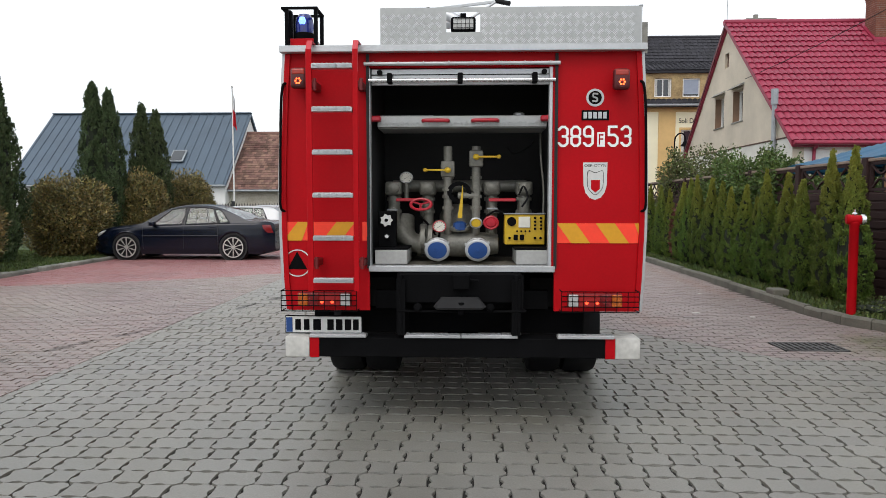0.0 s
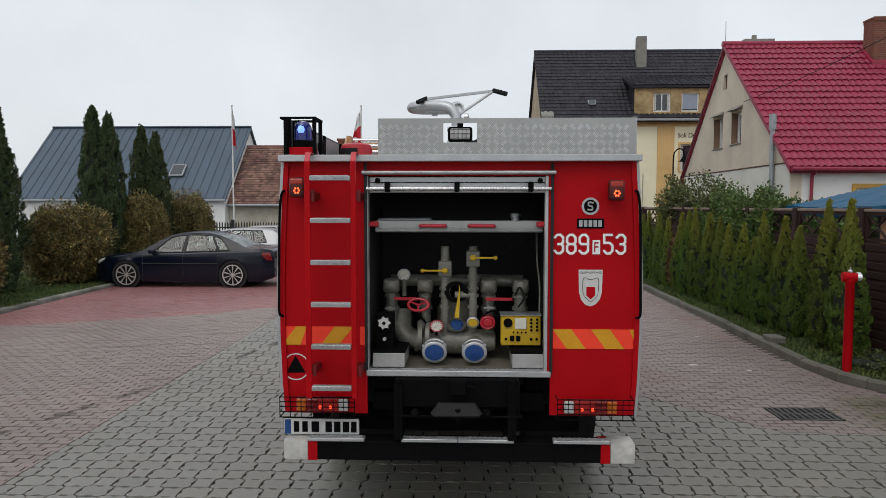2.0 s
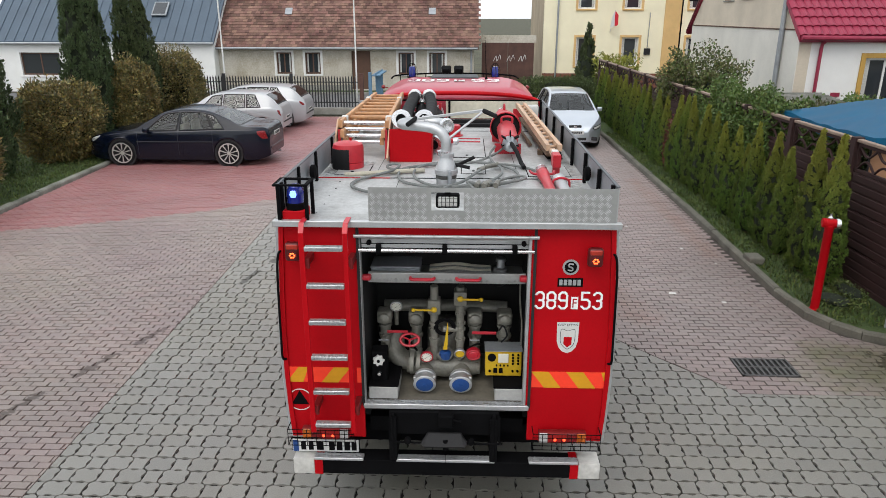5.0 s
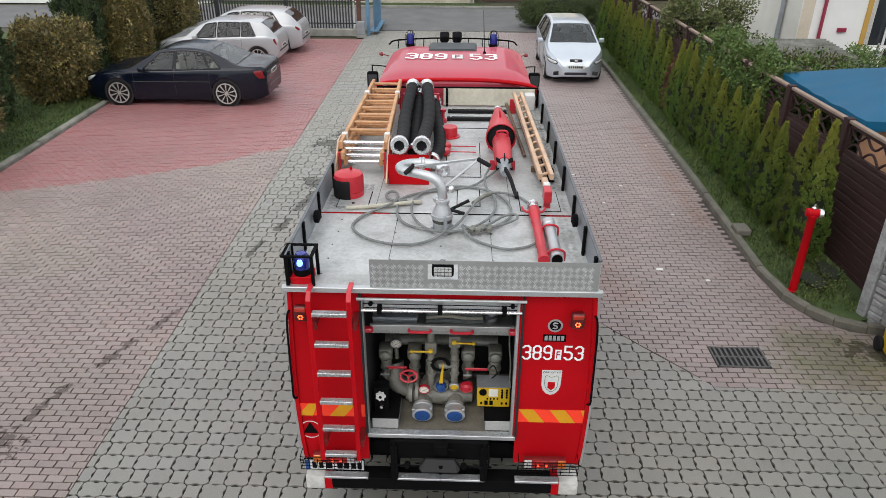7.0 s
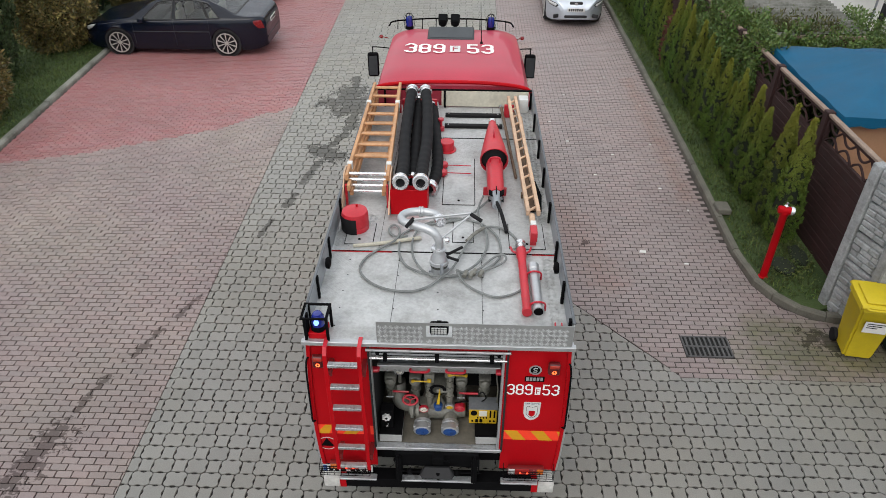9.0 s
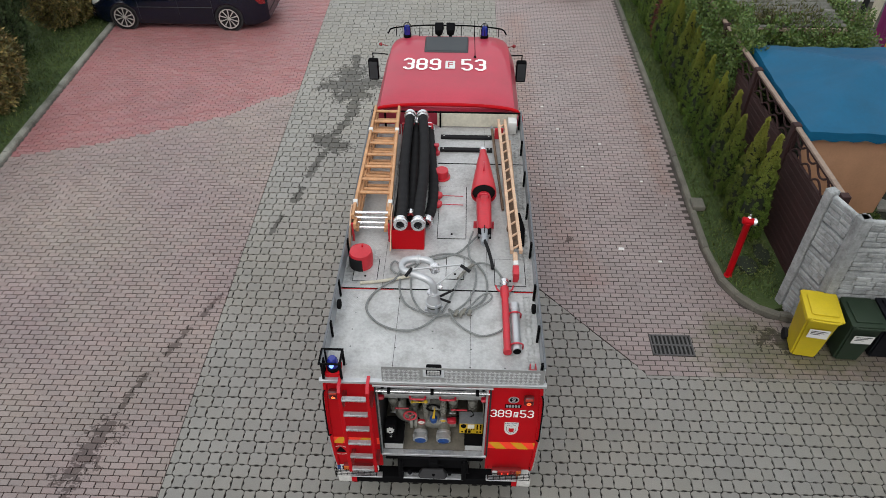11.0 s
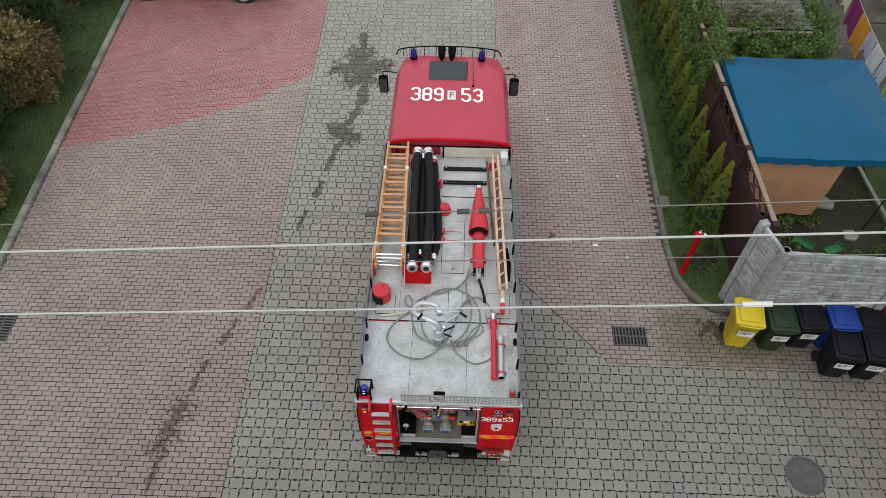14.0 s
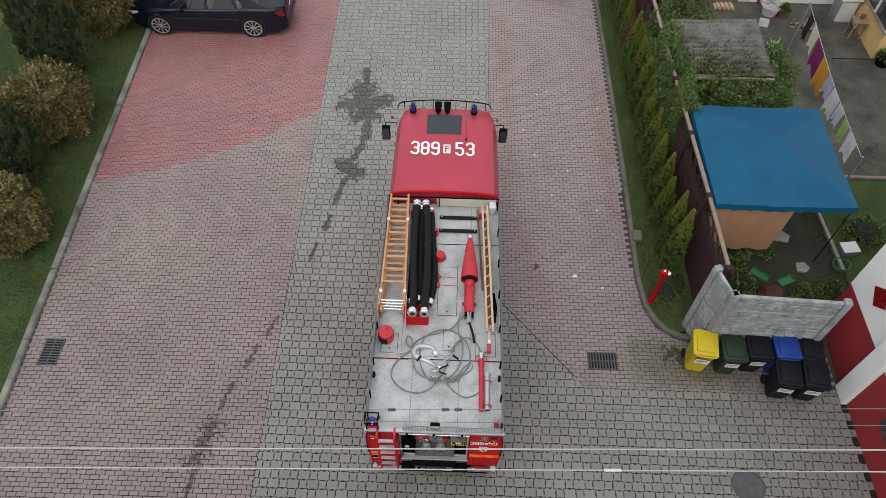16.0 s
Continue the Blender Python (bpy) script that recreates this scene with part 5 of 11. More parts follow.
for x in (0.39, 0.435):
    part("rocker", boxp(x - 0.015, x + 0.015, 0.125, 0.139, 1.295, 1.335, 0.002), M_BLACK, pn)
for x in (0.345, 0.53, 0.57):
    part("switch", rod(B(), (x, 0.139, 1.31), (x, 0.127, 1.31), 0.01, seg=8), M_BLACK, pn)
pn.location = (0.002, 0.12, 0.014)
for k, pts in enumerate(([(0.35, 0.6, 2.0), (0.4, 0.5, 1.95), (0.5, 0.5, 2.0), (0.55, 0.6, 2.05)], [(0.42, 0.35, 1.64), (0.45, 0.3, 1.7), (0.48, 0.3, 1.62), (0.44, 0.32, 1.55)], [(0.585, 0.45, 2.1), (0.58, 0.35, 1.9), (0.6, 0.35, 1.7), (0.6, 0.35, 1.5)])):
    part("cable", tube(B(), pts, 0.007, 6, 6), M_PUMP if k == 2 else M_RUBBER, truck)

# loads on the compartment shelf
gb = thing("storage_box", (-0.4, 0.38, 2.1185), "low grey box on the compartment shelf", "box")
part("body", boxp(-0.19, 0.19, -0.12, 0.12, 0.0, 0.075, 0.006), M_ZINC, gb)
part("lid", boxp(-0.193, 0.193, -0.123, 0.123, 0.076, 0.092, 0.004), M_ZINC, gb)
nz_ = thing("hose_nozzle", (0.42, 0.4, 2.1185), "pale metal hose nozzle on the compartment shelf", "nozzle")
part("base", lathe(B(), [(0.05, 0), (0.055, 0.01), (0.055, 0.04), (0.035, 0.05)], seg=18), M_ALU, nz_, smooth=True)
part("tip", lathe(B(), [(0.035, 0.05), (0.03, 0.09), (0.04, 0.095), (0.04, 0.12), (0.02, 0.13), (0.001, 0.131)], seg=18), M_ALU, nz_, smooth=True)
bh = thing("hose_bundle", (0.1, 0.38, 2.1185), "dull brown folded hose on the compartment shelf", "hose")
for i in range(4):
    part("hose_fold", tube(B(), [(-0.24, -0.07 + i * 0.05, 0.022), (-0.05, -0.06 + i * 0.05, 0.03 + 0.01 * (i % 2)), (0.12, -0.08 + i * 0.05, 0.028), (0.24, -0.06 + i * 0.045, 0.022)], 0.021, 8, 5), M_CANVAS if i % 2 else M_ROPE, bh, smooth=True)

# reflective stripes
def stripe(x0, x1, z0, z1, first, name="reflective_stripe"):
    st = part(name, boxp(x0, x1, -0.004, -0.001, z0, z1), M_OR, truck, "red and yellow reflective stripe")
    w, k = 0.13, 0.1 if first >= 0 else -0.1
    x = x0 + abs(first)
    while x < x1:
        pts = []
        for xx, zz in ((x, z1), (x + w, z1), (x + w + k, z0), (x + k, z0)):
            pts.append((min(max(xx, x0), x1), zz))
        if pts[1][0] - pts[0][0] + pts[2][0] - pts[3][0] > 0.02:
            part("yellow_bar", prism(B(), pts, "y", -0.0065, -0.0045), M_YR, st)
        x += 0.265


stripe(-1.255, -1.065, 1.318, 1.448, -0.115)
stripe(-1.028, -0.724, 1.318, 1.448, -0.16)
stripe(-0.688, -0.642, 1.318, 1.448, -0.3)
stripe(0.645, 1.235, 1.303, 1.44, 0.01)

# round sign with a triangle
rs = part("round_sign", ring(B(), (-1.145, -0.001, 1.16), 0.088, 0.096, (0, -1, 0), 0.003, 36), M_WHITE, truck, "white ring with a black triangle")
part("triangle", prism(B(), [(-1.215, 1.118), (-1.078, 1.118), (-1.147, 1.24)], "y", -0.003, -0.001), M_BLACK, rs)

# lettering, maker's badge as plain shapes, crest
for i, (d, x) in enumerate((("3", 0.655), ("8", 0.74), ("9", 0.826), ("5", 0.993), ("3", 1.079))):
    part("unit_number", numeral(d, 0.074, 0.144, 0.0168, lambda u, v, k: (x + u, -0.0056 - k * 0.0003, 1.96 + v)), M_STENCIL, truck, "white stencilled numeral")
fb = part("letter_plate", boxp(0.923, 0.975, -0.003, -0.001, 1.962, 2.06), M_STENCIL, truck)
words("plate_letter", "F", 0.07, M_RED, fb, pose(0.934, -0.0035, 1.976, 90), 0.001, 0.004, 0.03)
part("maker_badge", ring(B(), (0.905, -0.001, 2.292), 0.045, 0.06, (0, -1, 0), 0.004, 28), M_ALU, truck, "round grey badge")
part("badge_disc", lathe(B(), [(0.044, 0), (0.044, 0.003), (0.001, 0.0035)], (0.905, -0.001, 2.292), (0, -1, 0), 24), M_BLACK, truck)
part("badge_curve", tube(B(), [(0.925, -0.005, 2.315), (0.895, -0.005, 2.318), (0.893, -0.005, 2.298), (0.917, -0.005, 2.288), (0.915, -0.005, 2.268), (0.885, -0.005, 2.27)], 0.006, 6, 5), M_ALU, truck)
mp = part("maker_plate", boxp(0.815, 1.0, -0.004, -0.001, 2.14, 2.208), M_BLACK, truck, "black name plate with grey bars")
for i in range(5):
    part("plate_bar", boxp(0.828 + i * 0.033, 0.852 + i * 0.033, -0.0055, -0.004, 2.152, 2.196), M_ALU, mp)
cr = part("crest", prism(B(), [(0.83, 1.855), (0.995, 1.855), (0.992, 1.70), (0.978, 1.65), (0.95, 1.615), (0.912, 1.6), (0.875, 1.615), (0.848, 1.65), (0.834, 1.70)], "y", -0.003, -0.001), M_WHITE, truck, "white shield-shaped badge")
words("crest_letters", "OSP OTYŃ", 0.022, M_BLACK, cr, pose(0.838, -0.0035, 1.826, 90), 0.001, 0.0, 0.148)
part("crest_shield", prism(B(), [(0.885, 1.735), (0.945, 1.735), (0.945, 1.675), (0.915, 1.65), (0.885, 1.675)], "y", -0.0045, -0.0032), M_RED, cr)
part("crest_outline", tube(B(), [(0.86, -0.004, 1.78), (0.875, -0.004, 1.80), (0.915, -0.004, 1.785), (0.955, -0.004, 1.80), (0.968, -0.004, 1.78), (0.965, -0.004, 1.69), (0.94, -0.004, 1.65), (0.915, -0.004, 1.635), (0.89, -0.004, 1.65), (0.863, -0.004, 1.69)], 0.0018, 5, 3, closed=True), M_BLACK, cr)

# rear lamp clusters behind wire cages
for s, xa, xb in ((-1, -1.235, -0.715), (1, 0.68, 1.2)):
    cl = part("tail_light", boxp(xa + 0.1 if s < 0 else xa + 0.05, xb - 0.05 if s < 0 else xb - 0.1, -0.055, 0.0, 0.862, 0.958, 0.008, 2), M_HOUSING, truck, smooth=True)
    segs = ((M_AMBERLENS, 0.0, 0.18), (M_REDLENS, 0.19, 0.4), (M_LITLENS, 0.41, 0.8), (M_CLEARLENS, 0.82, 1.0))
    x0, x1 = (xa + 0.105, xb - 0.055) if s < 0 else (xb - 0.105, xa + 0.055)
    for m_, a, b in segs:
        p, q = x0 + (x1 - x0) * a, x0 + (x1 - x0) * b
        part("lens", boxp(min(p, q), max(p, q), -0.062, -0.05, 0.868, 0.952, 0.004), m_, cl)
    for a in (0.46, 0.66):
        p = x0 + (x1 - x0) * a
        part("led", lathe(B(), [(0.012, 0), (0.009, 0.004), (0.001, 0.006)], (p, -0.062, 0.896), (0, -1, 0), 10), M_LED, cl, "lit red lamp")
    cg = B()
    for z in (0.838, 0.875, 0.91, 0.945, 0.978):
        rod(cg, (xa, -0.11, z), (xb, -0.11, z), 0.0035, seg=6)
    for i in range(8):
        x = xa + (xb - xa) * i / 7
        rod(cg, (x, -0.11, 0.838), (x, -0.11, 0.978), 0.003, seg=6)
    for x in (xa, xb):
        for z in (0.838, 0.978):
            rod(cg, (x, -0.11, z), (x, 0.0, z), 0.004, seg=6)
    part("lamp_cage", cg, M_BLACK, cl, "black wire cage")

# number plate with plain bars
np_ = part("number_plate", boxp(-1.255, -0.712, 0.07, 0.082, 0.655, 0.77, 0.004), M_WHITE, truck, "white number plate with dark bars")
part("blue_band", boxp(-1.25, -1.205, 0.0675, 0.0695, 0.66, 0.765), M_BLUE, np_)
for x, w in ((-1.185, 0.047), (-1.123, 0.047), (-1.056, 0.065), (-0.955, 0.055), (-0.893, 0.055), (-0.83, 0.055), (-0.77, 0.047)):
    part("plate_bar", boxp(x, x + w * 0.85, 0.0675, 0.0695, 0.674, 0.752), M_BLACK, np_)
part("plate_holder", boxp(-1.262, -0.705, 0.083, 0.094, 0.648, 0.777, 0.004), M_BLACK, truck)
part("plate_bracket", boxp(-1.05, -0.95, 0.094, 0.3, 0.75, 0.83), M_BLACK, truck)

# bumper beam and steps
M_DIRTYWHITE = mat("scuffed_white_paint", (0.52, 0.51, 0.48), 0.6, var=0.25, scale=7, fine=25, bump=0.08)
part("bumper", boxp(-1.03, 1.02, 0.0, 0.16, 0.497, 0.634, 0.006), M_BLACK, truck)
for s in (-1, 1):
    a, b = sorted((s * 1.067, s * 1.24))
    part("bumper_end", boxp(a, b, -0.006, 0.17, 0.494, 0.642, 0.012, 2), M_DIRTYWHITE, truck, "scuffed white bumper end", smooth=True)
    a, b = sorted((s * 1.0, s * 1.066))
    part("bumper_band", boxp(a, b, -0.004, 0.165, 0.495, 0.636), M_RED, truck, "red bumper band")
for a, b in ((-1.065, -0.664), (-0.4, -0.003), (0.0, 0.393), (0.667, 1.06)):
    stp = boxp(a, b, -0.02, 0.055, 0.636, 0.66, 0.004)
    treads(stp, a, b, -0.015, 0.055, 0.6602, 0.035, axis="z", h=0.002)
    for i in range(3):
        lathe(stp, [(0.01, 0), (0.009, 0.002)], (a + (b - a) * (0.15 + 0.35 * i), 0.035, 0.6602), (0, 0, 1), 8)
    part("bumper_step", stp, M_ALU, truck, "aluminium bumper step")
# underside: cross member, tow hitch, chassis, mud flaps
uf = B()
box(uf, -0.45, 0.42, 0.0, 0.08, 0.88, 1.09, 0.01)
box(uf, -0.62, 0.62, 0.15, 0.25, 0.82, 0.95)
for x in (-0.42, 0.38):
    box(uf, x - 0.03, x + 0.03, -0.03, 5.0, 0.66, 1.05)
    rod(uf, (x - 0.0, -0.02, 0.66), (x, -0.02, 1.08), 0.016, seg=8)
part("chassis", uf, M_BLACK, truck)
# unseen black boxes added to keep light off the ground under the truck
part("under_tank", boxp(-0.85, 0.85, 2.6, 5.0, 0.5, 0.95, 0.02), M_BLACK, truck)
for s in (-1, 1):
    part("side_locker", boxp(s * 1.08 - 0.1, s * 1.08 + 0.1, 2.4, 5.1, 0.42, 0.92, 0.01), M_BLACK, truck)
part("crossbeam", boxp(-0.9, 0.9, 0.3, 0.42, 0.62, 0.8, 0.01), M_BLACK, truck)
def hull(bm, pts):
    for p in pts:
        bm.verts.new(p)
    bmesh.ops.convex_hull(bm, input=bm.verts[:])
    return bm


M_JAW = mat("worn_dark_steel", (0.010, 0.010, 0.011), 0.6, 0.2, var=0.5, scale=7, bump=0.1)
ht = part("tow_hitch", boxp(-0.06, 0.06, -0.06, 0.1, 0.98, 1.09, 0.01), M_BLACK, truck)
part("hitch_jaw", hull(B(), [(-0.14, -0.03, 0.93), (0.12, -0.03, 0.93), (-0.135, -0.05, 0.93), (0.115, -0.05, 0.93), (-0.19, -0.11, 0.875), (0.17, -0.11, 0.875), (-0.165, -0.14, 0.868), (0.145, -0.14, 0.868), (-0.165, -0.135, 0.855), (0.145, -0.135, 0.855), (-0.185, -0.03, 0.855), (0.165, -0.03, 0.855)]), M_JAW, ht, "worn dark steel jaw")
part("guard_loop", tube(B(), [(-0.42, -0.03, 1.08), (-0.42, -0.03, 0.86), (-0.38, -0.03, 0.83), (0.38, -0.03, 0.83), (0.42, -0.03, 0.86), (0.42, -0.03, 1.08)], 0.009, 6, 4), M_BLACK, truck)
part("hitch_pin", rod(B(), (0.0, -0.1, 0.82), (0.0, -0.1, 0.9), 0.02, seg=12), M_BLACK, ht)
part("hitch_lever", rod(B(), (0.06, -0.05, 1.05), (0.12, -0.06, 1.045), 0.009, seg=8), M_BLACK, ht)
for x in (-0.3, 0.2):
    part("air_coupling", lathe(B(), [(0.025, 0), (0.03, 0.03), (0.02, 0.05), (0.001, 0.055)], (x, -0.03, 0.86), (0, -1, 0), 12), M_BLACK, truck)
for s in (-1, 1):
    part("mud_flap", boxp(s * 0.82 - 0.25, s * 0.82 + 0.25, 1.05, 1.065, 0.34, 0.95), M_RUBBER, truck)


def wheel(x, y, r=0.5, w=0.28):
    tyre = part("wheel", lathe(B(), [(r * 0.58, 0), (r * 0.8, -0.02), (r * 0.96, 0.0), (r, 0.04), (r, w - 0.04), (r * 0.96, w), (r * 0.8, w + 0.02), (r * 0.58, w)], (x, y, r), (1, 0, 0), 36), M_RUBBER, truck, "black truck tyre", smooth=True)
    part("rim", lathe(B(), [(r * 0.1, 0.06), (r * 0.35, 0.05), (r * 0.5, 0.1), (r * 0.58, 0.02), (r * 0.58, w - 0.02), (r * 0.5, w - 0.1), (r * 0.1, w - 0.06)], (x, y, r), (1, 0, 0), 28), M_VALVERED, tyre, smooth=True)


for x in (-1.2, -0.88, 0.6, 0.92):
    wheel(x, 1.75)
for x in (-1.2, 0.92):
    wheel(x, 6.5)
part("rear_axle", rod(B(), (-0.9, 1.75, 0.5), (0.9, 1.75, 0.5), 0.09, seg=14), M_BLACK, truck)
part("axle_housing", lathe(B(), [(0.06, -0.2), (0.2, -0.08), (0.22, 0.08), (0.06, 0.2)], (0, 1.75, 0.5), (0, 1, 0), 18), M_BLACK, truck, smooth=True)
part("front_axle", rod(B(), (-0.9, 6.5, 0.5), (0.9, 6.5, 0.5), 0.06, seg=12), M_BLACK, truck)

# the rear face sits back under the deck's edge rail
REAR = ("rear_panel", "header_panel", "corner_trim", "grab_rail", "reflective_stripe", "round_sign", "unit_number", "panel_return", "letter_plate", "maker_badge", "badge_disc", "badge_curve", "maker_plate", "crest", "gutter", "roller_shutter", "door_channel")
SETBACK = Matrix.Translation((0.046, 0.05, 1.697)) @ Matrix.Diagonal((1.0105, 1, 1.0105, 1)) @ Matrix.Translation((-0.046, 0, -1.697))
for ob in truck.children:
    if ob.name.split(".")[0] in REAR:
        ob.matrix_basis = SETBACK @ ob.matrix_basis

M_RAILSTEEL = mat("worn_dark_steel", (0.13, 0.14, 0.15), 0.5, 0.4, var=0.35, scale=6, fine=40, bump=0.05)
M_CREAMBOARD = mat("stained_cream_board", (0.52, 0.49, 0.40), 0.6, var=0.2, scale=4, fine=25, bump=0.08)
# side rails of the deck: grey side boards with black posts, thin top rail
for s in (-1, 1):
    sb = part("side_rail", boxp(s * 1.208 - 0.008, s * 1.208 + 0.008, 0.06, 5.2, 2.66, 2.9), M_ZINC, truck, "grey sheet side rail on the deck")
    part("top_rail", boxp(s * 1.21 - 0.013, s * 1.21 + 0.013, 0.02, 5.28, 2.9, 2.914, 0.003), M_RAILSTEEL, sb, "worn grey steel edge")
    for y in (0.08, 0.62, 1.28, 2.05, 2.85, 3.6, 4.4, 5.15):
        part("rail_post", boxp(s * 1.188 - 0.018, s * 1.188 + 0.008, y - 0.02, y + 0.02, 2.645, 2.91, 0.003), M_BLACK, sb)
    for y in (0.75, 1.1, 1.65, 2.5, 3.3):
        part("rail_clip", boxp(s * 1.225 - 0.012, s * 1.225 + 0.018, y - 0.03, y + 0.03, 2.68, 2.76, 0.006), M_BLACK, sb)
    rp = part("side_reel", lathe(B(), [(0.05, 0), (0.06, 0.01), (0.06, 0.04), (0.03, 0.05)], (s * 1.18, 1.0, 2.79), (-s, 0, 0), 14), M_BLACK, truck, smooth=True)
part("front_board", boxp(-0.15, 1.15, 5.19, 5.2, 2.66, 2.9), M_CREAMBOARD, truck, "stained cream board behind the cab")
part("front_rail", boxp(-1.2, 1.2, 5.2, 5.225, 2.9, 2.92), M_BLACK, truck)
for x in (-1.0, -0.1):
    part("front_post", boxp(x - 0.015, x + 0.015, 5.17, 5.2, 2.645, 2.915), M_BLACK, truck)
part("junction_box", boxp(1.0, 1.14, 5.0, 5.18, 2.645, 2.86, 0.012, 2), M_WHITE, truck, "white junction box", smooth=True)

# ---- cab ----
CY0, CY1 = 5.32, 8.05


def cab_shell():
    """Cab body with a crowned, rounded roof."""
    bm = B()
    ny, nx = 16, 20
    rows = []
    for j in range(ny + 1):
        t = j / ny
        y = CY0 + (CY1 - CY0) * t
        half = 1.235 - 0.03 * t - 0.08 * max(0, (t - 0.78) / 0.22) ** 2
        top = 2.93 + 0.10 * math.sin(min(1, t / 0.12) * math.pi / 2) + 0.03 * math.sin(t * math.pi) - 0.14 * max(0, (t - 0.7) / 0.3) ** 2
        prof = [(-half - 0.0, 0.95), (-half - 0.015, 1.7), (-half, 2.5)]
        for i in range(nx + 1):
            u = -1 + 2 * i / nx
            e = abs(u)
            prof.append((half * u * 0.995, 2.62 + (top - 2.62) * (1 - e ** 7) ** 0.45 + 0.014 * max(0.0, 1 - abs(e - 0.62) / 0.13)))
        prof += [(half, 2.5), (half + 0.015, 1.7), (half, 0.95)]
        rows.append([bm.verts.new((x, y, z)) for x, z in prof])
    for a, b in zip(rows, rows[1:]):
        for i in range(len(a) - 1):
            bm.faces.new((a[i], a[i + 1], b[i + 1], b[i]))
    bm.faces.new(rows[0])
    bm.faces.new(rows[-1])
    return bm


def taper(bm, a, wa, ha, b, wb, hb_):
    """A four-sided horn that widens from a to b along y."""
    r = []
    for (x, y, z), w, h in ((a, wa, ha), (b, wb, hb_)):
        r.append([bm.verts.new((x + i * w, y, z + j * h)) for i, j in ((-1, -1), (1, -1), (1, 1), (-1, 1))])
    for i in range(4):
        bm.faces.new((r[0][i], r[0][(i + 1) % 4], r[1][(i + 1) % 4], r[1][i]))
    bm.faces.new(r[0])
    bm.faces.new(r[1])
    bmesh.ops.bevel(bm, geom=bm.edges[:], offset=0.012, segments=2, affect="EDGES")
    return bm


M_HATCH = mat("dark_grey_hatch_plastic", (0.03, 0.035, 0.039), 0.5, var=0.2, scale=5, bump=0.1)
cab = part("cab", cab_shell(), M_CABRED, truck, "red truck cab with faded crowned roof", smooth=True)
part("rear_lip", tube(B(), [(-1.235, 5.3, 2.68), (-1.2, 5.3, 2.84), (-1.05, 5.3, 2.93), (-0.6, 5.3, 2.985), (0, 5.3, 3.0), (0.6, 5.3, 2.985), (1.05, 5.3, 2.93), (1.2, 5.3, 2.84), (1.235, 5.3, 2.68)], 0.03, 8, 6), M_RED, cab, smooth=True)
part("windscreen", boxp(-1.0, 1.0, 8.03, 8.08, 1.75, 2.5), M_GLASS, cab)
hb = part("roof_hatch", boxp(-0.46, 0.34, 7.02, 7.66, 3.03, 3.075, 0.03, 3), M_HATCH, cab, "dark grey roof hatch", smooth=True)
part("hatch_panel", boxp(-0.42, 0.3, 7.06, 7.62, 3.076, 3.082, 0.003), M_HATCH, hb)
for x in (-0.22, 0.0):
    hn = part("horn", taper(B(), (x, 7.74, 3.1), 0.062, 0.05, (x, 7.98, 3.13), 0.085, 0.075), M_BLACK, cab, "black siren horn")
    part("horn_foot", boxp(x - 0.03, x + 0.03, 7.78, 7.9, 2.98, 3.1), M_BLACK, hn)
for x in (-0.82, 0.64):
    bb = part("beacon", lathe(B(), [(0.075, 0), (0.075, 0.05), (0.06, 0.055)], (x, 7.84, 2.97), seg=18), M_BLACK, cab, smooth=True)
    part("dome", lathe(B(), [(0.06, 0), (0.062, 0.12), (0.05, 0.17), (0.001, 0.185)], (x, 7.84, 3.02), seg=18), M_BLUELENS, bb, "blue beacon dome", smooth=True)
    w = B()
    for k in range(4):
        a = k * math.pi / 4
        c, s = math.cos(a) * 0.085, math.sin(a) * 0.085
        tube(w, [(x - c, 7.84 - s, 2.98), (x - c, 7.84 - s, 3.15), (x - c * 0.5, 7.84 - s * 0.5, 3.235), (x, 7.84, 3.245), (x + c * 0.5, 7.84 + s * 0.5, 3.235), (x + c, 7.84 + s, 3.15), (x + c, 7.84 + s, 2.98)], 0.004, 5, 4)
    part("beacon_guard", w, M_BLACK, bb)
part("light_bar", tube(B(), [(-1.2, 7.95, 2.98), (-1.1, 8.1, 3.02), (-0.5, 8.17, 3.05), (0, 8.18, 3.05), (0.4, 8.17, 3.05), (0.95, 8.12, 3.02), (1.06, 7.97, 2.98)], 0.014, 8, 6), M_BLACK, cab, "thin black roof bar", smooth=True)
for x in (-1.05, -0.6, -0.35, 0.2, 0.45, 0.92):
    part("bar_stay", rod(B(), (x, 8.13 if abs(x) > 0.9 else 8.165, 3.04), (x, 8.02, 2.9), 0.009, seg=6), M_BLACK, cab)
part("antenna", rod(lathe(B(), [(0.03, 0), (0.02, 0.03), (0.008, 0.05)], (0.46, 6.85, 3.05), seg=10), (0.46, 6.85, 3.09), (0.43, 6.9, 3.72), 0.008, 0.003, 6), M_BLACK, cab)
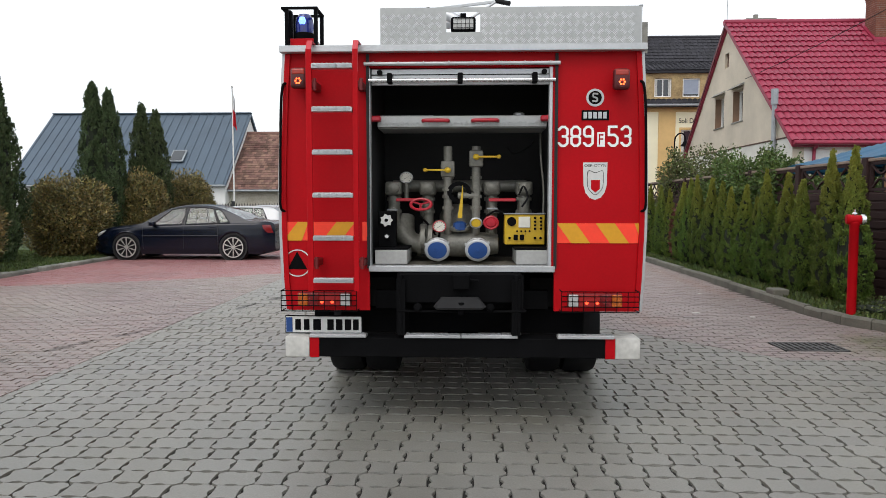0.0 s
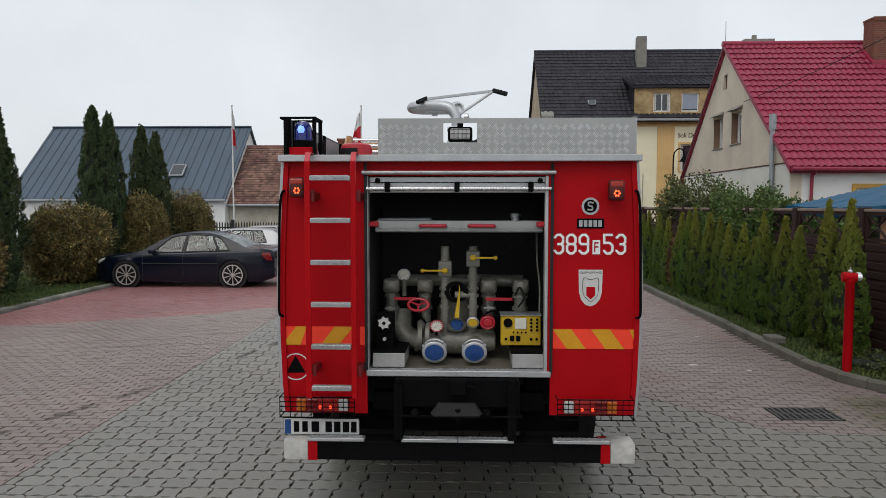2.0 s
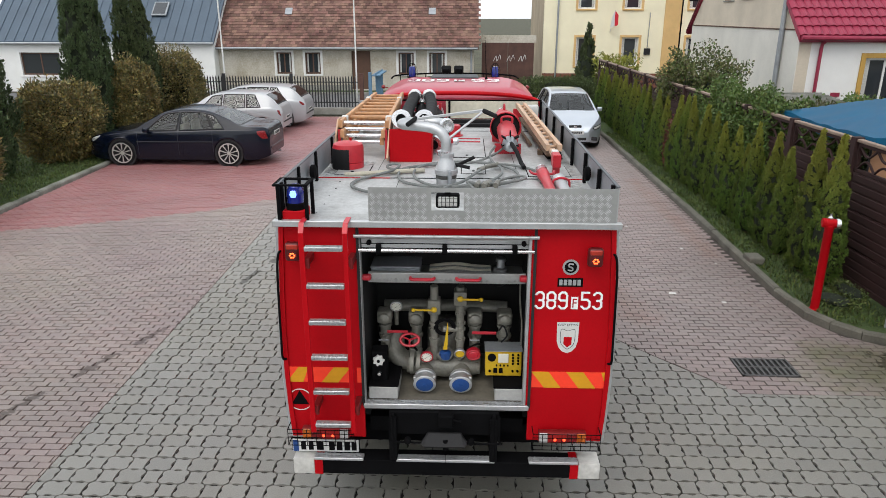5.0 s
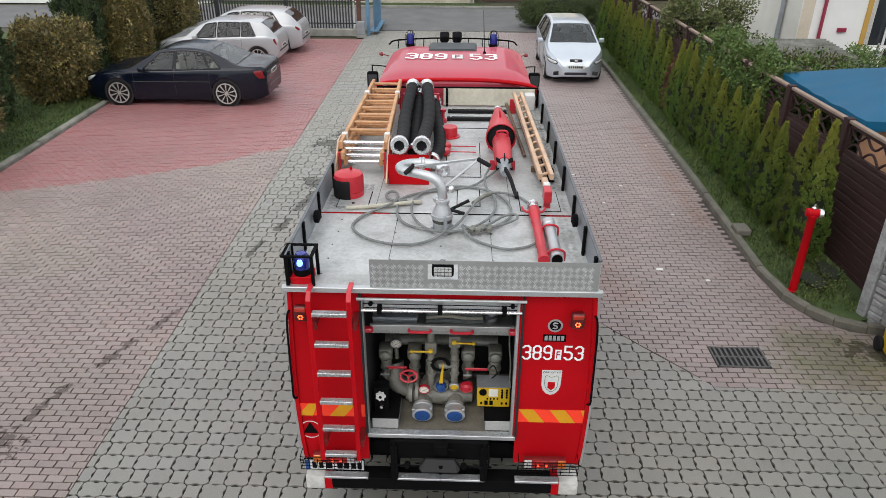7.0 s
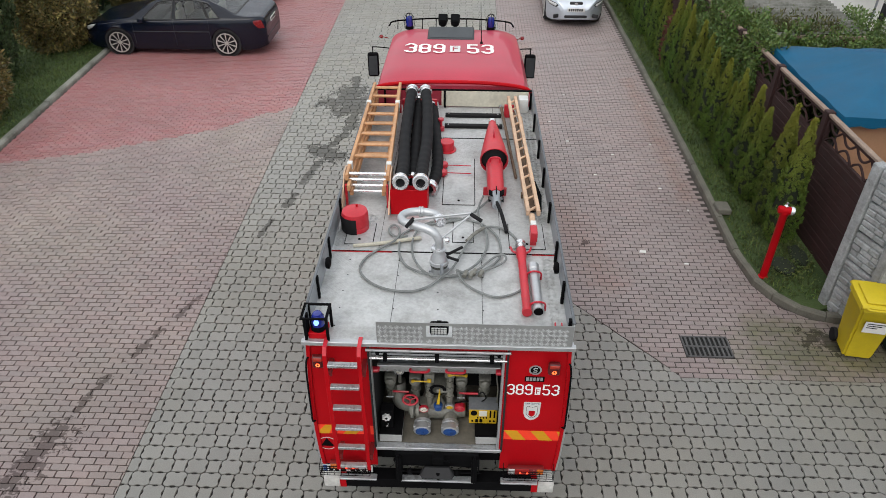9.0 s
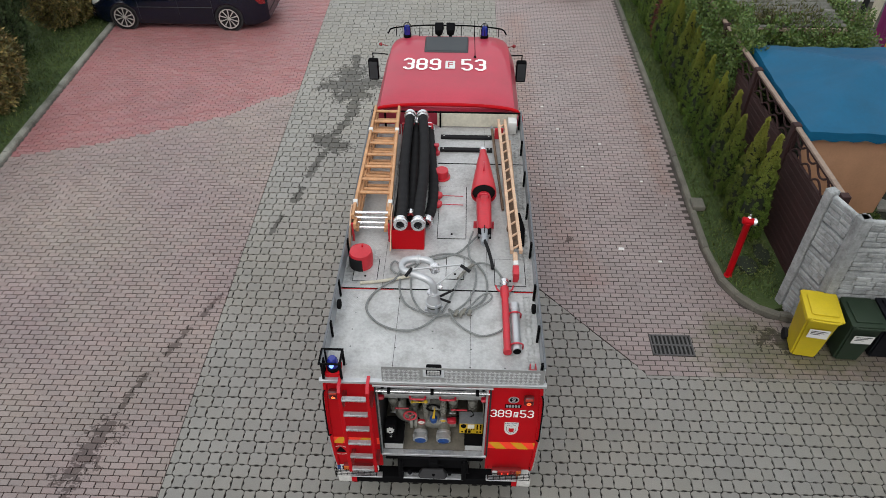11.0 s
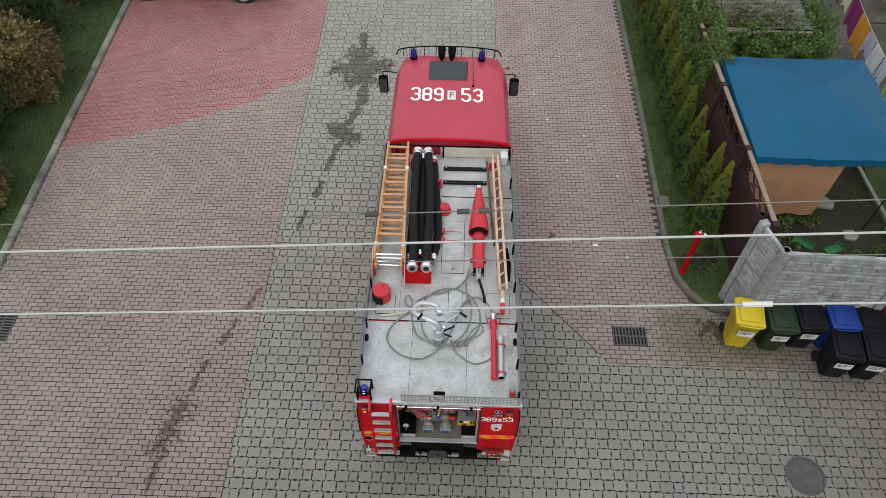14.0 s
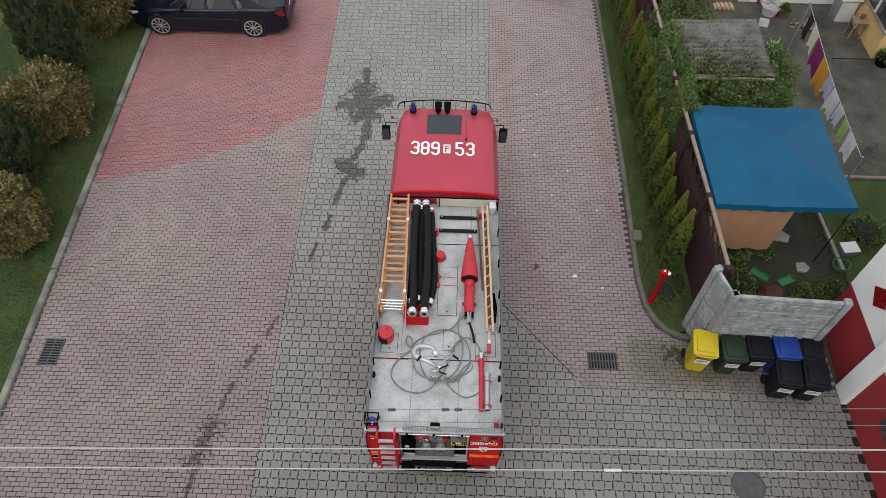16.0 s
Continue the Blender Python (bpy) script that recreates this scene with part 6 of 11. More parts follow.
for s, x in ((-1, -1.2), (1, 1.08)):
    part("marker_light", lathe(rod(B(), (x, 7.75, 2.82), (x + s * 0.12, 7.75, 2.85), 0.008, seg=6), [(0.03, -0.03), (0.035, 0), (0.02, 0.03)], (x + s * 0.13, 7.75, 2.85), (s, 0, 0), 10), M_REDLENS, cab)
    ma = tube(B(), [(x, 7.8, 2.62), (x + s * 0.28, 7.8, 2.64), (x + s * 0.3, 7.78, 2.6), (x + s * 0.3, 7.76, 2.2)], 0.011, 6, 4)
    mr = part("mirror", ma, M_BLACK, cab, "black mirror on a bent arm")
    part("mirror_housing", boxp(x + s * 0.3 - 0.1, x + s * 0.3 + 0.1, 7.72, 7.83, 2.1, 2.54, 0.035, 3), M_BLACK, mr, smooth=True)
    part("mirror_glass", boxp(x + s * 0.3 - 0.075, x + s * 0.3 + 0.08, 7.712, 7.719, 2.14, 2.5), M_GLASS, mr, "dark mirror glass")


def cab_top(x, y):
    t = (y - CY0) / (CY1 - CY0)
    half = 1.235 - 0.03 * t - 0.08 * max(0, (t - 0.78) / 0.22) ** 2
    top = 2.93 + 0.10 + 0.03 * math.sin(t * math.pi) - 0.14 * max(0, (t - 0.7) / 0.3) ** 2
    return 2.62 + (top - 2.62) * (1 - min(1, abs(x / half)) ** 7) ** 0.45 + 0.014 * max(0.0, 1 - abs(abs(x / half) - 0.62) / 0.13)


for d, x0 in (("3", -0.8), ("8", -0.57), ("9", -0.335), ("5", 0.22), ("3", 0.455)):
    part("roof_number", numeral(d, 0.2, 0.42, 0.052, lambda u, v, k: (x0 + u, 6.34 + v, cab_top(x0 + u, 6.34 + v) + 0.010 + k * 0.0008)), M_STENCIL, cab, "white stencilled numeral")
fp = B()
n = 6
g = [[fp.verts.new((-0.06 + 0.17 * i / n, 6.4 + 0.28 * j / n, cab_top(-0.06 + 0.17 * i / n, 6.4 + 0.28 * j / n) + 0.010)) for i in range(n + 1)] for j in range(n + 1)]
for j in range(n):
    for i in range(n):
        fp.faces.new((g[j][i], g[j][i + 1], g[j + 1][i + 1], g[j + 1][i]))
part("roof_plate", fp, M_WHITE, cab)
fw = words("roof_letter", "F", 0.19, M_CABRED, cab, Matrix.Identity(4), 0.001, 0.005, 0.085)
for v in fw.data.vertices:
    x, y = -0.015 + v.co.x, 6.445 + v.co.y
    v.co = (x, y, cab_top(x, y) + 0.0125 + v.co.z)

# ---- things lying on the truck's deck ----
DZ = 2.6435
M_BROWNWOOD = mat("weathered_brown_wood", (0.13, 0.085, 0.055), 0.8, var=0.35, scale=5, fine=30, bump=0.2)


def wooden_ladder():
    t = thing("ladder", (0, 0, 0), "varnished wooden extension ladder with chrome rollers lying on the truck deck", "ladder")
    for k, (z, y0, y1, wr, wf) in enumerate(((2.985, 2.4, 5.2, 0.242, 0.188), (2.9, 2.3, 5.15, 0.212, 0.165), (2.815, 2.35, 5.1, 0.19, 0.15))):
        for s in (-1, 1):
            bm = B()
            c0, c1 = Vector((-0.92 + s * wr, y0, z)), Vector((-0.955 + s * wf, y1, z))
            v = []
            for c in (c0, c1):
                v.append([bm.verts.new(c + Vector((a, 0, b))) for a, b in ((-0.021, -0.038), (0.021, -0.038), (0.021, 0.03), (0.015, 0.038), (-0.015, 0.038), (-0.021, 0.03))])
            for i in range(6):
                bm.faces.new((v[0][i], v[0][(i + 1) % 6], v[1][(i + 1) % 6], v[1][i]))
            bm.faces.new(v[0])
            bm.faces.new(v[1])
            part("rail", bm, M_WOOD, t)
        for i in range(8):
            y = 2.94 + 0.306 * i + (0.0, 0.19, 0.385)[k]
            if y > y1 - 0.03:
                continue
            f = (y - y0) / (y1 - y0)
            cx, w = -0.92 - 0.035 * f, wr + (wf - wr) * f
            part("rung", boxp(cx - w, cx + w, y - 0.026, y + 0.026, z - 0.014, z + 0.014, 0.008, 2), M_WOOD, t)
    for i in range(4):
        y, z = 2.5 - 0.028 * i, 2.985 - 0.062 * i
        part("roller", rod(B(), (-1.15, y, z), (-0.69, y, z), 0.021, seg=12), M_CHROME, t, "chrome roller", smooth=True)
    for s in (-1, 1):
        part("side_plate", prism(B(), [(2.62, 3.03), (2.44, 3.03), (2.06, 2.7), (2.12, 2.66), (2.44, 2.76), (2.62, 2.92)], "x", -0.92 + s * 0.272 - 0.008, -0.92 + s * 0.272 + 0.008), M_PALEWOOD, t)
        part("bracket", boxp(-0.92 + s * 0.24 - 0.012, -0.92 + s * 0.24 + 0.012, 2.3, 2.34, DZ, 2.94), M_PINKRED, t, "red steel bracket")
        part("bracket", boxp(-0.95 + s * 0.2 - 0.012, -0.95 + s * 0.2 + 0.012, 4.95, 4.99, DZ, 2.84), M_PINKRED, t, "red steel bracket")
        for y, c, w in ((4.5, -0.946, 0.203), (2.7, -0.926, 0.235)):
            part("clamp", boxp(c + s * w - 0.032, c + s * w + 0.032, y - 0.035, y + 0.035, 2.94, 3.032, 0.006), M_WHITE, t, "white clamp")


wooden_ladder()


def suction_hose(pts, r, group="suction hoses on the deck"):
    t = thing("suction_hose", (0, 0, 0), "thick black rubber suction hose with pale metal couplings", "hose", group)
    path = smooth_path(pts, 14)

    def rr(u):
        return r * (1.0 + 0.03 * math.sin(u * 260))
    part("hose_body", tube(B(), path, rr, 14, raw=True), M_RUBBER, t, smooth=True)
    for a, b in ((path[0], path[2]), (path[-1], path[-3])):
        d = (a - b).normalized()
        c = part("coupling", lathe(B(), [(r * 0.8, -0.07), (r * 1.08, -0.07), (r * 1.08, -0.03), (r * 1.32, -0.025), (r * 1.32, 0.02), (r * 1.18, 0.03), (r * 1.18, 0.05), (r * 0.72, 0.05), (r * 0.72, -0.02), (0.002, -0.021)], a, d, 24), M_CHROME, t, "pale metal coupling", smooth=True)
        part("coupling_bore", lathe(B(), [(r * 0.7, -0.018), (0.002, -0.017)], a, d, 18), M_BLACK, c)


suction_hose([(-0.51, 2.2, 3.065), (-0.515, 2.7, 3.0), (-0.565, 3.5, 2.95), (-0.58, 4.4, 2.96), (-0.57, 4.96, 2.99)], 0.074)
suction_hose([(-0.28, 2.2, 3.065), (-0.285, 2.7, 3.0), (-0.275, 3.4, 2.95), (-0.31, 4.3, 2.96), (-0.375, 4.96, 2.99)], 0.074)
suction_hose([(-0.41, 2.6, 2.85), (-0.42, 3.1, 2.8), (-0.44, 3.8, 2.79), (-0.46, 4.6, 2.82), (-0.47, 4.94, 2.86)], 0.074)
suction_hose([(-0.2, 2.62, 2.74), (-0.14, 3.0, 2.72), (-0.14, 3.5, 2.72), (-0.2, 4.2, 2.73), (-0.27, 4.93, 2.78)], 0.074)
suction_hose([(-0.6, 2.62, 2.72), (-0.6, 3.4, 2.715), (-0.61, 4.2, 2.715), (-0.62, 5.0, 2.72)], 0.06)
hr = thing("hose_rack", (-0.42, 2.3, DZ), "red painted steel box that carries the suction hoses", "rack")
part("front_plate", boxp(-0.21, 0.21, -0.14, -0.13, 0.0, 0.33, 0.003), M_RED, hr)
for s in (-1, 1):
    part("side_plate", boxp(s * 0.21 - 0.004, s * 0.21 + 0.004, -0.128, 0.2, 0.0, 0.28), M_RED, hr)
part("hose_saddle", boxp(-0.2, 0.2, -0.12, 0.2, 0.17, 0.19), M_RED, hr)
rk = thing("hose_rack", (-0.42, 4.85, DZ), "red painted steel frame under the front of the hoses", "rack")
part("frame", box(box(boxp(-0.28, 0.22, -0.02, 0.02, 0.25, 0.27), -0.28, -0.25, -0.02, 0.02, 0, 0.25), 0.19, 0.22, -0.02, 0.02, 0, 0.25), M_PINKRED, rk)

cn = thing("canister", (-1.0, 1.86, DZ), "round red canister with a black side cover on the deck", "canister")
part("body", lathe(B(), [(0.13, 0), (0.148, 0.01), (0.15, 0.06), (0.143, 0.066), (0.15, 0.072), (0.15, 0.2), (0.14, 0.235), (0.1, 0.252), (0.03, 0.26), (0.001, 0.261)], seg=32), M_PINKRED, cn, smooth=True)
cv = B()
prev = None
for k in range(11):
    a = radians(172 + k * 11)
    cur = [cv.verts.new((r * math.cos(a), r * math.sin(a), z)) for r, z in ((0.152, 0.0), (0.158, 0.01), (0.158, 0.19), (0.152, 0.2))]
    if prev:
        for i in range(3):
            cv.faces.new((prev[i], cur[i], cur[i + 1], prev[i + 1]))
    prev = cur
part("black_cover", cv, M_RUBBER, cn, "black side cover", smooth=True)
part("lid_knob", rod(B(), (0.02, 0.05, 0.255), (0.02, 0.05, 0.285), 0.012, seg=8), M_RED, cn)

mo = thing("water_cannon", (-0.03, 1.08, DZ), "silver water cannon with a curved pipe and black grips", "water cannon")
part("base_flange", lathe(B(), [(0.115, 0), (0.115, 0.018), (0.088, 0.022), (0.086, 0.12), (0.1, 0.125), (0.1, 0.16), (0.09, 0.165), (0.085, 0.19), (0.06, 0.24), (0.056, 0.27), (0.066, 0.272), (0.066, 0.3), (0.05, 0.305)], seg=28), M_ALU, mo, smooth=True)
part("swivel_band", lathe(B(), [(0.087, 0.085), (0.09, 0.09), (0.09, 0.11), (0.087, 0.115)], seg=28), M_GRIME, mo, smooth=True)
for k in range(6):
    a = k * math.pi / 3 + 0.3
    part("flange_bolt", rod(B(), (0.1 * math.cos(a), 0.1 * math.sin(a), 0.015), (0.1 * math.cos(a), 0.1 * math.sin(a), 0.035), 0.01, seg=6), M_ZINC, mo)
    if k % 3 == 0:
        part("clamp_lug", boxp(-0.014, 0.014, 0.085, 0.125, 0.03, 0.17, 0.004), M_ZINC, mo).matrix_basis = Matrix.Rotation(a, 4, "Z")
part("curved_pipe", tube(B(), [(0, 0, 0.28), (0, 0.0, 0.37), (-0.012, 0.005, 0.42), (-0.06, 0.02, 0.48), (-0.15, 0.055, 0.505), (-0.28, 0.11, 0.51), (-0.365, 0.155, 0.51), (-0.395, 0.235, 0.51), (-0.355, 0.315, 0.51), (-0.265, 0.35, 0.51), (-0.13, 0.345, 0.51), (-0.05, 0.31, 0.505), (-0.01, 0.24, 0.5)], lambda u: 0.044 - 0.002 * u, 16, 6), M_ALU, mo, smooth=True)
part("pipe_collar", lathe(B(), [(0.046, -0.025), (0.056, -0.023), (0.056, -0.006), (0.05, 0.0), (0.056, 0.006), (0.056, 0.023), (0.046, 0.025)], (-0.2, 0.35, 0.51), (1, 0, 0), 20), M_ALU, mo, smooth=True)
part("outlet_coupling", lathe(B(), [(0.035, -0.03), (0.062, -0.03), (0.062, 0.0), (0.055, 0.01), (0.055, 0.05), (0.04, 0.05), (0.038, 0.0), (0.001, -0.005)], (0.0, 0.21, 0.5), (0.25, -1, 0.0), 22), M_CHROME, mo, smooth=True)
part("pipe_collar", lathe(B(), [(0.05, -0.02), (0.06, -0.018), (0.06, 0.018), (0.05, 0.02)], (-0.02, 0.0, 0.3), (0, 0, 1), 18), M_CHROME, mo, smooth=True)
part("handle_bar", boxp(-0.27, 0.33, -0.008, 0.008, -0.012, 0.012, 0.003), M_ALU, mo).matrix_basis = pose(0.0, 0.12, 0.60, 0, -7, 3)
part("handle_bar", rod(B(), (0.02, 0.0, 0.42), (0.32, 0.12, 0.64), 0.011, seg=8), M_ALU, mo)
part("grip", rod(B(), (-0.26, 0.12, 0.575), (-0.33, 0.03, 0.53), 0.02, seg=12), M_RUBBER, mo, "black rubber grip", smooth=True)
part("grip", rod(B(), (0.31, 0.12, 0.64), (0.42, 0.06, 0.60), 0.02, seg=12), M_RUBBER, mo, "black rubber grip", smooth=True)
part("grip", rod(B(), (0.07, 0.0, 0.2), (0.2, -0.04, 0.18), 0.015, seg=10), M_RUBBER, mo, "black rubber grip", smooth=True)
part("grip", rod(B(), (0.05, 0.06, 0.16), (0.24, 0.12, 0.24), 0.015, seg=10), M_RUBBER, mo, "black rubber grip", smooth=True)
part("lock_knob", lathe(B(), [(0.03, 0), (0.034, 0.03), (0.02, 0.045), (0.001, 0.047)], (0.06, 0.0, 0.40), (1, 0, 0), 12), M_CHROME, mo, smooth=True)


coil = thing("hose_line", (0, 0, 0), "thin grey hose line lying in loose loops on the deck", "hose")
pts = [(0.55, 2.42, 2.76), (0.43, 2.3, 2.7), (0.25, 2.1, 2.665), (0.04, 2.0, 2.662), (-0.25, 1.91, 2.662), (-0.44, 1.76, 2.664), (-0.48, 1.6, 2.664)]
pts += [(-0.47, 1.38, 2.664), (-0.39, 1.17, 2.664), (-0.24, 1.05, 2.664), (0.0, 0.98, 2.668), (0.24, 1.0, 2.668), (0.43, 1.1, 2.668), (0.58, 1.27, 2.668)]
pts += [(0.62, 1.5, 2.668), (0.57, 1.75, 2.668), (0.42, 1.95, 2.67), (0.18, 2.06, 2.67), (-0.07, 2.02, 2.67), (-0.27, 1.86, 2.672), (-0.34, 1.58, 2.675)]
pts += [(-0.3, 1.25, 2.678), (-0.15, 1.0, 2.68), (0.05, 0.96, 2.682), (0.22, 1.03, 2.685), (0.37, 1.2, 2.685), (0.46, 1.45, 2.68), (0.47, 1.74, 2.68), (0.4, 1.96, 2.69), (0.38, 2.2, 2.72), (0.44, 2.42, 2.76)]
part("hose", tube(B(), pts, 0.0125, 8, 6), M_ROPE, coil, smooth=True)
coil2 = thing("hose_line", (0, 0, 0), "thin grey hose line in wide loops with metal couplings", "hose")
pts = [(0.86, 1.44, 2.7), (0.8, 1.66, 2.668), (0.71, 1.83, 2.664), (0.57, 1.9, 2.672), (0.43, 1.84, 2.69), (0.3, 1.66, 2.69), (0.2, 1.36, 2.69), (0.11, 1.1, 2.69), (0.0, 0.94, 2.69)]
pts += [(-0.12, 0.82, 2.664), (-0.29, 0.73, 2.662), (-0.53, 0.75, 2.662), (-0.73, 0.87, 2.662), (-0.85, 1.06, 2.662), (-0.82, 1.26, 2.662), (-0.69, 1.44, 2.664), (-0.54, 1.56, 2.685)]
pts += [(-0.49, 1.7, 2.7), (-0.52, 1.84, 2.685), (-0.58, 1.89, 2.675), (-0.62, 1.82, 2.67), (-0.59, 1.72, 2.67), (-0.5, 1.66, 2.67), (-0.4, 1.69, 2.672)]
part("hose", tube(B(), pts, 0.0125, 8, 6), M_ROPE, coil2, smooth=True)
for x, y, dx, dy in ((0.34, 1.73, 0.03, 0.045), (0.28, 1.63, 0.025, 0.045), (0.41, 1.81, 0.035, 0.035)):
    part("coupling", rod(B(), (x - dx, y - dy, 2.69), (x + dx, y + dy, 2.69), 0.021, seg=10), M_PUMP, coil2, smooth=True)
coil3 = thing("hose_line", (0, 0, 0), "thin grey hose line with two metal couplings near the board", "hose")
pts = [(0.86, 0.9, 2.69), (0.77, 0.76, 2.664), (0.57, 0.67, 2.662), (0.4, 0.73, 2.662), (0.24, 0.87, 2.664), (0.15, 1.04, 2.7), (0.22, 1.0, 2.7), (0.3, 0.99, 2.7), (0.43, 1.06, 2.69), (0.6, 1.17, 2.69), (0.67, 1.28, 2.688), (0.63, 1.35, 2.688), (0.52, 1.27, 2.69), (0.4, 1.1, 2.695), (0.3, 1.02, 2.7)]
part("hose", tube(B(), pts, 0.012, 8, 6), M_ROPE, coil3, smooth=True)
for x, y in ((0.24, 0.985), (0.3, 0.98), (0.33, 1.02), (0.4, 1.0)):
    part("coupling", rod(B(), (x - 0.012, y - 0.035, 2.69), (x + 0.012, y + 0.035, 2.7), 0.024, seg=10), M_PUMP, coil3, smooth=True)
cv2 = thing("canvas_hose", (0, 0, 0), "flat pale canvas hose end on the deck", "hose")
part("hose", tube(B(), [(-0.98, 1.5, 2.653), (-0.8, 1.52, 2.662), (-0.6, 1.56, 2.668), (-0.4, 1.62, 2.668), (-0.25, 1.66, 2.666)], 0.021, 8, 5), M_CANVAS, cv2, smooth=True)

fc = thing("filler_cap", (-0.03, 3.8, DZ), "round red tank filler cap on a flange", "cap")
part("cap", lathe(B(), [(0.1, 0), (0.13, 0.0), (0.13, 0.012), (0.1, 0.015), (0.1, 0.12), (0.094, 0.13), (0.001, 0.134)], seg=28), M_PINKRED, fc, smooth=True)
for i, y in enumerate((3.08, 3.28)):
    vk = thing("valve_key", (-0.06, y, DZ), "small red valve knob with a thin red rod", "valve", "red valve knobs")
    part("knob", lathe(B(), [(0.03, 0.0), (0.03, 0.03), (0.06, 0.035), (0.06, 0.075), (0.05, 0.085), (0.001, 0.087)], seg=20), M_PINKRED, vk, smooth=True)
    part("rod", rod(B(), (0.05, 0.0, 0.05), (0.36, -0.01, 0.05), 0.007, seg=6), M_VALVERED, vk)
vs = thing("valve_post", (-0.13, 4.4, DZ), "small red valve post beside the hoses", "valve")
part("post", lathe(B(), [(0.05, 0), (0.05, 0.05), (0.02, 0.06), (0.02, 0.14), (0.04, 0.15), (0.04, 0.18), (0.001, 0.182)], seg=14), M_VALVERED, vs, smooth=True)
for y in (4.5, 4.86):
    bs = thing("rubber_strip", (0.33, y, DZ), "dark grey rubber bearing strip bolted to the deck", "strip", "bearing strips")
    part("strip", boxp(-0.41, 0.41, -0.04, 0.04, 0.0, 0.045, 0.006), M_RUBBER, bs)
    for x in (-0.36, 0.36):
        part("bolt", lathe(B(), [(0.012, 0), (0.012, 0.006), (0.001, 0.007)], (x, 0, 0.045), seg=6), M_CHROME, bs)

tp = thing("foam_generator", (0.585, 3.14, 2.84), "red cone-shaped foam generator strapped to the deck", "foam generator")
part("cone", lathe(B(), [(0.05, 1.02), (0.05, 0.96), (0.065, 0.9), (0.09, 0.75), (0.165, 0.18), (0.178, 0.06), (0.178, 0.0), (0.168, 0.0), (0.16, 0.06)], (0, 0, 0), (0, 1, 0.04), 28), M_PINKRED, tp, smooth=True)
# black disc standing in for the shade inside the open cone mouth
part("black_ring", lathe(B(), [(0.1, 0.07), (0.162, 0.065), (0.162, 0.05), (0.1, 0.02)], (0, 0, 0), (0, 1, 0.04), 28), M_RUBBER, tp, "dark fill for the shade in the cone mouth", smooth=True)
part("tip_coupling", lathe(B(), [(0.03, 1.0), (0.055, 1.0), (0.055, 1.06), (0.03, 1.07), (0.001, 1.071)], (0, 0, 0), (0, 1, 0.04), 16), M_CHROME, tp, smooth=True)
part("barrel", lathe(B(), [(0.09, -0.04), (0.105, -0.1), (0.1, -0.62), (0.085, -0.78), (0.06, -0.79)], (0, 0, 0), (0, 1, 0.04), 24), M_PINKRED, tp, smooth=True)
part("barrel_nozzle", lathe(B(), [(0.075, -0.78), (0.078, -0.86), (0.05, -0.92), (0.05, -1.0), (0.03, -1.01), (0.001, -1.0)], (0, 0, 0), (0, 1, 0.04), 20), M_ZINC, tp, smooth=True)
for k in range(6):
    a = k * math.pi / 3
    part("fin", boxp(-0.005, 0.005, -0.9, -0.79, 0.05, 0.1), M_BLACK, tp).matrix_basis = Matrix.Rotation(a, 4, "Y")
part("carry_handle", tube(B(), [(0, 0.35, 0.14), (0, 0.36, 0.21), (0, 0.5, 0.2), (0, 0.52, 0.12)], 0.012, 8, 4), M_VALVERED, tp, smooth=True)
part("carry_handle", tube(B(), [(-0.06, -0.2, 0.09), (-0.05, -0.2, 0.15), (0.05, -0.2, 0.15), (0.06, -0.2, 0.09)], 0.012, 8, 4), M_VALVERED, tp, smooth=True)
for y in (-0.5, 0.25):
    part("cradle", boxp(-0.14, 0.14, y - 0.015, y + 0.015, -0.197, -0.09, 0.003), M_VALVERED, tp, "red cradle")
part("hose_tail", tube(B(), [(0.0, -0.98, 0.0), (0.05, -1.1, -0.06), (0.09, -1.2, -0.15), (0.11, -1.34, -0.17)], 0.022, 8, 5), M_RUBBER, tp, smooth=True)

hl = thing("hook_ladder", (0, 0, 0), "narrow pale wooden hook ladder lying along the deck", "ladder")
for s in (-1, 1):
    bm = B()
    vv = []
    for c in (Vector((0.992 + s * 0.058, 1.95, 2.83)), Vector((0.893 + s * 0.05, 5.05, 2.87))):
        vv.append([bm.verts.new(c + Vector((a, 0, b))) for a, b in ((-0.02, -0.03), (0.02, -0.03), (0.02, 0.03), (-0.02, 0.03))])
    for i in range(4):
        bm.faces.new((vv[0][i], vv[0][(i + 1) % 4], vv[1][(i + 1) % 4], vv[1][i]))
    bm.faces.new(vv[0])
    bm.faces.new(vv[1])
    part("rail", bm, M_PALEWOOD, hl)
for i in range(13):
    f = (i + 0.4) / 13
    cx, cy, cz, w = 0.992 - 0.1 * f, 1.95 + 3.1 * f, 2.83 + 0.04 * f, 0.056 - 0.008 * f
    part("rung", rod(B(), (cx - w, cy - 0.05, cz), (cx + w, cy + 0.05, cz), 0.015, seg=8), M_PALEWOOD, hl)
part("hook_head", boxp(0.945, 1.005, 1.78, 1.96, 2.78, 2.83, 0.008), M_PALEWOOD, hl)
part("end_block", boxp(0.945, 1.005, 1.7, 1.779, 2.785, 2.85, 0.006), M_WHITE, hl, "white end block")
part("rest", boxp(0.935, 1.01, 1.54, 1.7, 2.72, 2.84, 0.006), M_PINKRED, hl, "red steel rest")
part("rest", boxp(0.94, 1.005, 1.58, 1.62, DZ, 2.72, 0.004), M_PINKRED, hl, "red steel rest")
part("front_rest", boxp(0.78, 0.92, 4.85, 4.88, DZ, 2.84, 0.004), M_PINKRED, hl, "red steel rest")
br = thing("wooden_pole", (0, 0, 0), "weathered brown wooden pole lying beside the hook ladder", "pole")
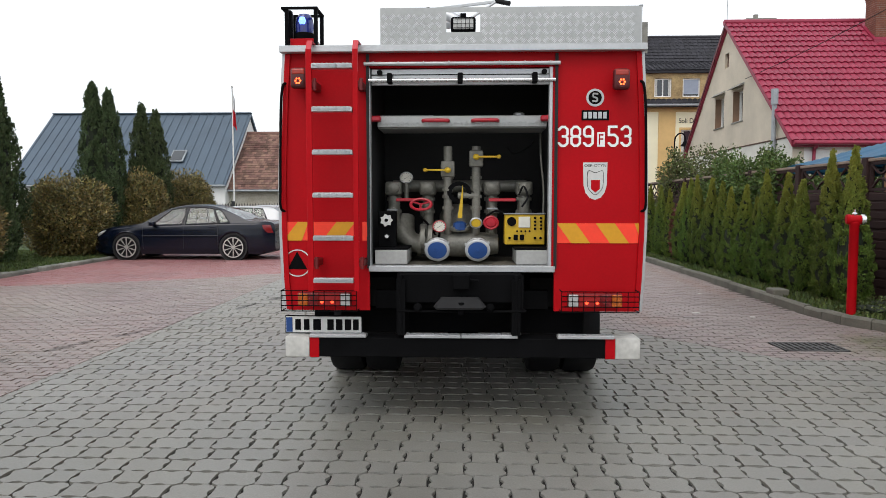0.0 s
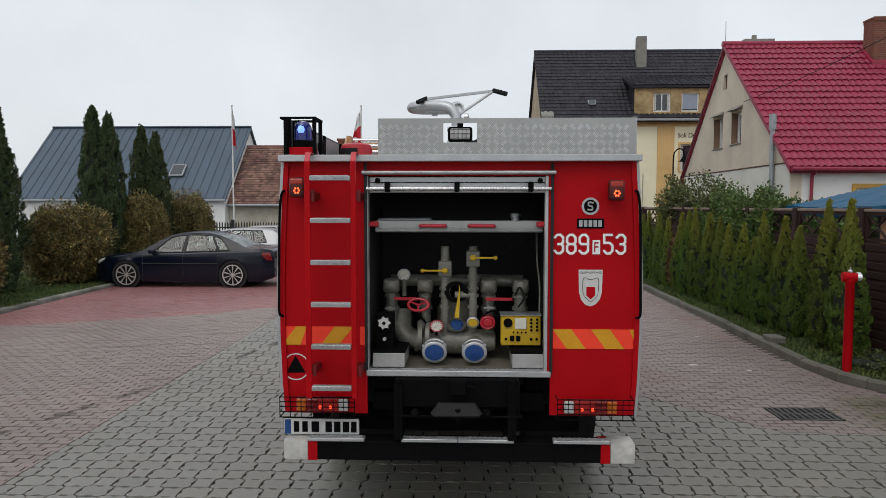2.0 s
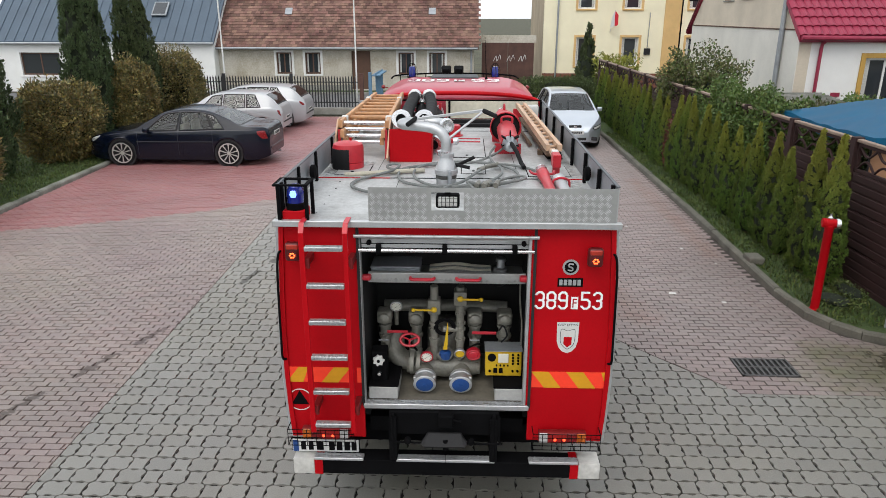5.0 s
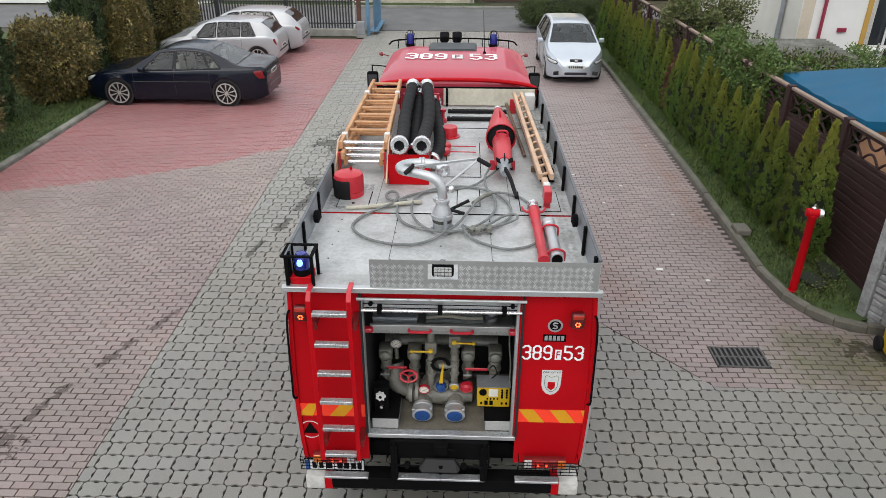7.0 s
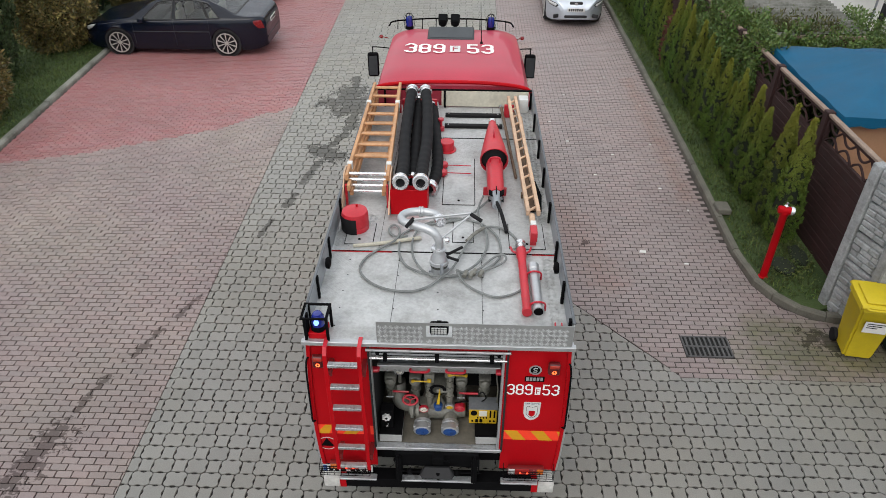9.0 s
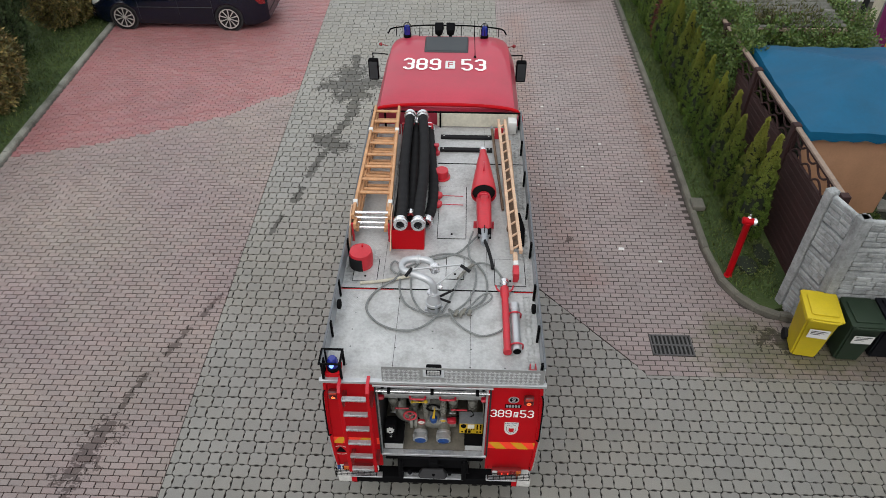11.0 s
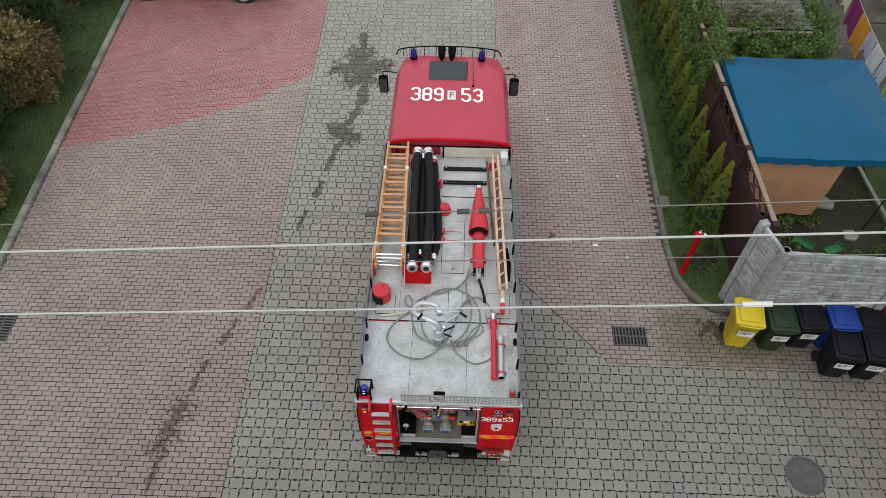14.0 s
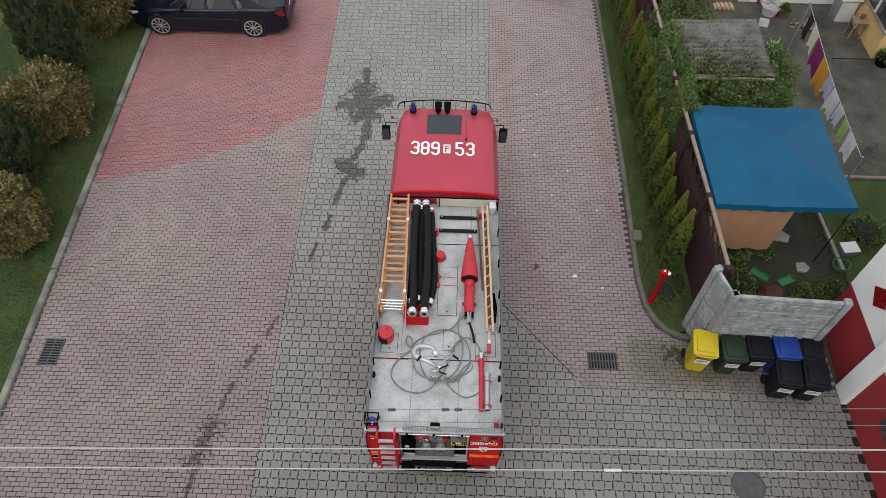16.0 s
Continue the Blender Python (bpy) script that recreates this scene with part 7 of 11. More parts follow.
part("shaft", rod(B(), (0.745, 5.02, 2.72), (0.86, 3.0, 2.68), 0.022, 0.018, 10), M_BROWNWOOD, br, smooth=True)
part("tip", lathe(B(), [(0.026, 0), (0.026, 0.05), (0.01, 0.1), (0.001, 0.101)], (0.745, 5.02, 2.72), (-0.06, 1, 0.02), 10), M_ZINC, br)
pl_ = thing("plank", (0, 0, 0), "dark weathered plank under the hook ladder", "plank")
part("board", boxp(-0.045, 0.045, -1.35, 1.35, 0.0, 0.03, 0.004), M_BROWNWOOD, pl_).matrix_basis = pose(0.945, 3.55, 2.70, 0, 0, 2)
for y in (2.6, 4.5):
    part("batten", boxp(0.9, 1.02, y - 0.03, y + 0.03, DZ, 2.699), M_BROWNWOOD, pl_)
st = thing("shovel", (0, 0, 0), "long wooden-handled tool with a dark blade on the deck", "shovel")
part("handle", rod(B(), (1.04, 2.9, 2.7), (1.02, 4.7, 2.72), 0.016, seg=10), M_PALEWOOD, st)
part("blade", prism(B(), [(0.97, 2.25), (1.12, 2.25), (1.15, 2.6), (1.1, 2.95), (0.99, 2.95), (0.95, 2.6)], "z", 2.66, 2.672), M_BLACK, st, "dark steel blade")

fp1 = thing("foam_pipe", (0.83, 0.0, 2.70), "red foam pipe with a pale metal coupling on the deck", "foam pipe")
part("pipe", lathe(B(), [(0.03, 0.4), (0.048, 0.4), (0.048, 0.44), (0.042, 0.45), (0.042, 1.25), (0.055, 1.3), (0.055, 1.42), (0.04, 1.44)], (0, 0, 0), (0, 1, 0), 20), M_PINKRED, fp1, smooth=True)
part("coupling", lathe(B(), [(0.038, 1.44), (0.04, 1.5), (0.056, 1.5), (0.056, 1.55), (0.03, 1.56), (0.001, 1.55)], (0, 0, 0), (0, 1, 0), 18), M_CHROME, fp1, smooth=True)
for s in (-1, 1):
    part("lug", tube(B(), [(s * 0.04, 1.36, 0.0), (s * 0.09, 1.4, 0.0), (s * 0.11, 1.46, 0.01)], 0.012, 6, 4), M_VALVERED, fp1)
fp2 = thing("foam_pipe", (0.94, 0.0, 2.70), "silver foam pipe with red clamps on the deck", "foam pipe")
part("pipe", lathe(B(), [(0.04, 0.42), (0.056, 0.42), (0.056, 0.46), (0.05, 0.48), (0.048, 1.05), (0.06, 1.06), (0.06, 1.14), (0.04, 1.16), (0.001, 1.15)], (0, 0, 0), (0, 1, 0), 20), M_ALU, fp2, smooth=True)
part("bore", lathe(B(), [(0.046, 0.418), (0.001, 0.4185)], (0, 0, 0), (0, 1, 0), 16), M_BLACK, fp2)
for y in (0.5, 0.98):
    part("clamp", tube(B(), [(-0.07, y, -0.05), (-0.065, y, 0.03), (0, y, 0.056), (0.065, y, 0.03), (0.07, y, -0.05)], 0.01, 6, 4), M_VALVERED, fp2)
rb = thing("bracket", (1.1, 0.16, DZ), "small red steel bracket at the deck corner", "bracket")
part("plate", boxp(-0.04, 0.04, -0.05, 0.05, 0.0, 0.012), M_PINKRED, rb)
for s in (-1, 1):
    part("cheek", boxp(s * 0.03 - 0.006, s * 0.03 + 0.006, -0.045, 0.045, 0.012, 0.12, 0.004), M_PINKRED, rb)

# ---- parked cars ----
M_NAVY = mat("dark_navy_car_paint", (0.0022, 0.0045, 0.013), 0.14, 0.0, var=0.12, scale=2, fine=60, bump=0.0, coat=0.0, spec=0.42)
M_CARWHITE = mat("white_silver_car_paint", (0.43, 0.44, 0.455), 0.3, 0.25, var=0.05, scale=2, bump=0.0, coat=0.8)
M_SILVER = mat("silver_car_paint", (0.52, 0.56, 0.61), 0.28, 0.6, var=0.06, scale=2, bump=0.0, coat=0.8)
M_TRIM = mat("black_car_trim", (0.015, 0.015, 0.016), 0.55, var=0.2, scale=5, bump=0.05)
M_ALLOY = mat("silver_alloy", (0.6, 0.58, 0.55), 0.35, 0.6, var=0.1, scale=6, bump=0.0)


def pchip(tab, x):
    """Smooth, never overshooting curve through a table of (place, value)."""
    if x <= tab[0][0]:
        return tab[0][1]
    if x >= tab[-1][0]:
        return tab[-1][1]
    n = len(tab)
    h = [tab[i + 1][0] - tab[i][0] for i in range(n - 1)]
    d = [(tab[i + 1][1] - tab[i][1]) / h[i] for i in range(n - 1)]

    def slope(i):
        if i == 0:
            return d[0]
        if i == n - 1:
            return d[-1]
        if d[i - 1] * d[i] <= 0:
            return 0.0
        w1, w2 = 2 * h[i] + h[i - 1], h[i] + 2 * h[i - 1]
        return (w1 + w2) / (w1 / d[i - 1] + w2 / d[i])
    for i in range(n - 1):
        if x <= tab[i + 1][0]:
            t = (x - tab[i][0]) / h[i]
            a, b = slope(i) * h[i], slope(i + 1) * h[i]
            y0, y1 = tab[i][1], tab[i + 1][1]
            return y0 + t * (a + t * (3 * (y1 - y0) - 2 * a - b + t * (2 * (y0 - y1) + a + b)))
    return tab[-1][1]


def pane_mat(name, tint):
    """Window glass: clear with a tint, and the sky's gloss on it."""
    m = bpy.data.materials.new(name)
    m.use_nodes = True
    n, l = m.node_tree.nodes, m.node_tree.links
    n.remove(n["Principled BSDF"])
    tr, gl, mx, fr = n.new("ShaderNodeBsdfTransparent"), n.new("ShaderNodeBsdfGlossy"), n.new("ShaderNodeMixShader"), n.new("ShaderNodeFresnel")
    tr.inputs[0].default_value = (*tint, 1)
    gl.inputs["Roughness"].default_value = 0.02
    fr.inputs[0].default_value = 1.75
    l.new(fr.outputs[0], mx.inputs[0])
    l.new(tr.outputs[0], mx.inputs[1])
    l.new(gl.outputs[0], mx.inputs[2])
    l.new(mx.outputs[0], n["Material Output"].inputs[0])
    return m


M_PANE = pane_mat("clear_tinted_car_glass", (0.62, 0.70, 0.67))
M_CREAM_SEAT = mat("cream_seat_cover", (0.50, 0.46, 0.38), 0.85, var=0.12, scale=5, bump=0.1)
M_GREY_SEAT = mat("grey_seat_fabric", (0.05, 0.052, 0.055), 0.9, var=0.2, scale=5, bump=0.1)


def car(name, label, loc, rz, paint, L, W, H, wb, fo, belt, roof, wr, hatch, ws, rw, win, side_cuts, head, tail, spokes=10, seat=None, strip=False, wide=0.3):
    """A car whose nose points to -x, on its wheels. belt and roof: heights by place along the length (0 nose, 1 tail), in parts of H;
    wr: wheel radius; fo: front overhang; ws, rw: stretch of windscreen and rear window; head, tail: stretch of length and height of the lamps."""
    t = thing(name, loc, label, "car", rz=rz)
    seat = seat or M_GREY_SEAT
    xf, xr = fo, fo + wb
    keys = (3, 4, 4, 2, 2, 16, 2, 8, 6)

    def half(u):
        a, b = max(0, 1 - u / 0.16), max(0, (u - 0.86) / 0.14)
        return W / 2 * (1 - wide * a ** 2.4 - 0.2 * b ** 2.6 - 0.025 * abs(u - 0.5) * 2)

    def section(u):
        w, zb, zt = half(u), pchip(belt, u) * H, pchip(roof, u) * H
        x = u * L
        low = 0.17 + 0.08 * max(0, 1 - u / 0.08) ** 2 + 0.12 * max(0, (u - 0.9) / 0.1) ** 2
        flare = 0.0
        for cx in (xf, xr):
            d = abs(x - cx)
            flare = max(flare, 0.02 * max(0, 1 - (d / (wr * 1.6)) ** 2))
            if d < wr * 1.13:
                low = max(low, wr + math.sqrt((wr * 1.13) ** 2 - d * d))
        g = max(0.03, zt - zb)
        low = min(low, zb - 0.14)
        zm = min(max(0.42 * H, low + 0.03), zb - 0.06)
        zs = min(max(zb - 0.1, zm + 0.02), zb - 0.03)
        lean = 0.40 * g
        yr = 0.945 * w - lean
        p = [(0.93 * w + flare, low), (0.98 * w + flare, low + 0.3 * (zm - low)), (w + flare * 0.6, zm), (0.992 * w, zs), (0.972 * w, max(zb - 0.02, zs + 0.01)), (0.945 * w, zb + 0.002),
             (yr, zb + 0.89 * g), (yr - 0.06, zb + 0.96 * g), (yr * 0.55, zt - 0.008), (0.0, zt)]
        out, kind = [], []
        for i, k in enumerate(keys):
            for j in range(k):
                f = j / k
                out.append((p[i][0] + (p[i + 1][0] - p[i][0]) * f, p[i][1] + (p[i + 1][1] - p[i][1]) * f))
                kind.append(i)
        out.append(p[-1])
        return x - L / 2, out, kind, p
    N = 190
    us = [i / N - 0.045 * math.sin(i / N * 2 * math.pi) for i in range(N + 1)]
    secs = [section(u) for u in us]
    kind, K = secs[0][2], len(secs[0][1])
    gmax = max(s[3][6][1] - s[3][5][1] for s in secs)
    verts = []
    for x, out, _, _ in secs:
        verts += [(x, y, z) for y, z in out] + [(x, -y, z) for y, z in reversed(out[:-1])]
    R = 2 * K - 1
    groups = collections.defaultdict(list)
    for i in range(N):
        u = (us[i] + us[i + 1]) / 2
        p = secs[i][3]
        for j in range(R - 1):
            s = 1 if j < K - 1 else -1
            q = j if s > 0 else R - 2 - j
            y, z = [(secs[i][1][q][k] + secs[i][1][q + 1][k] + secs[i + 1][1][q][k] + secs[i + 1][1][q + 1][k]) / 4 for k in (0, 1)]
            kd, key = kind[q], "body"
            if kd == 5:
                v = (z - p[5][1]) / gmax
                edge = min(z - p[5][1] - 0.012, (p[6][1] - z) * 0.8 - 0.02)
                for n_, (a0, a1, b0, b1) in enumerate(win):
                    e = min((u - (a0 + (b0 - a0) * v)) * L, ((a1 + (b1 - a1) * v) - u) * L, edge)
                    if e > 0.0:
                        key = ("side_window", n_, s)
            elif kd >= 7:
                for nm, (a, b) in (("windscreen", ws), ("rear_window", rw)):
                    if a < u < b and y < p[6][0] - 0.055:
                        e = min((u - a) * L, (b - u) * L, p[6][0] - 0.055 - y)
                        key = (nm,) if e > 0.03 else ("window_trim", nm)
            groups[key].append((i * R + j, i * R + j + 1, (i + 1) * R + j + 1, (i + 1) * R + j))
    groups["body"] += [list(range(R)), [N * R + k for k in range(R)]]
    for key, fs in groups.items():
        ids = sorted({k for f in fs for k in f})
        at = {k: n_ for n_, k in enumerate(ids)}
        nm = key if isinstance(key, str) else key[0]
        m_ = {"body": paint, "window_trim": M_TRIM}.get(nm, M_PANE)
        bm = B()
        vs = [bm.verts.new(verts[k]) for k in ids]
        for f in fs:
            bm.faces.new([vs[at[k]] for k in f])
        ob = part(nm, bm, m_, t, smooth=True)
        if m_ is M_PANE:
            ob.visible_shadow = False

    def on(u, k, f=0.0, out=0.004):
        """A point of the skin at length u, on key line k, f of the way to the next."""
        x, _, _, p = section(u)
        return x, p[k][0] + (p[k + 1][0] - p[k][0]) * f + out, p[k][1] + (p[k + 1][1] - p[k][1]) * f

    def rubber(a0, a1, b0, b1, s):
        """The black frame round a side window."""
        def up(g, f):
            u, v = a0 + (a1 - a0) * g, 0.0
            for _ in range(6):
                uu = u + ((b0 + (b1 - b0) * g) - u) * v * f
                p = section(uu)[3]
                v = max(0.012 / gmax, (p[6][1] - p[5][1] - 0.025) / gmax)
            lo_ = 0.012 / gmax
            v = lo_ + (v - lo_) * f
            uu = u + ((b0 + (b1 - b0) * g) - u) * v
            x, _, _, p = section(uu)
            k = min(1, v * gmax / (p[6][1] - p[5][1]))
            return (x, s * (p[5][0] + (p[6][0] - p[5][0]) * k + 0.004), p[5][1] + (p[6][1] - p[5][1]) * k)
        pts = [up(0, f / 8) for f in range(9)] + [up(g / 12, 1) for g in range(1, 13)] + [up(1, 1 - f / 8) for f in range(1, 9)] + [up(1 - g / 12, 0) for g in range(1, 12)]
        part("window_trim", tube(B(), pts, 0.017, 6, closed=True, raw=True), M_TRIM, t, smooth=True)
    for s in (-1, 1):
        for w_ in win:
            rubber(*w_, s)

    def lens(nm, m_, s, zlo, zhi, edge, out, lab=""):
        """A lamp glass that follows the skin between two heights; edge gives its stretch of length at each height."""
        bm = B()
        rows = []
        for j in range(9):
            f = j / 8
            u0, u1 = edge(f)
            row_ = []
            for i in range(13):
                u = u0 + (u1 - u0) * i / 12
                x, _, _, p = section(u)
                z = min(zlo(u) + (zhi(u) - zlo(u)) * f, p[5][1] - 0.004)
                for k in range(1, 5):
                    if p[k][1] <= z <= p[k + 1][1] or k == 4:
                        y = p[k][0] + (p[k + 1][0] - p[k][0]) * min(1, max(0, (z - p[k][1]) / max(1e-6, p[k + 1][1] - p[k][1])))
                        break
                bulge = out * (0.3 + 0.7 * math.sin(math.pi * i / 12) * math.sin(math.pi * f))
                row_.append(bm.verts.new((x, s * (y + bulge + 0.003), z)))
            rows.append(row_)
        for a_, b_ in zip(rows, rows[1:]):
            for i in range(12):
                bm.faces.new((a_[i], a_[i + 1], b_[i + 1], b_[i]))
        return part(nm, bm, m_, t, lab, smooth=True)
    for s in (-1, 1):
        span = lambda u: min(1, max(0, (u - head[0]) / (head[1] - head[0])))
        lens("headlight_bowl", M_TRIM, s, lambda u: (head[2] + 0.05 * span(u)) * H, lambda u: (head[3] + 0.055 * span(u)) * H, lambda f: (head[0] + 0.012 * abs(f - 0.5), head[1] - 0.05 * (1 - f) ** 1.5), 0.006)
        lens("headlight", M_CLEARLENS, s, lambda u: (head[2] + 0.012 + 0.05 * span(u)) * H, lambda u: (head[3] - 0.012 + 0.055 * span(u)) * H, lambda f: (head[0] + 0.006 + 0.012 * abs(f - 0.5), head[1] - 0.008 - 0.05 * (1 - f) ** 1.5), 0.02, "clear glass headlight")
        lens("tail_light", M_REDLENS, s, lambda u: tail[2] * H, lambda u: tail[3] * H, lambda f: (tail[0] + 0.035 * (1 - f) ** 1.4 + 0.01 * f * f, tail[1] - 0.012 * f), 0.014, "red tail light")
    part("underbody", boxp(-L / 2 + 0.3, L / 2 - 0.3, -W / 2 + 0.2, W / 2 - 0.2, 0.16, 0.4 * H, 0.03), M_TRIM, t)
    part("cabin_floor", boxp((ws[0] + 0.02) * L - L / 2, (rw[1] - 0.06) * L - L / 2, -W / 2 + 0.13, W / 2 - 0.13, 0.4 * H + 0.002, 0.5 * H, 0.02), M_TRIM, t)
    zseat = 0.5 * H
    for u, ys in ((0.515, (-0.38, 0.38)), (0.7, (-0.4, 0.4))):
        for yy in ys:
            x = u * L - L / 2
            sb = boxp(x - 0.06, x + 0.07, yy - 0.25, yy + 0.25, zseat, 0.72 * H, 0.05, 2)
            box(sb, x - 0.02, x + 0.08, yy - 0.13, yy + 0.13, 0.735 * H, 0.83 * H, 0.04, 2)
            part("seat", sb, seat, t, smooth=True)
    part("dashboard", boxp((ws[0] + 0.03) * L - L / 2, (ws[0] + 0.11) * L - L / 2, -W / 2 + 0.2, W / 2 - 0.2, zseat, 0.6 * H, 0.04, 2), M_TRIM, t, smooth=True)
    for s in (-1, 1):
        u = win[0][0] + 0.012
        x, yy, z = on(u, 4, 0.5)
        mb = boxp(x - 0.06, x + 0.1, s * (yy + 0.12) - 0.085, s * (yy + 0.12) + 0.085, z + 0.0, z + 0.13, 0.035, 2)
        box(mb, x - 0.01, x + 0.05, s * (yy + 0.02) - 0.06, s * (yy + 0.02) + 0.06, z - 0.01, z + 0.04)
        part("mirror", mb, paint, t, smooth=True)
        for c in side_cuts:
            pts = [on(c + 0.004 * math.sin(k), 0, 1.0) if k == 0 else on(c, (1, 2, 3, 4)[k - 1], 0.9, 0.002) for k in range(4)]
            part("door_gap", tube(B(), [(a, s * b, z) for a, b, z in pts], 0.005, 4, 3), M_TRIM, t)
        for c in side_cuts[1:]:
            x, yy, z = on(c - 0.028, 3, 0.2, 0.0)
            part("door_handle", boxp(x - 0.1, x + 0.08, s * yy - 0.012, s * yy + 0.024, z - 0.03, z, 0.008), paint, t)
        if strip:
            part("rubbing_strip", tube(B(), [(a, s * b, z) for a, b, z in (on(u_, 2, 0.12, 0.004) for u_ in (0.285, 0.4, 0.55, 0.7))], 0.012, 5, 3), M_TRIM, t)
    back = L * next(i / 400 for i in range(400) if pchip(roof, i / 400) >= 0.419)
    part("grille", boxp(-L / 2 - 0.012 + back, -L / 2 + 0.1 + back, -0.2, 0.2, 0.385 * H, 0.455 * H, 0.03, 3), M_TRIM, t, smooth=True)
    part("grille_badge", boxp(-L / 2 - 0.025 + back, -L / 2 - 0.01 + back, -0.05, 0.05, 0.395 * H, 0.445 * H, 0.008), M_CHROME, t)
    part("lower_grille", boxp(-L / 2 - 0.008, -L / 2 + 0.1, -0.36, 0.36, 0.17 * H, 0.235 * H, 0.03, 2), M_TRIM, t, smooth=True)
    for s in (-1, 1):
        part("air_intake", boxp(-0.12, 0.12, -0.02, 0.03, 0.17 * H, 0.24 * H, 0.015, 2), M_TRIM, t, smooth=True).matrix_basis = pose(-L / 2 + 0.06, s * 0.58, 0, 0, 0, -90 + s * 28)
    for x, s in ((-L / 2 - 0.02, -1), (L / 2 + 0.004, 1)):
        z = 0.29 * H if s < 0 else (0.5 * H if not hatch else 0.36 * H)
        pl = part("number_plate", boxp(x, x + 0.016, -0.27, 0.27, z, z + 0.12, 0.003), M_WHITE, t, "white number plate with dark bars")
        for i in range(7):
            xx = x - 0.003 if s < 0 else x + 0.016
            part("plate_bar", boxp(xx, xx + 0.003, -0.2 + i * 0.065, -0.155 + i * 0.065, z + 0.025, z + 0.095), M_TRIM, pl)
    part("bumper_strip", boxp(L / 2 - 0.08, L / 2 + 0.012, -W / 2 + 0.3, W / 2 - 0.3, 0.3 * H, 0.335 * H, 0.01), M_TRIM if hatch else paint, t)
    part("exhaust", rod(B(), (L / 2 - 0.3, 0.45, 0.22), (L / 2 - 0.02, 0.45, 0.22), 0.03, seg=10), M_ZINC, t)
    part("aerial", rod(B(), ((rw[0] - 0.02) * L - L / 2, 0.0, H * 0.95), ((rw[0] + 0.02) * L - L / 2, 0.0, H * 0.95 + 0.22), 0.006, 0.003, 5), M_TRIM, t)
    for cx in (xf, xr):
        for s in (-1, 1):
            yy = s * (W / 2 - 0.02)
            wheel_ = part("wheel", lathe(B(), [(wr * 0.74, -0.19), (wr * 0.95, -0.19), (wr, -0.16), (wr, -0.03), (wr * 0.95, 0.0), (wr * 0.82, 0.006), (wr * 0.8, -0.02)], (cx - L / 2, yy, wr), (0, s, 0), 32), M_RUBBER, t, "black tyre", smooth=True)
            rm = B()
            ring(rm, (cx - L / 2, yy - s * 0.015, wr), wr * 0.73, wr * 0.81, (0, s, 0), 0.018, 32)
            lathe(rm, [(0.055, 0), (0.055, 0.012), (0.03, 0.016), (0.001, 0.017)], (cx - L / 2, yy - s * 0.03, wr), (0, s, 0), 14)
            for k in range(spokes):
                a = 2 * math.pi * k / spokes
                m_ = Matrix.Translation((cx - L / 2, yy - s * 0.018, wr)) @ Matrix.Rotation(a, 4, "Y")
                for e in (-1, 1):
                    box(rm, -0.008, 0.008, -0.008, 0.008, 0.04, wr * 0.76, 0.002, m=m_ @ Matrix.Translation((0, 0, 0.04)) @ Matrix.Rotation(e * 0.055, 4, "Y") @ Matrix.Translation((0, 0, -0.04)))
            part("rim", rm, M_ALLOY, wheel_, "silver spoked rim")
            part("brake_disc", lathe(B(), [(wr * 0.79, -0.1), (0.001, -0.098)], (cx - L / 2, yy, wr), (0, s, 0), 20), M_TRIM, wheel_)
            part("wheel_arch", lathe(B(), [(wr * 1.12, -0.28), (wr * 1.12, -0.02)], (cx - L / 2, yy, wr), (0, s, 0), 24), M_TRIM, t)
    return t


HATCH_BELT = [(0, 0.40), (0.015, 0.47), (0.06, 0.525), (0.14, 0.565), (0.27, 0.605), (0.5, 0.63), (0.9, 0.66), (0.96, 0.63), (1, 0.54)]
HATCH_ROOF = [(0, 0.42), (0.015, 0.49), (0.06, 0.55), (0.14, 0.60), (0.245, 0.65), (0.31, 0.78), (0.40, 0.925), (0.47, 0.975), (0.58, 1.0), (0.75, 0.99), (0.86, 0.955), (0.92, 0.86), (0.965, 0.72), (0.985, 0.66), (1, 0.56)]
car("car", "dark navy four-door saloon with silver spoked rims", (-7.97, 15.32, 0), 0, M_NAVY, 5.2, 1.95, 1.57, 3.04, 1.02,
    [(0, 0.40), (0.015, 0.46), (0.06, 0.52), (0.15, 0.565), (0.28, 0.61), (0.5, 0.63), (0.8, 0.66), (0.95, 0.665), (0.985, 0.64), (1, 0.55)],
    [(0, 0.42), (0.015, 0.48), (0.06, 0.54), (0.15, 0.605), (0.27, 0.655), (0.345, 0.80), (0.42, 0.93), (0.48, 0.98), (0.56, 1.0), (0.64, 0.985), (0.70, 0.94), (0.78, 0.83), (0.855, 0.72), (0.90, 0.70), (0.965, 0.69), (0.99, 0.655), (1, 0.56)],
    0.36, False, (0.285, 0.425), (0.70, 0.85), ((0.335, 0.505, 0.455, 0.52), (0.52, 0.70, 0.53, 0.655), (0.708, 0.765, 0.662, 0.685)), (0.29, 0.512, 0.70),
    (0.012, 0.09, 0.40, 0.50), (0.93, 0.992, 0.49, 0.63), seat=M_CREAM_SEAT, strip=True)
car("car", "white five-door hatchback parked beside the saloon", (-8.38, 20.25, 0), 0, M_CARWHITE, 4.2, 1.78, 1.52, 2.66, 0.84,
    HATCH_BELT, HATCH_ROOF, 0.325, True, (0.26, 0.415), (0.87, 0.965), ((0.325, 0.5, 0.44, 0.51), (0.515, 0.70, 0.525, 0.695), (0.712, 0.83, 0.707, 0.77)), (0.28, 0.508, 0.71),
    (0.012, 0.1, 0.42, 0.52), (0.955, 0.992, 0.46, 0.60), 9)
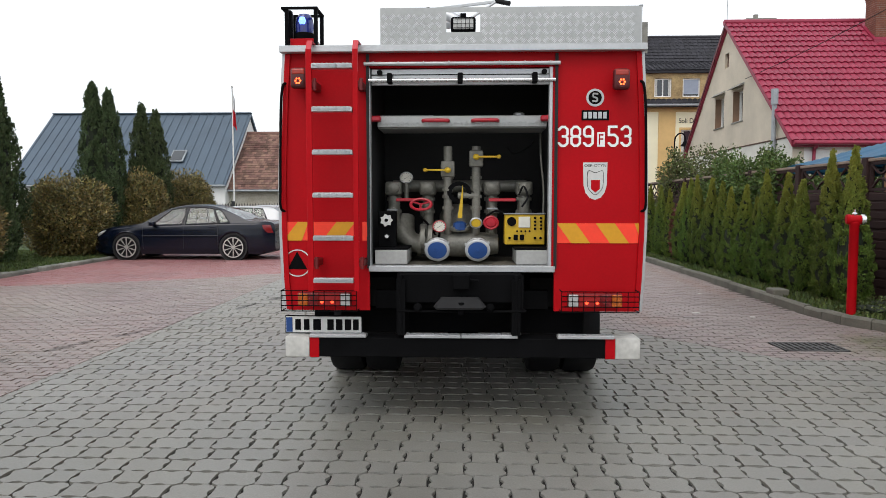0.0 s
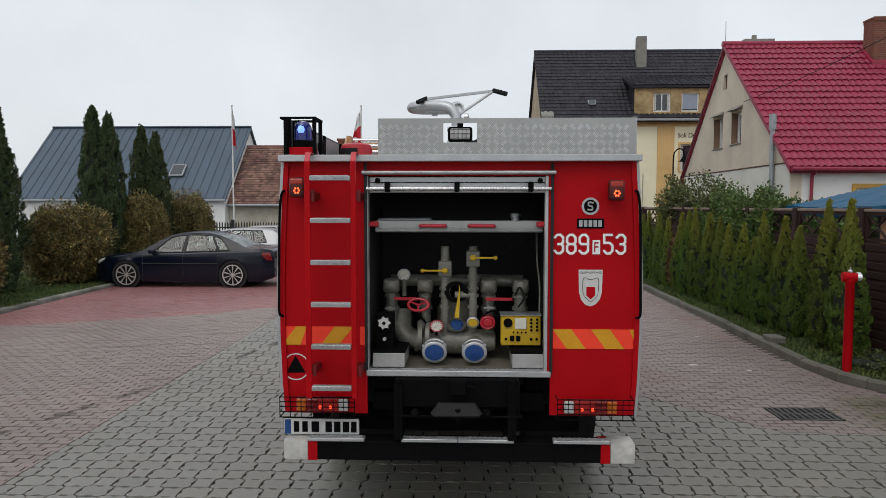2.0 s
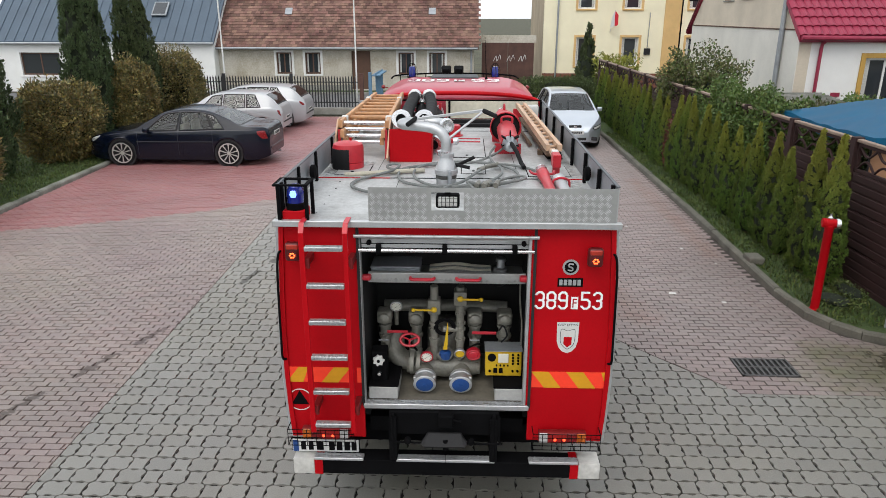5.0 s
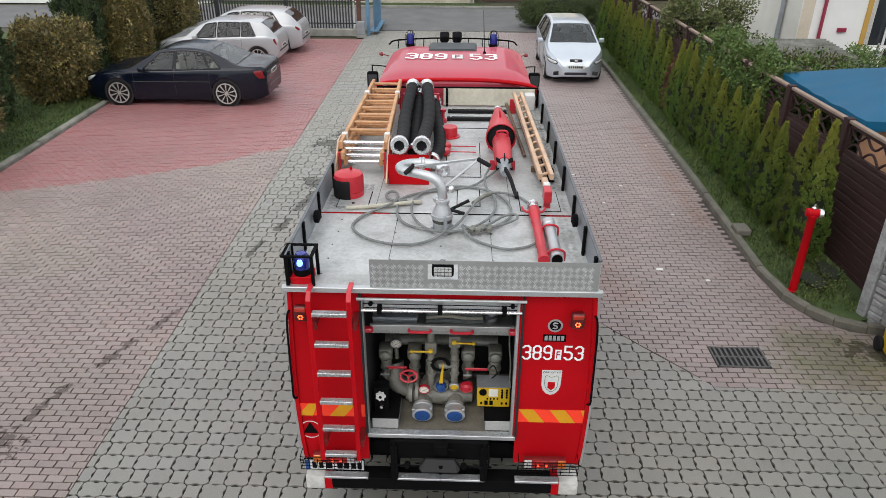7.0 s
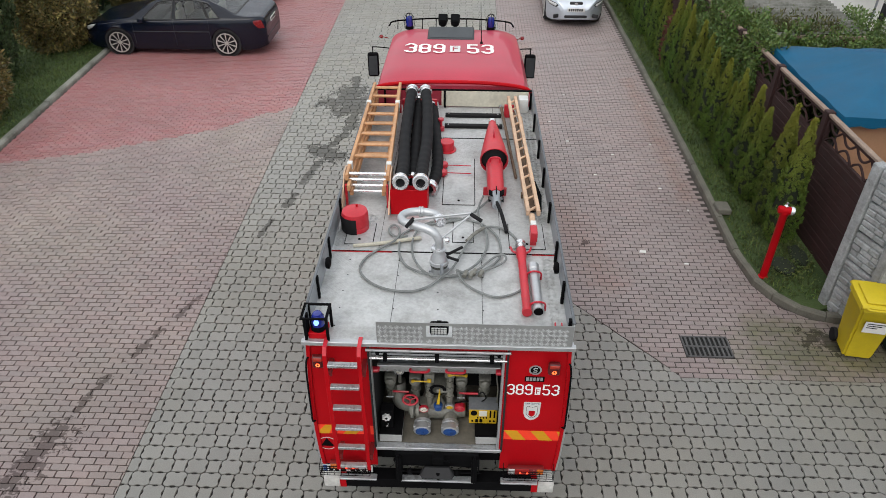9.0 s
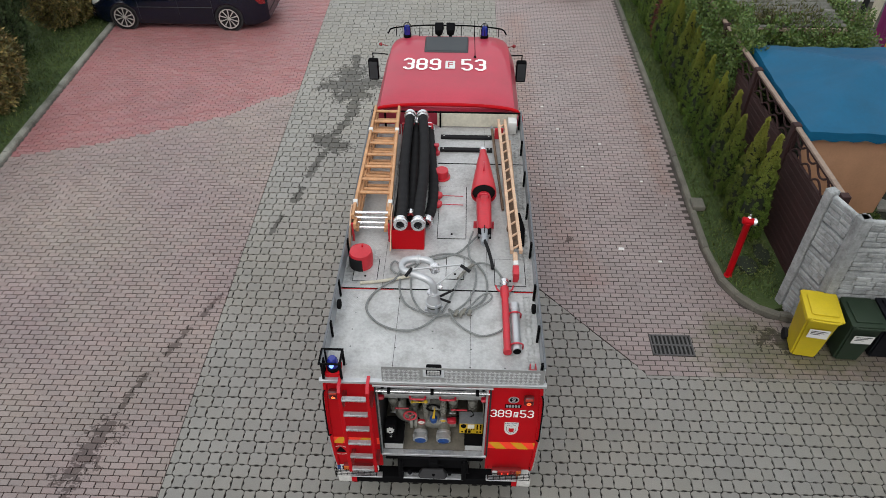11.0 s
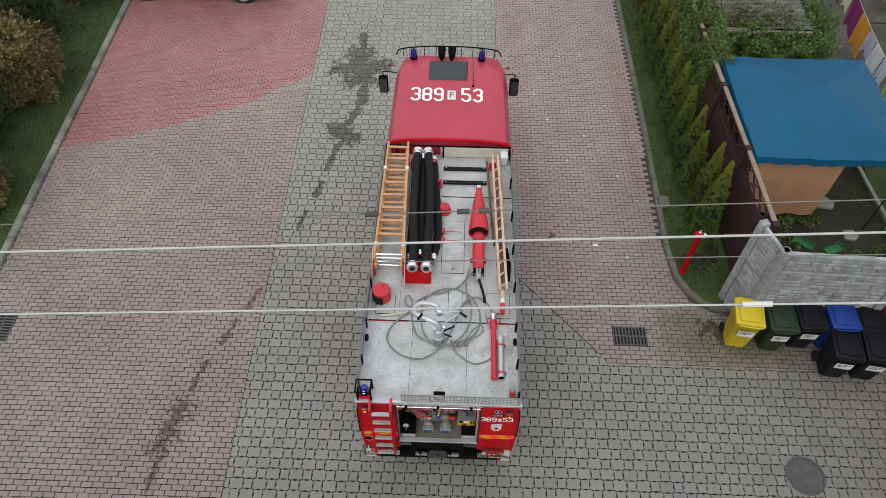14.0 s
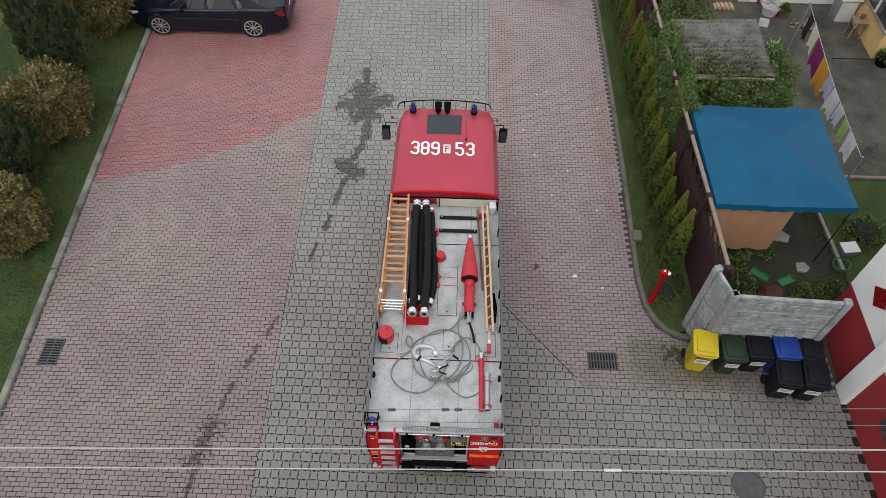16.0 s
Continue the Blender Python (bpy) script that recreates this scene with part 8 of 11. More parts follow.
car("car", "white hatchback with a dark side rail parked near the fence", (-8.24, 22.45, 0), 0, M_CARWHITE, 4.6, 1.86, 1.55, 2.82, 0.95,
    HATCH_BELT, HATCH_ROOF, 0.34, True, (0.26, 0.415), (0.87, 0.965), ((0.325, 0.5, 0.44, 0.51), (0.515, 0.72, 0.525, 0.70), (0.732, 0.84, 0.712, 0.76)), (0.28, 0.508, 0.72),
    (0.012, 0.1, 0.42, 0.52), (0.945, 0.992, 0.53, 0.63), 10)
car("car", "silver-blue compact car with its front towards the yard", (3.6, 19.62, 0), 90, M_SILVER, 4.65, 1.84, 1.66, 2.8, 0.95,
    [(0, 0.31), (0.012, 0.365), (0.03, 0.42), (0.06, 0.475), (0.12, 0.545), (0.25, 0.605), (0.5, 0.63), (0.9, 0.66), (0.96, 0.63), (1, 0.54)],
    [(0, 0.33), (0.012, 0.39), (0.03, 0.45), (0.06, 0.515), (0.12, 0.585), (0.215, 0.655), (0.30, 0.80), (0.395, 0.935), (0.47, 0.98), (0.58, 1.0), (0.75, 0.985), (0.86, 0.945), (0.92, 0.85), (0.965, 0.72), (0.985, 0.66), (1, 0.56)],
    0.34, True, (0.225, 0.405), (0.87, 0.965), ((0.325, 0.5, 0.44, 0.51), (0.515, 0.72, 0.525, 0.70), (0.732, 0.84, 0.712, 0.76)), (0.28, 0.508, 0.72),
    (0.02, 0.125, 0.355, 0.425), (0.945, 0.992, 0.50, 0.62), 10, wide=0.5)

# ---- plants ----
def tipped(m, tip):
    """Yellows the top with young growth; its lit look is in the tip colour."""
    n, l = m.node_tree.nodes, m.node_tree.links
    b = n["Principled BSDF"]
    old = b.inputs["Base Color"].links[0].from_socket
    co, sep, nz = n.new("ShaderNodeTexCoord"), n.new("ShaderNodeSeparateXYZ"), n.new("ShaderNodeTexNoise")
    nz.inputs["Scale"].default_value = 6.0
    l.new(co.outputs["Object"], sep.inputs[0])
    l.new(co.outputs["Object"], nz.inputs["Vector"])
    ad, mr, mx = n.new("ShaderNodeMath"), n.new("ShaderNodeMapRange"), n.new("ShaderNodeMix")
    ad.operation = "ADD"
    l.new(sep.outputs["Z"], ad.inputs[0])
    l.new(nz.outputs[0], ad.inputs[1])
    mr.inputs[1].default_value, mr.inputs[2].default_value, mr.inputs[3].default_value, mr.inputs[4].default_value = 1.5, 2.8, 0.0, 0.75
    l.new(ad.outputs[0], mr.inputs[0])
    mx.data_type = "RGBA"
    l.new(mr.outputs[0], mx.inputs["Factor"])
    l.new(old, mx.inputs[6])
    mx.inputs[7].default_value = (*tip, 1)
    l.new(mx.outputs[2], b.inputs["Base Color"])
    return m


M_THUJA = tipped(mat("thuja_green", (0.07, 0.135, 0.017), 0.7, var=0.35, scale=4, fine=40, bump=0.0, island=0.4, hue=0.016, col2=(0.13, 0.2, 0.026), rand=0.15), (0.3, 0.29, 0.04))
M_CYPRESS = mat("dark_conifer_green", (0.056, 0.084, 0.029), 0.8, var=0.35, scale=2, fine=30, bump=0.0, island=0.4, hue=0.02, rand=0.1)
M_GOLD = mat("golden_green_leaf", (0.19, 0.15, 0.04), 0.55, var=0.35, scale=2, fine=20, bump=0.0, island=0.5, hue=0.025, col2=(0.30, 0.23, 0.075))
M_OLIVE = mat("olive_green_leaf", (0.095, 0.10, 0.03), 0.5, var=0.35, scale=2, fine=20, bump=0.0, island=0.45, hue=0.03, col2=(0.15, 0.14, 0.05))
M_LEAF = mat("mixed_green_leaf", (0.085, 0.125, 0.03), 0.6, var=0.35, scale=1.5, fine=20, bump=0.0, island=0.5, hue=0.03, col2=(0.10, 0.13, 0.03))
M_REDLEAF = mat("reddish_leaf", (0.115, 0.032, 0.022), 0.6, var=0.35, scale=2, fine=20, bump=0.0, island=0.4, hue=0.02)
# near-black fill: the crowns' inner shade is put into this colour
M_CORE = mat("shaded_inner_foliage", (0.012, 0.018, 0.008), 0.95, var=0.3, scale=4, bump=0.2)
M_CLIMB = mat("glossy_climber_leaf", (0.066, 0.125, 0.022), 0.5, var=0.35, scale=1.5, fine=20, bump=0.0, island=0.35, hue=0.03, col2=(0.105, 0.165, 0.032))
M_BOXLEAF = mat("dull_green_hedge_leaf", (0.045, 0.075, 0.02), 0.7, var=0.35, scale=2, fine=20, bump=0.0, island=0.4, hue=0.02, col2=(0.08, 0.11, 0.03))
M_BARK = mat("brown_bark", (0.09, 0.06, 0.04), 0.9, var=0.35, scale=6, fine=40, bump=0.5)
M_GRASS = mat("grass_blade", (0.046, 0.09, 0.016), 0.7, var=0.3, scale=2, fine=20, bump=0.0, island=0.5, hue=0.03, col2=(0.10, 0.13, 0.028))


def sprays(pos, direc, size, wide, rg, bend=0.25, face=None):
    """Small bent leaf sprays, two faces each, from roots pos along direc."""
    n = len(pos)
    side = np.cross(direc, rg.normal(size=(n, 3)) * (1.0 if face is None else 0.55) + (0 if face is None else face))
    side /= np.linalg.norm(side, axis=1, keepdims=True) + 1e-9
    nor = np.cross(side, direc)
    L = (size * rg.uniform(0.6, 1.35, n))[:, None]
    w = L * wide
    a, tip = pos, pos + direc * L + nor * L * bend * rg.uniform(-1, 1, (n, 1))
    m1, m2 = pos + direc * L * 0.5 + side * w, pos + direc * L * 0.5 - side * w
    v = np.stack([a, m1, tip, m2], 1).reshape(-1, 3)
    f = np.arange(n * 4).reshape(-1, 4)
    return v, f


def leaf_mesh(name, v, f, material):
    me = bpy.data.meshes.new(name)
    me.vertices.add(len(v))
    me.vertices.foreach_set("co", np.ascontiguousarray(v, dtype=np.float32).ravel())
    me.loops.add(f.size)
    me.polygons.add(len(f))
    me.loops.foreach_set("vertex_index", f.astype(np.int32).ravel())
    me.polygons.foreach_set("loop_start", np.arange(0, f.size, f.shape[1], dtype=np.int32))
    me.materials.append(material)
    me.update(calc_edges=True)
    me.validate()
    return me


def unit(a):
    return a / (np.linalg.norm(a, axis=1, keepdims=True) + 1e-9)


def conifer(name, label, category, loc, h, r, material, n, seed, leaf=0.05, tips=1, group="", slim=0.85, tuft=0.15, each=40, flat=0.6):
    """A columnar conifer: trunk, a dark inner core, and upright feathery tufts of many small sprays that stand off the core."""
    rg = np.random.default_rng(seed)
    t = thing(name, loc, label, category, group)
    part("trunk", rod(B(), (0, 0, 0), (0, 0, h * 0.5), 0.035 + h * 0.01, 0.02, 8), M_BARK, t)
    tops = [(0.0, 0.0, 1.0)] if tips == 1 else [(-r * 0.36, 0, 1.0), (r * 0.36, 0.05, 0.95)]

    def prof(u):
        return np.minimum(1.0, 0.58 + 0.42 * (u / 0.28) ** 0.7) * np.maximum(0, 1 - u ** 1.5) ** slim + 0.015
    k = n // each
    cu = rg.uniform(0, 1, k) ** 1.05
    cth = rg.uniform(0, 2 * np.pi, k)
    cw = rg.integers(0, len(tops), k)
    lump = 1 + 0.12 * np.sin(cth * 3 + cu * 9 + seed) + 0.1 * np.sin(cth * 7 - cu * 23)
    crad = r * prof(cu) * lump * rg.uniform(0.8, 1.03, k)
    tx, hh = np.array([q[0] for q in tops])[cw], np.array([q[2] for q in tops])[cw] * h
    root = np.stack([tx * np.minimum(1, cu * 1.4 + 0.25) + crad * 0.86 * np.cos(cth), crad * 0.86 * np.sin(cth), 0.03 + cu * hh * 0.93], 1)
    out = np.stack([np.cos(cth), np.sin(cth), np.zeros(k)], 1)
    axis = unit(out * rg.uniform(0.05, 0.35, (k, 1)) * (1 - 0.7 * cu[:, None]) + np.array([0, 0, 1.0]) + rg.normal(size=(k, 3)) * 0.1)
    tl = tuft * rg.uniform(0.6, 1.3, k) * (1 - 0.35 * cu)
    side = unit(np.cross(axis, out + rg.normal(size=(k, 3)) * 0.4))
    nor = np.cross(axis, side)
    # sprays along each tuft, broad at its middle and pointed at its end
    pk = np.repeat(np.arange(k), each)
    sp = rg.uniform(0, 1, k * each) ** 0.8
    wide_ = tl[pk] * 0.30 * np.sin(np.pi * (0.12 + 0.86 * sp)) 
    a_, b_ = rg.uniform(-1, 1, k * each), rg.uniform(-1, 1, k * each)
    off = side[pk] * (a_ * wide_)[:, None] + nor[pk] * (b_ * wide_ * flat)[:, None]
    pos = root[pk] + axis[pk] * (sp * tl[pk])[:, None] + off
    pos[:, 2] = np.maximum(pos[:, 2], 0.02)
    direc = unit(axis[pk] * 1.2 + side[pk] * (a_ * 0.8)[:, None] + out[pk] * 0.25 + rg.normal(size=(k * each, 3)) * 0.3)
    v, f = sprays(pos, direc, leaf, 0.26, rg, 0.25, out[pk])
    ob = new("crown", leaf_mesh("crown", v, f, material))
    ob.parent = t
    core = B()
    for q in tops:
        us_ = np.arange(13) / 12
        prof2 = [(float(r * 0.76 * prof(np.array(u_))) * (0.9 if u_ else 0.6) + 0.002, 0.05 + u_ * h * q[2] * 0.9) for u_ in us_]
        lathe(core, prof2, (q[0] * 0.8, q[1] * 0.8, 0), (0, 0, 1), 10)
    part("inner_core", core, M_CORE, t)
    return t


def shrub(name, label, category, loc, rx, ry, h, material, n, seed, leaf=0.08, wide=0.35, group="", second=None, lump=0.22):
    """A broad shrub: short limbs, dark core and leaves spread through an uneven shell."""
    rg = np.random.default_rng(seed)
    t = thing(name, loc, label, category, group)
    tr = B()
    for k in range(5):
        a = k * 1.26 + seed
        tube(tr, [(0.05 * math.cos(a), 0.05 * math.sin(a), 0), (rx * 0.25 * math.cos(a), ry * 0.25 * math.sin(a), h * 0.35), (rx * 0.5 * math.cos(a), ry * 0.5 * math.sin(a), h * 0.65)], lambda u: 0.035 * (1 - 0.7 * u), 6, 3)
    part("branching", tr, M_BARK, t)
    d = unit(rg.normal(size=(n, 3)))
    ph = rg.uniform(0, 6.28, 6)
    bump = 1 + lump * (np.sin(d[:, 0] * 5 + ph[0]) * np.sin(d[:, 1] * 5 + ph[1]) + 0.6 * np.sin(d[:, 2] * 8 + ph[2]) * np.sin(d[:, 0] * 9 + ph[3])) + 0.08 * np.sin(d[:, 1] * 17 + ph[4])
    rad = bump * rg.uniform(0.78, 1.06, n)
    full_ = np.maximum(0.25, np.hypot(d[:, 0], d[:, 1])) ** -0.42
    pos = np.stack([d[:, 0] * full_ * rx * rad, d[:, 1] * full_ * ry * rad, h * 0.5 + d[:, 2] * h * 0.5 * rad], 1)
    pos[:, 2] = np.maximum(pos[:, 2], 0.03)
    direc = unit(d * 0.8 + rg.normal(size=(n, 3)) * 0.75 + np.array([0, 0, 0.25]))
    v, f = sprays(pos, direc, leaf, wide, rg, 0.4, d * 0.8)
    cut = int(n * 0.6) if second else n
    ob = new("crown", leaf_mesh("crown", v[:cut * 4], f[:cut], material))
    ob.parent = t
    if second:
        o2 = new("outer_foliage", leaf_mesh("outer_foliage", v[cut * 4:], f[cut:] - cut * 4, second))
        o2.parent = t
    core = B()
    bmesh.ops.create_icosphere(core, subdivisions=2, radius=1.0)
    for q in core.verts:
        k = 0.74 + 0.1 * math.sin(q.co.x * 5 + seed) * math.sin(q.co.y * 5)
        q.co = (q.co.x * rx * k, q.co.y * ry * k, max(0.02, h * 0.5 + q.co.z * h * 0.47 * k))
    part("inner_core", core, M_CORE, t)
    return t


# hedge of young conifers along the drive: a few built, the rest copied
HEDGE = "conifer hedge along the drive"
LABEL = "young columnar green thuja with yellowish tip in the hedge row"
hedge_kinds = [conifer("thuja", LABEL, "thuja", (5.66, 5.52, 0.085), 2.38, 0.35, M_THUJA, 30000, 21, 0.03, group=HEDGE, slim=1.0, tuft=0.115),
               conifer("thuja", LABEL, "thuja", (5.62, 6.08, 0.085), 2.36, 0.33, M_THUJA, 30000, 22, 0.03, group=HEDGE, slim=1.0, tuft=0.115),
               conifer("thuja", LABEL, "thuja", (5.58, 6.9, 0.085), 1.92, 0.32, M_THUJA, 27000, 23, 0.03, group=HEDGE, slim=1.0, tuft=0.115)]
rh = random.Random(5)
# place along the row and height of the others
ROW = [(7.6, 2.08), (8.2, 2.16), (8.78, 1.65), (9.35, 1.92), (10.0, 1.88), (10.62, 2.02), (11.25, 2.12), (12.0, 2.22), (12.68, 2.16), (13.3, 2.1)]
ROW += [(14.35 + 0.68 * i, (1.95, 2.05, 1.85, 2.1, 2.0)[i % 5]) for i in range(15)]
for k, (y, hh_) in enumerate(ROW):
    src = hedge_kinds[k % 3]
    o = copy_thing(src, pose(5.6 + rh.uniform(-0.05, 0.05), y, 0.085, rh.uniform(-2, 2), rh.uniform(-2, 2), rh.uniform(0, 360)))
    sc = rh.uniform(0.86, 1.0)
    o.scale = (sc, sc * rh.uniform(0.9, 1.05), hh_ / (2.38, 2.36, 1.92)[k % 3])
shrub("shrub", "low reddish shrub between the hedge conifers", "shrub", (5.62, 13.8, 0.085), 0.17, 0.2, 1.35, M_REDLEAF, 1500, 33, 0.06)
shrub("shrub", "dense green climbing shrub over the garden fence", "shrub", (6.15, 11.2, 0.0), 0.5, 1.35, 2.52, M_CLIMB, 34000, 34, 0.055, 0.38)
shrub("shrub", "dense green climbing shrub over the garden fence", "shrub", (6.2, 9.5, 0.0), 0.36, 0.75, 2.55, M_CLIMB, 18000, 35, 0.055, 0.38)
shrub("shrub", "dense green climbing shrub over the garden fence", "shrub", (6.25, 13.0, 0.0), 0.4, 0.75, 2.2, M_CLIMB, 20000, 43, 0.055, 0.38)
shrub("shrub", "tangled green climber covering the shed edge", "shrub", (8.3, 10.0, 0.0), 1.05, 0.4, 2.2, M_CLIMB, 20000, 36, 0.055, 0.38)
shrub("shrub", "tangled green climber covering the shed edge", "shrub", (9.15, 11.3, 0.0), 0.46, 0.95, 2.2, M_CLIMB, 17000, 37, 0.055, 0.38)
shrub("bush", "large-leaved green bush in front of the gabled house", "bush", (6.8, 15.9, 0.0), 1.05, 0.95, 2.88, M_LEAF, 26000, 38, 0.07, 0.4, second=M_OLIVE, lump=0.32)
shrub("bush", "rough green bush behind the fence", "bush", (7.0, 13.6, 0.0), 0.85, 1.15, 2.1, M_CLIMB, 22000, 39, 0.06, 0.38, second=M_OLIVE)
shrub("bush", "broad dense green bush beside the yard gate", "bush", (4.25, 27.5, 0.0), 1.75, 0.9, 1.4, M_BOXLEAF, 24000, 40, 0.07, 0.3, lump=0.12)
shrub("bush", "round green bush near the apartment building", "bush", (7.3, 29.6, 0.0), 1.0, 1.0, 2.2, M_THUJA, 3000, 41, 0.16, 0.2)
conifer("spruce", "thin young spruce near the apartment building", "spruce", (6.0, 30.2, 0.0), 3.7, 0.9, M_CYPRESS, 4000, 42, 0.12, slim=1.5, tuft=0.4, each=40)
# lawn side
conifer("cypress", "tall dark columnar cypress on the lawn", "cypress", (-12.2, 18.2, 0.06), 5.75, 0.74, M_CYPRESS, 52000, 51, 0.075, tips=2, slim=0.75, tuft=0.3, each=40)
conifer("cypress", "tall dark columnar cypress on the lawn", "cypress", (-11.6, 20.4, 0.06), 5.3, 0.72, M_CYPRESS, 46000, 52, 0.075, tips=2, slim=0.75, tuft=0.3, each=40)
conifer("cypress", "tall dark columnar cypress on the lawn", "cypress", (-12.05, 12.3, 0.06), 5.7, 1.04, M_CYPRESS, 56000, 53, 0.075, slim=0.75, tuft=0.3, each=40)
conifer("cypress", "dark green columnar conifer on the lawn", "cypress", (-11.8, 8.05, 0.06), 3.5, 1.1, M_CYPRESS, 42000, 54, 0.07, slim=0.75, tuft=0.28, each=40)
for i, (x, y, r, h) in enumerate(((-11.5, 14.9, 1.08, 2.15), (-11.35, 10.0, 0.95, 1.75), (-11.1, 5.9, 0.92, 1.6), (-11.2, 18.9, 0.75, 2.45), (-11.3, 22.6, 1.1, 2.65))):
    shrub("shrub", "rounded golden-green leafy shrub on the lawn", "shrub", (x, y, 0.06), r, r, h, M_GOLD, 26000, 60 + i, 0.1, 0.2, "lawn shrubs", M_OLIVE, 0.13)

# grass blades
def blades(name, label, test, box_, n, seed, z):
    rg = np.random.default_rng(seed)
    p = np.stack([rg.uniform(box_[0], box_[1], n), rg.uniform(box_[2], box_[3], n), np.full(n, z)], 1)
    p = p[[test(a, b) for a, b, _ in p]]
    d = unit(rg.normal(size=(len(p), 3)) * 0.45 + np.array([0, 0, 1.0]))
    v, f = sprays(p, d, 0.07, 0.12, rg, 0.5)
    return tagged(new(name, leaf_mesh(name, v, f, M_GRASS)), label, "grass", kind="stuff")


blades("grass", "short tufted grass under the hedge", lambda x, y: kerb_right(y) + 0.16 < x < 6.0 and y > 3.9, (4.9, 6.0, 3.6, 20.0), 14000, 71, 0.085)
blades("grass", "short green lawn grass", lambda x, y: x < -9.68 - 0.036 * y, (-15.0, -9.6, -2.0, 17.0), 62000, 72, 0.065)
blades("grass", "rough grass in the back garden", lambda x, y: True, (9.5, 15.0, 6.0, 10.2), 8000, 73, 0.045)

# ---- yard things ----
hy = thing("hydrant", (5.11, 4.48, 0.085), "slim red standpipe hydrant with a pale metal outlet", "hydrant")
part("post", lathe(B(), [(0.075, 0), (0.075, 0.02), (0.058, 0.03), (0.058, 1.2), (0.066, 1.21), (0.066, 1.25), (0.05, 1.26)], seg=20), M_RED, hy, smooth=True)
part("head", lathe(B(), [(0.05, -0.1), (0.062, -0.09), (0.062, 0.06), (0.05, 0.08)], (0.0, 0.0, 1.28), (1, -0.25, 0), 18), M_RED, hy, smooth=True)
part("outlet", lathe(B(), [(0.05, 0.07), (0.072, 0.075), (0.072, 0.11), (0.055, 0.115), (0.055, 0.13), (0.001, 0.132)], (0, 0, 1.28), (1, -0.25, 0), 20), M_CHROME, hy, "pale metal outlet cap", smooth=True)
part("outlet", lathe(B(), [(0.04, 0.05), (0.055, 0.06), (0.05, 0.1), (0.001, 0.102)], (0, 0, 1.29), (-1, 0.1, 0.1), 16), M_RED, hy, smooth=True)
part("spindle", lathe(B(), [(0.03, 0), (0.035, 0.02), (0.015, 0.04), (0.015, 0.075), (0.001, 0.076)], (0, 0, 1.34), seg=10), M_CHROME, hy, smooth=True)

M_IRON = mat("cast_iron", (0.09, 0.09, 0.09), 0.65, 0.3, var=0.3, scale=6, bump=0.2)
M_PIT = mat("drain_pit", (0.006, 0.006, 0.006), 0.9, var=0.2, scale=6, bump=0.1)


def drain(x0, x1, y0, y1, along_x=True):
    d = thing("drain_grate", ((x0 + x1) / 2, (y0 + y1) / 2, 0), "rusty cast iron drain grate set in the paving", "drain grate", "drain grates", "structure")
    w, h = (x1 - x0) / 2, (y1 - y0) / 2
    part("pit", boxp(-w, w, -h, h, -0.013, -0.004), M_PIT, d)
    fr_ = B()
    for a in ((-w, w, -h, -h + 0.025), (-w, w, h - 0.025, h), (-w, -w + 0.025, -h, h), (w - 0.025, w, -h, h)):
        box(fr_, *a, -0.0035, 0.012, 0.002)
    box(fr_, *((-w, w, -0.014, 0.014) if along_x else (-0.014, 0.014, -h, h)), -0.008, 0.011)
    part("frame", fr_, M_IRON, d)
    n = 10
    for i in range(1, n):
        if along_x:
            x = -w + 2 * w * i / n
            part("bar", boxp(x - 0.014, x + 0.014, -h + 0.02, h - 0.02, -0.006, 0.01), M_IRON, d)
        else:
            y_ = -h + 2 * h * i / n
            part("bar", boxp(-w + 0.02, w - 0.02, y_ - 0.014, y_ + 0.014, -0.006, 0.01), M_IRON, d)


drain(3.45, 4.13, 2.66, 3.1)
drain(-9.24, -8.8, 2.3, 2.98, False)
mh = thing("manhole_cover", (6.54, 0.1, 0), "round dark cast iron manhole cover in the paving", "manhole cover", kind="structure")
part("rim", ring(B(), (0, 0, -0.01), 0.31, 0.35, (0, 0, 1), 0.022, 40), M_IRON, mh)
part("lid", lathe(B(), [(0.305, 0), (0.305, 0.018), (0.29, 0.02), (0.001, 0.021)], (0, 0, -0.01), seg=40), M_IRON, mh)
cap = thing("kerb_cap", (5.02, 6.45, 0.1), "loose broken concrete block on the kerb", "concrete block")
part("block", boxp(-0.13, 0.12, -0.16, 0.16, 0.0, 0.12, 0.025, 2), M_KERB, cap)
rl = random.Random(9)
for x, y in ((3.33, 5.23), (2.69, 11.96), (3.58, 12.2), (3.0, 12.1), (2.5, 9.4), (4.45, 6.6), (2.9, 7.9), (4.0, 4.9), (4.3, 9.3), (2.2, 10.4), (3.9, 13.2), (1.9, 7.2), (4.5, 11.4), (3.4, 8.8), (2.5, 13.8), (4.1, 7.4)):
    lt = thing("litter", (x, y, 0.006), "small scrap of white paper on the paving", "litter", "paper scraps")
    s = 0.06 if (x, y) == (3.33, 5.23) else rl.uniform(0.02, 0.04)
    part("scrap", prism(B(), [(-s, -s * 0.6), (s * 0.9, -s * 0.7), (s, s * 0.5), (-s * 0.7, s * 0.6)], "z", 0.0, 0.004), M_WHITE, lt)

# ---- brown concrete fence along the garden ----
M_BROWNF = mat("brown_painted_concrete", (0.028, 0.009, 0.008), 0.8, var=0.25, scale=2, fine=30, bump=0.2, rand=0.1)
M_FTOP = mat("weathered_fence_cap", (0.24, 0.18, 0.14), 0.85, var=0.3, scale=4, bump=0.2)


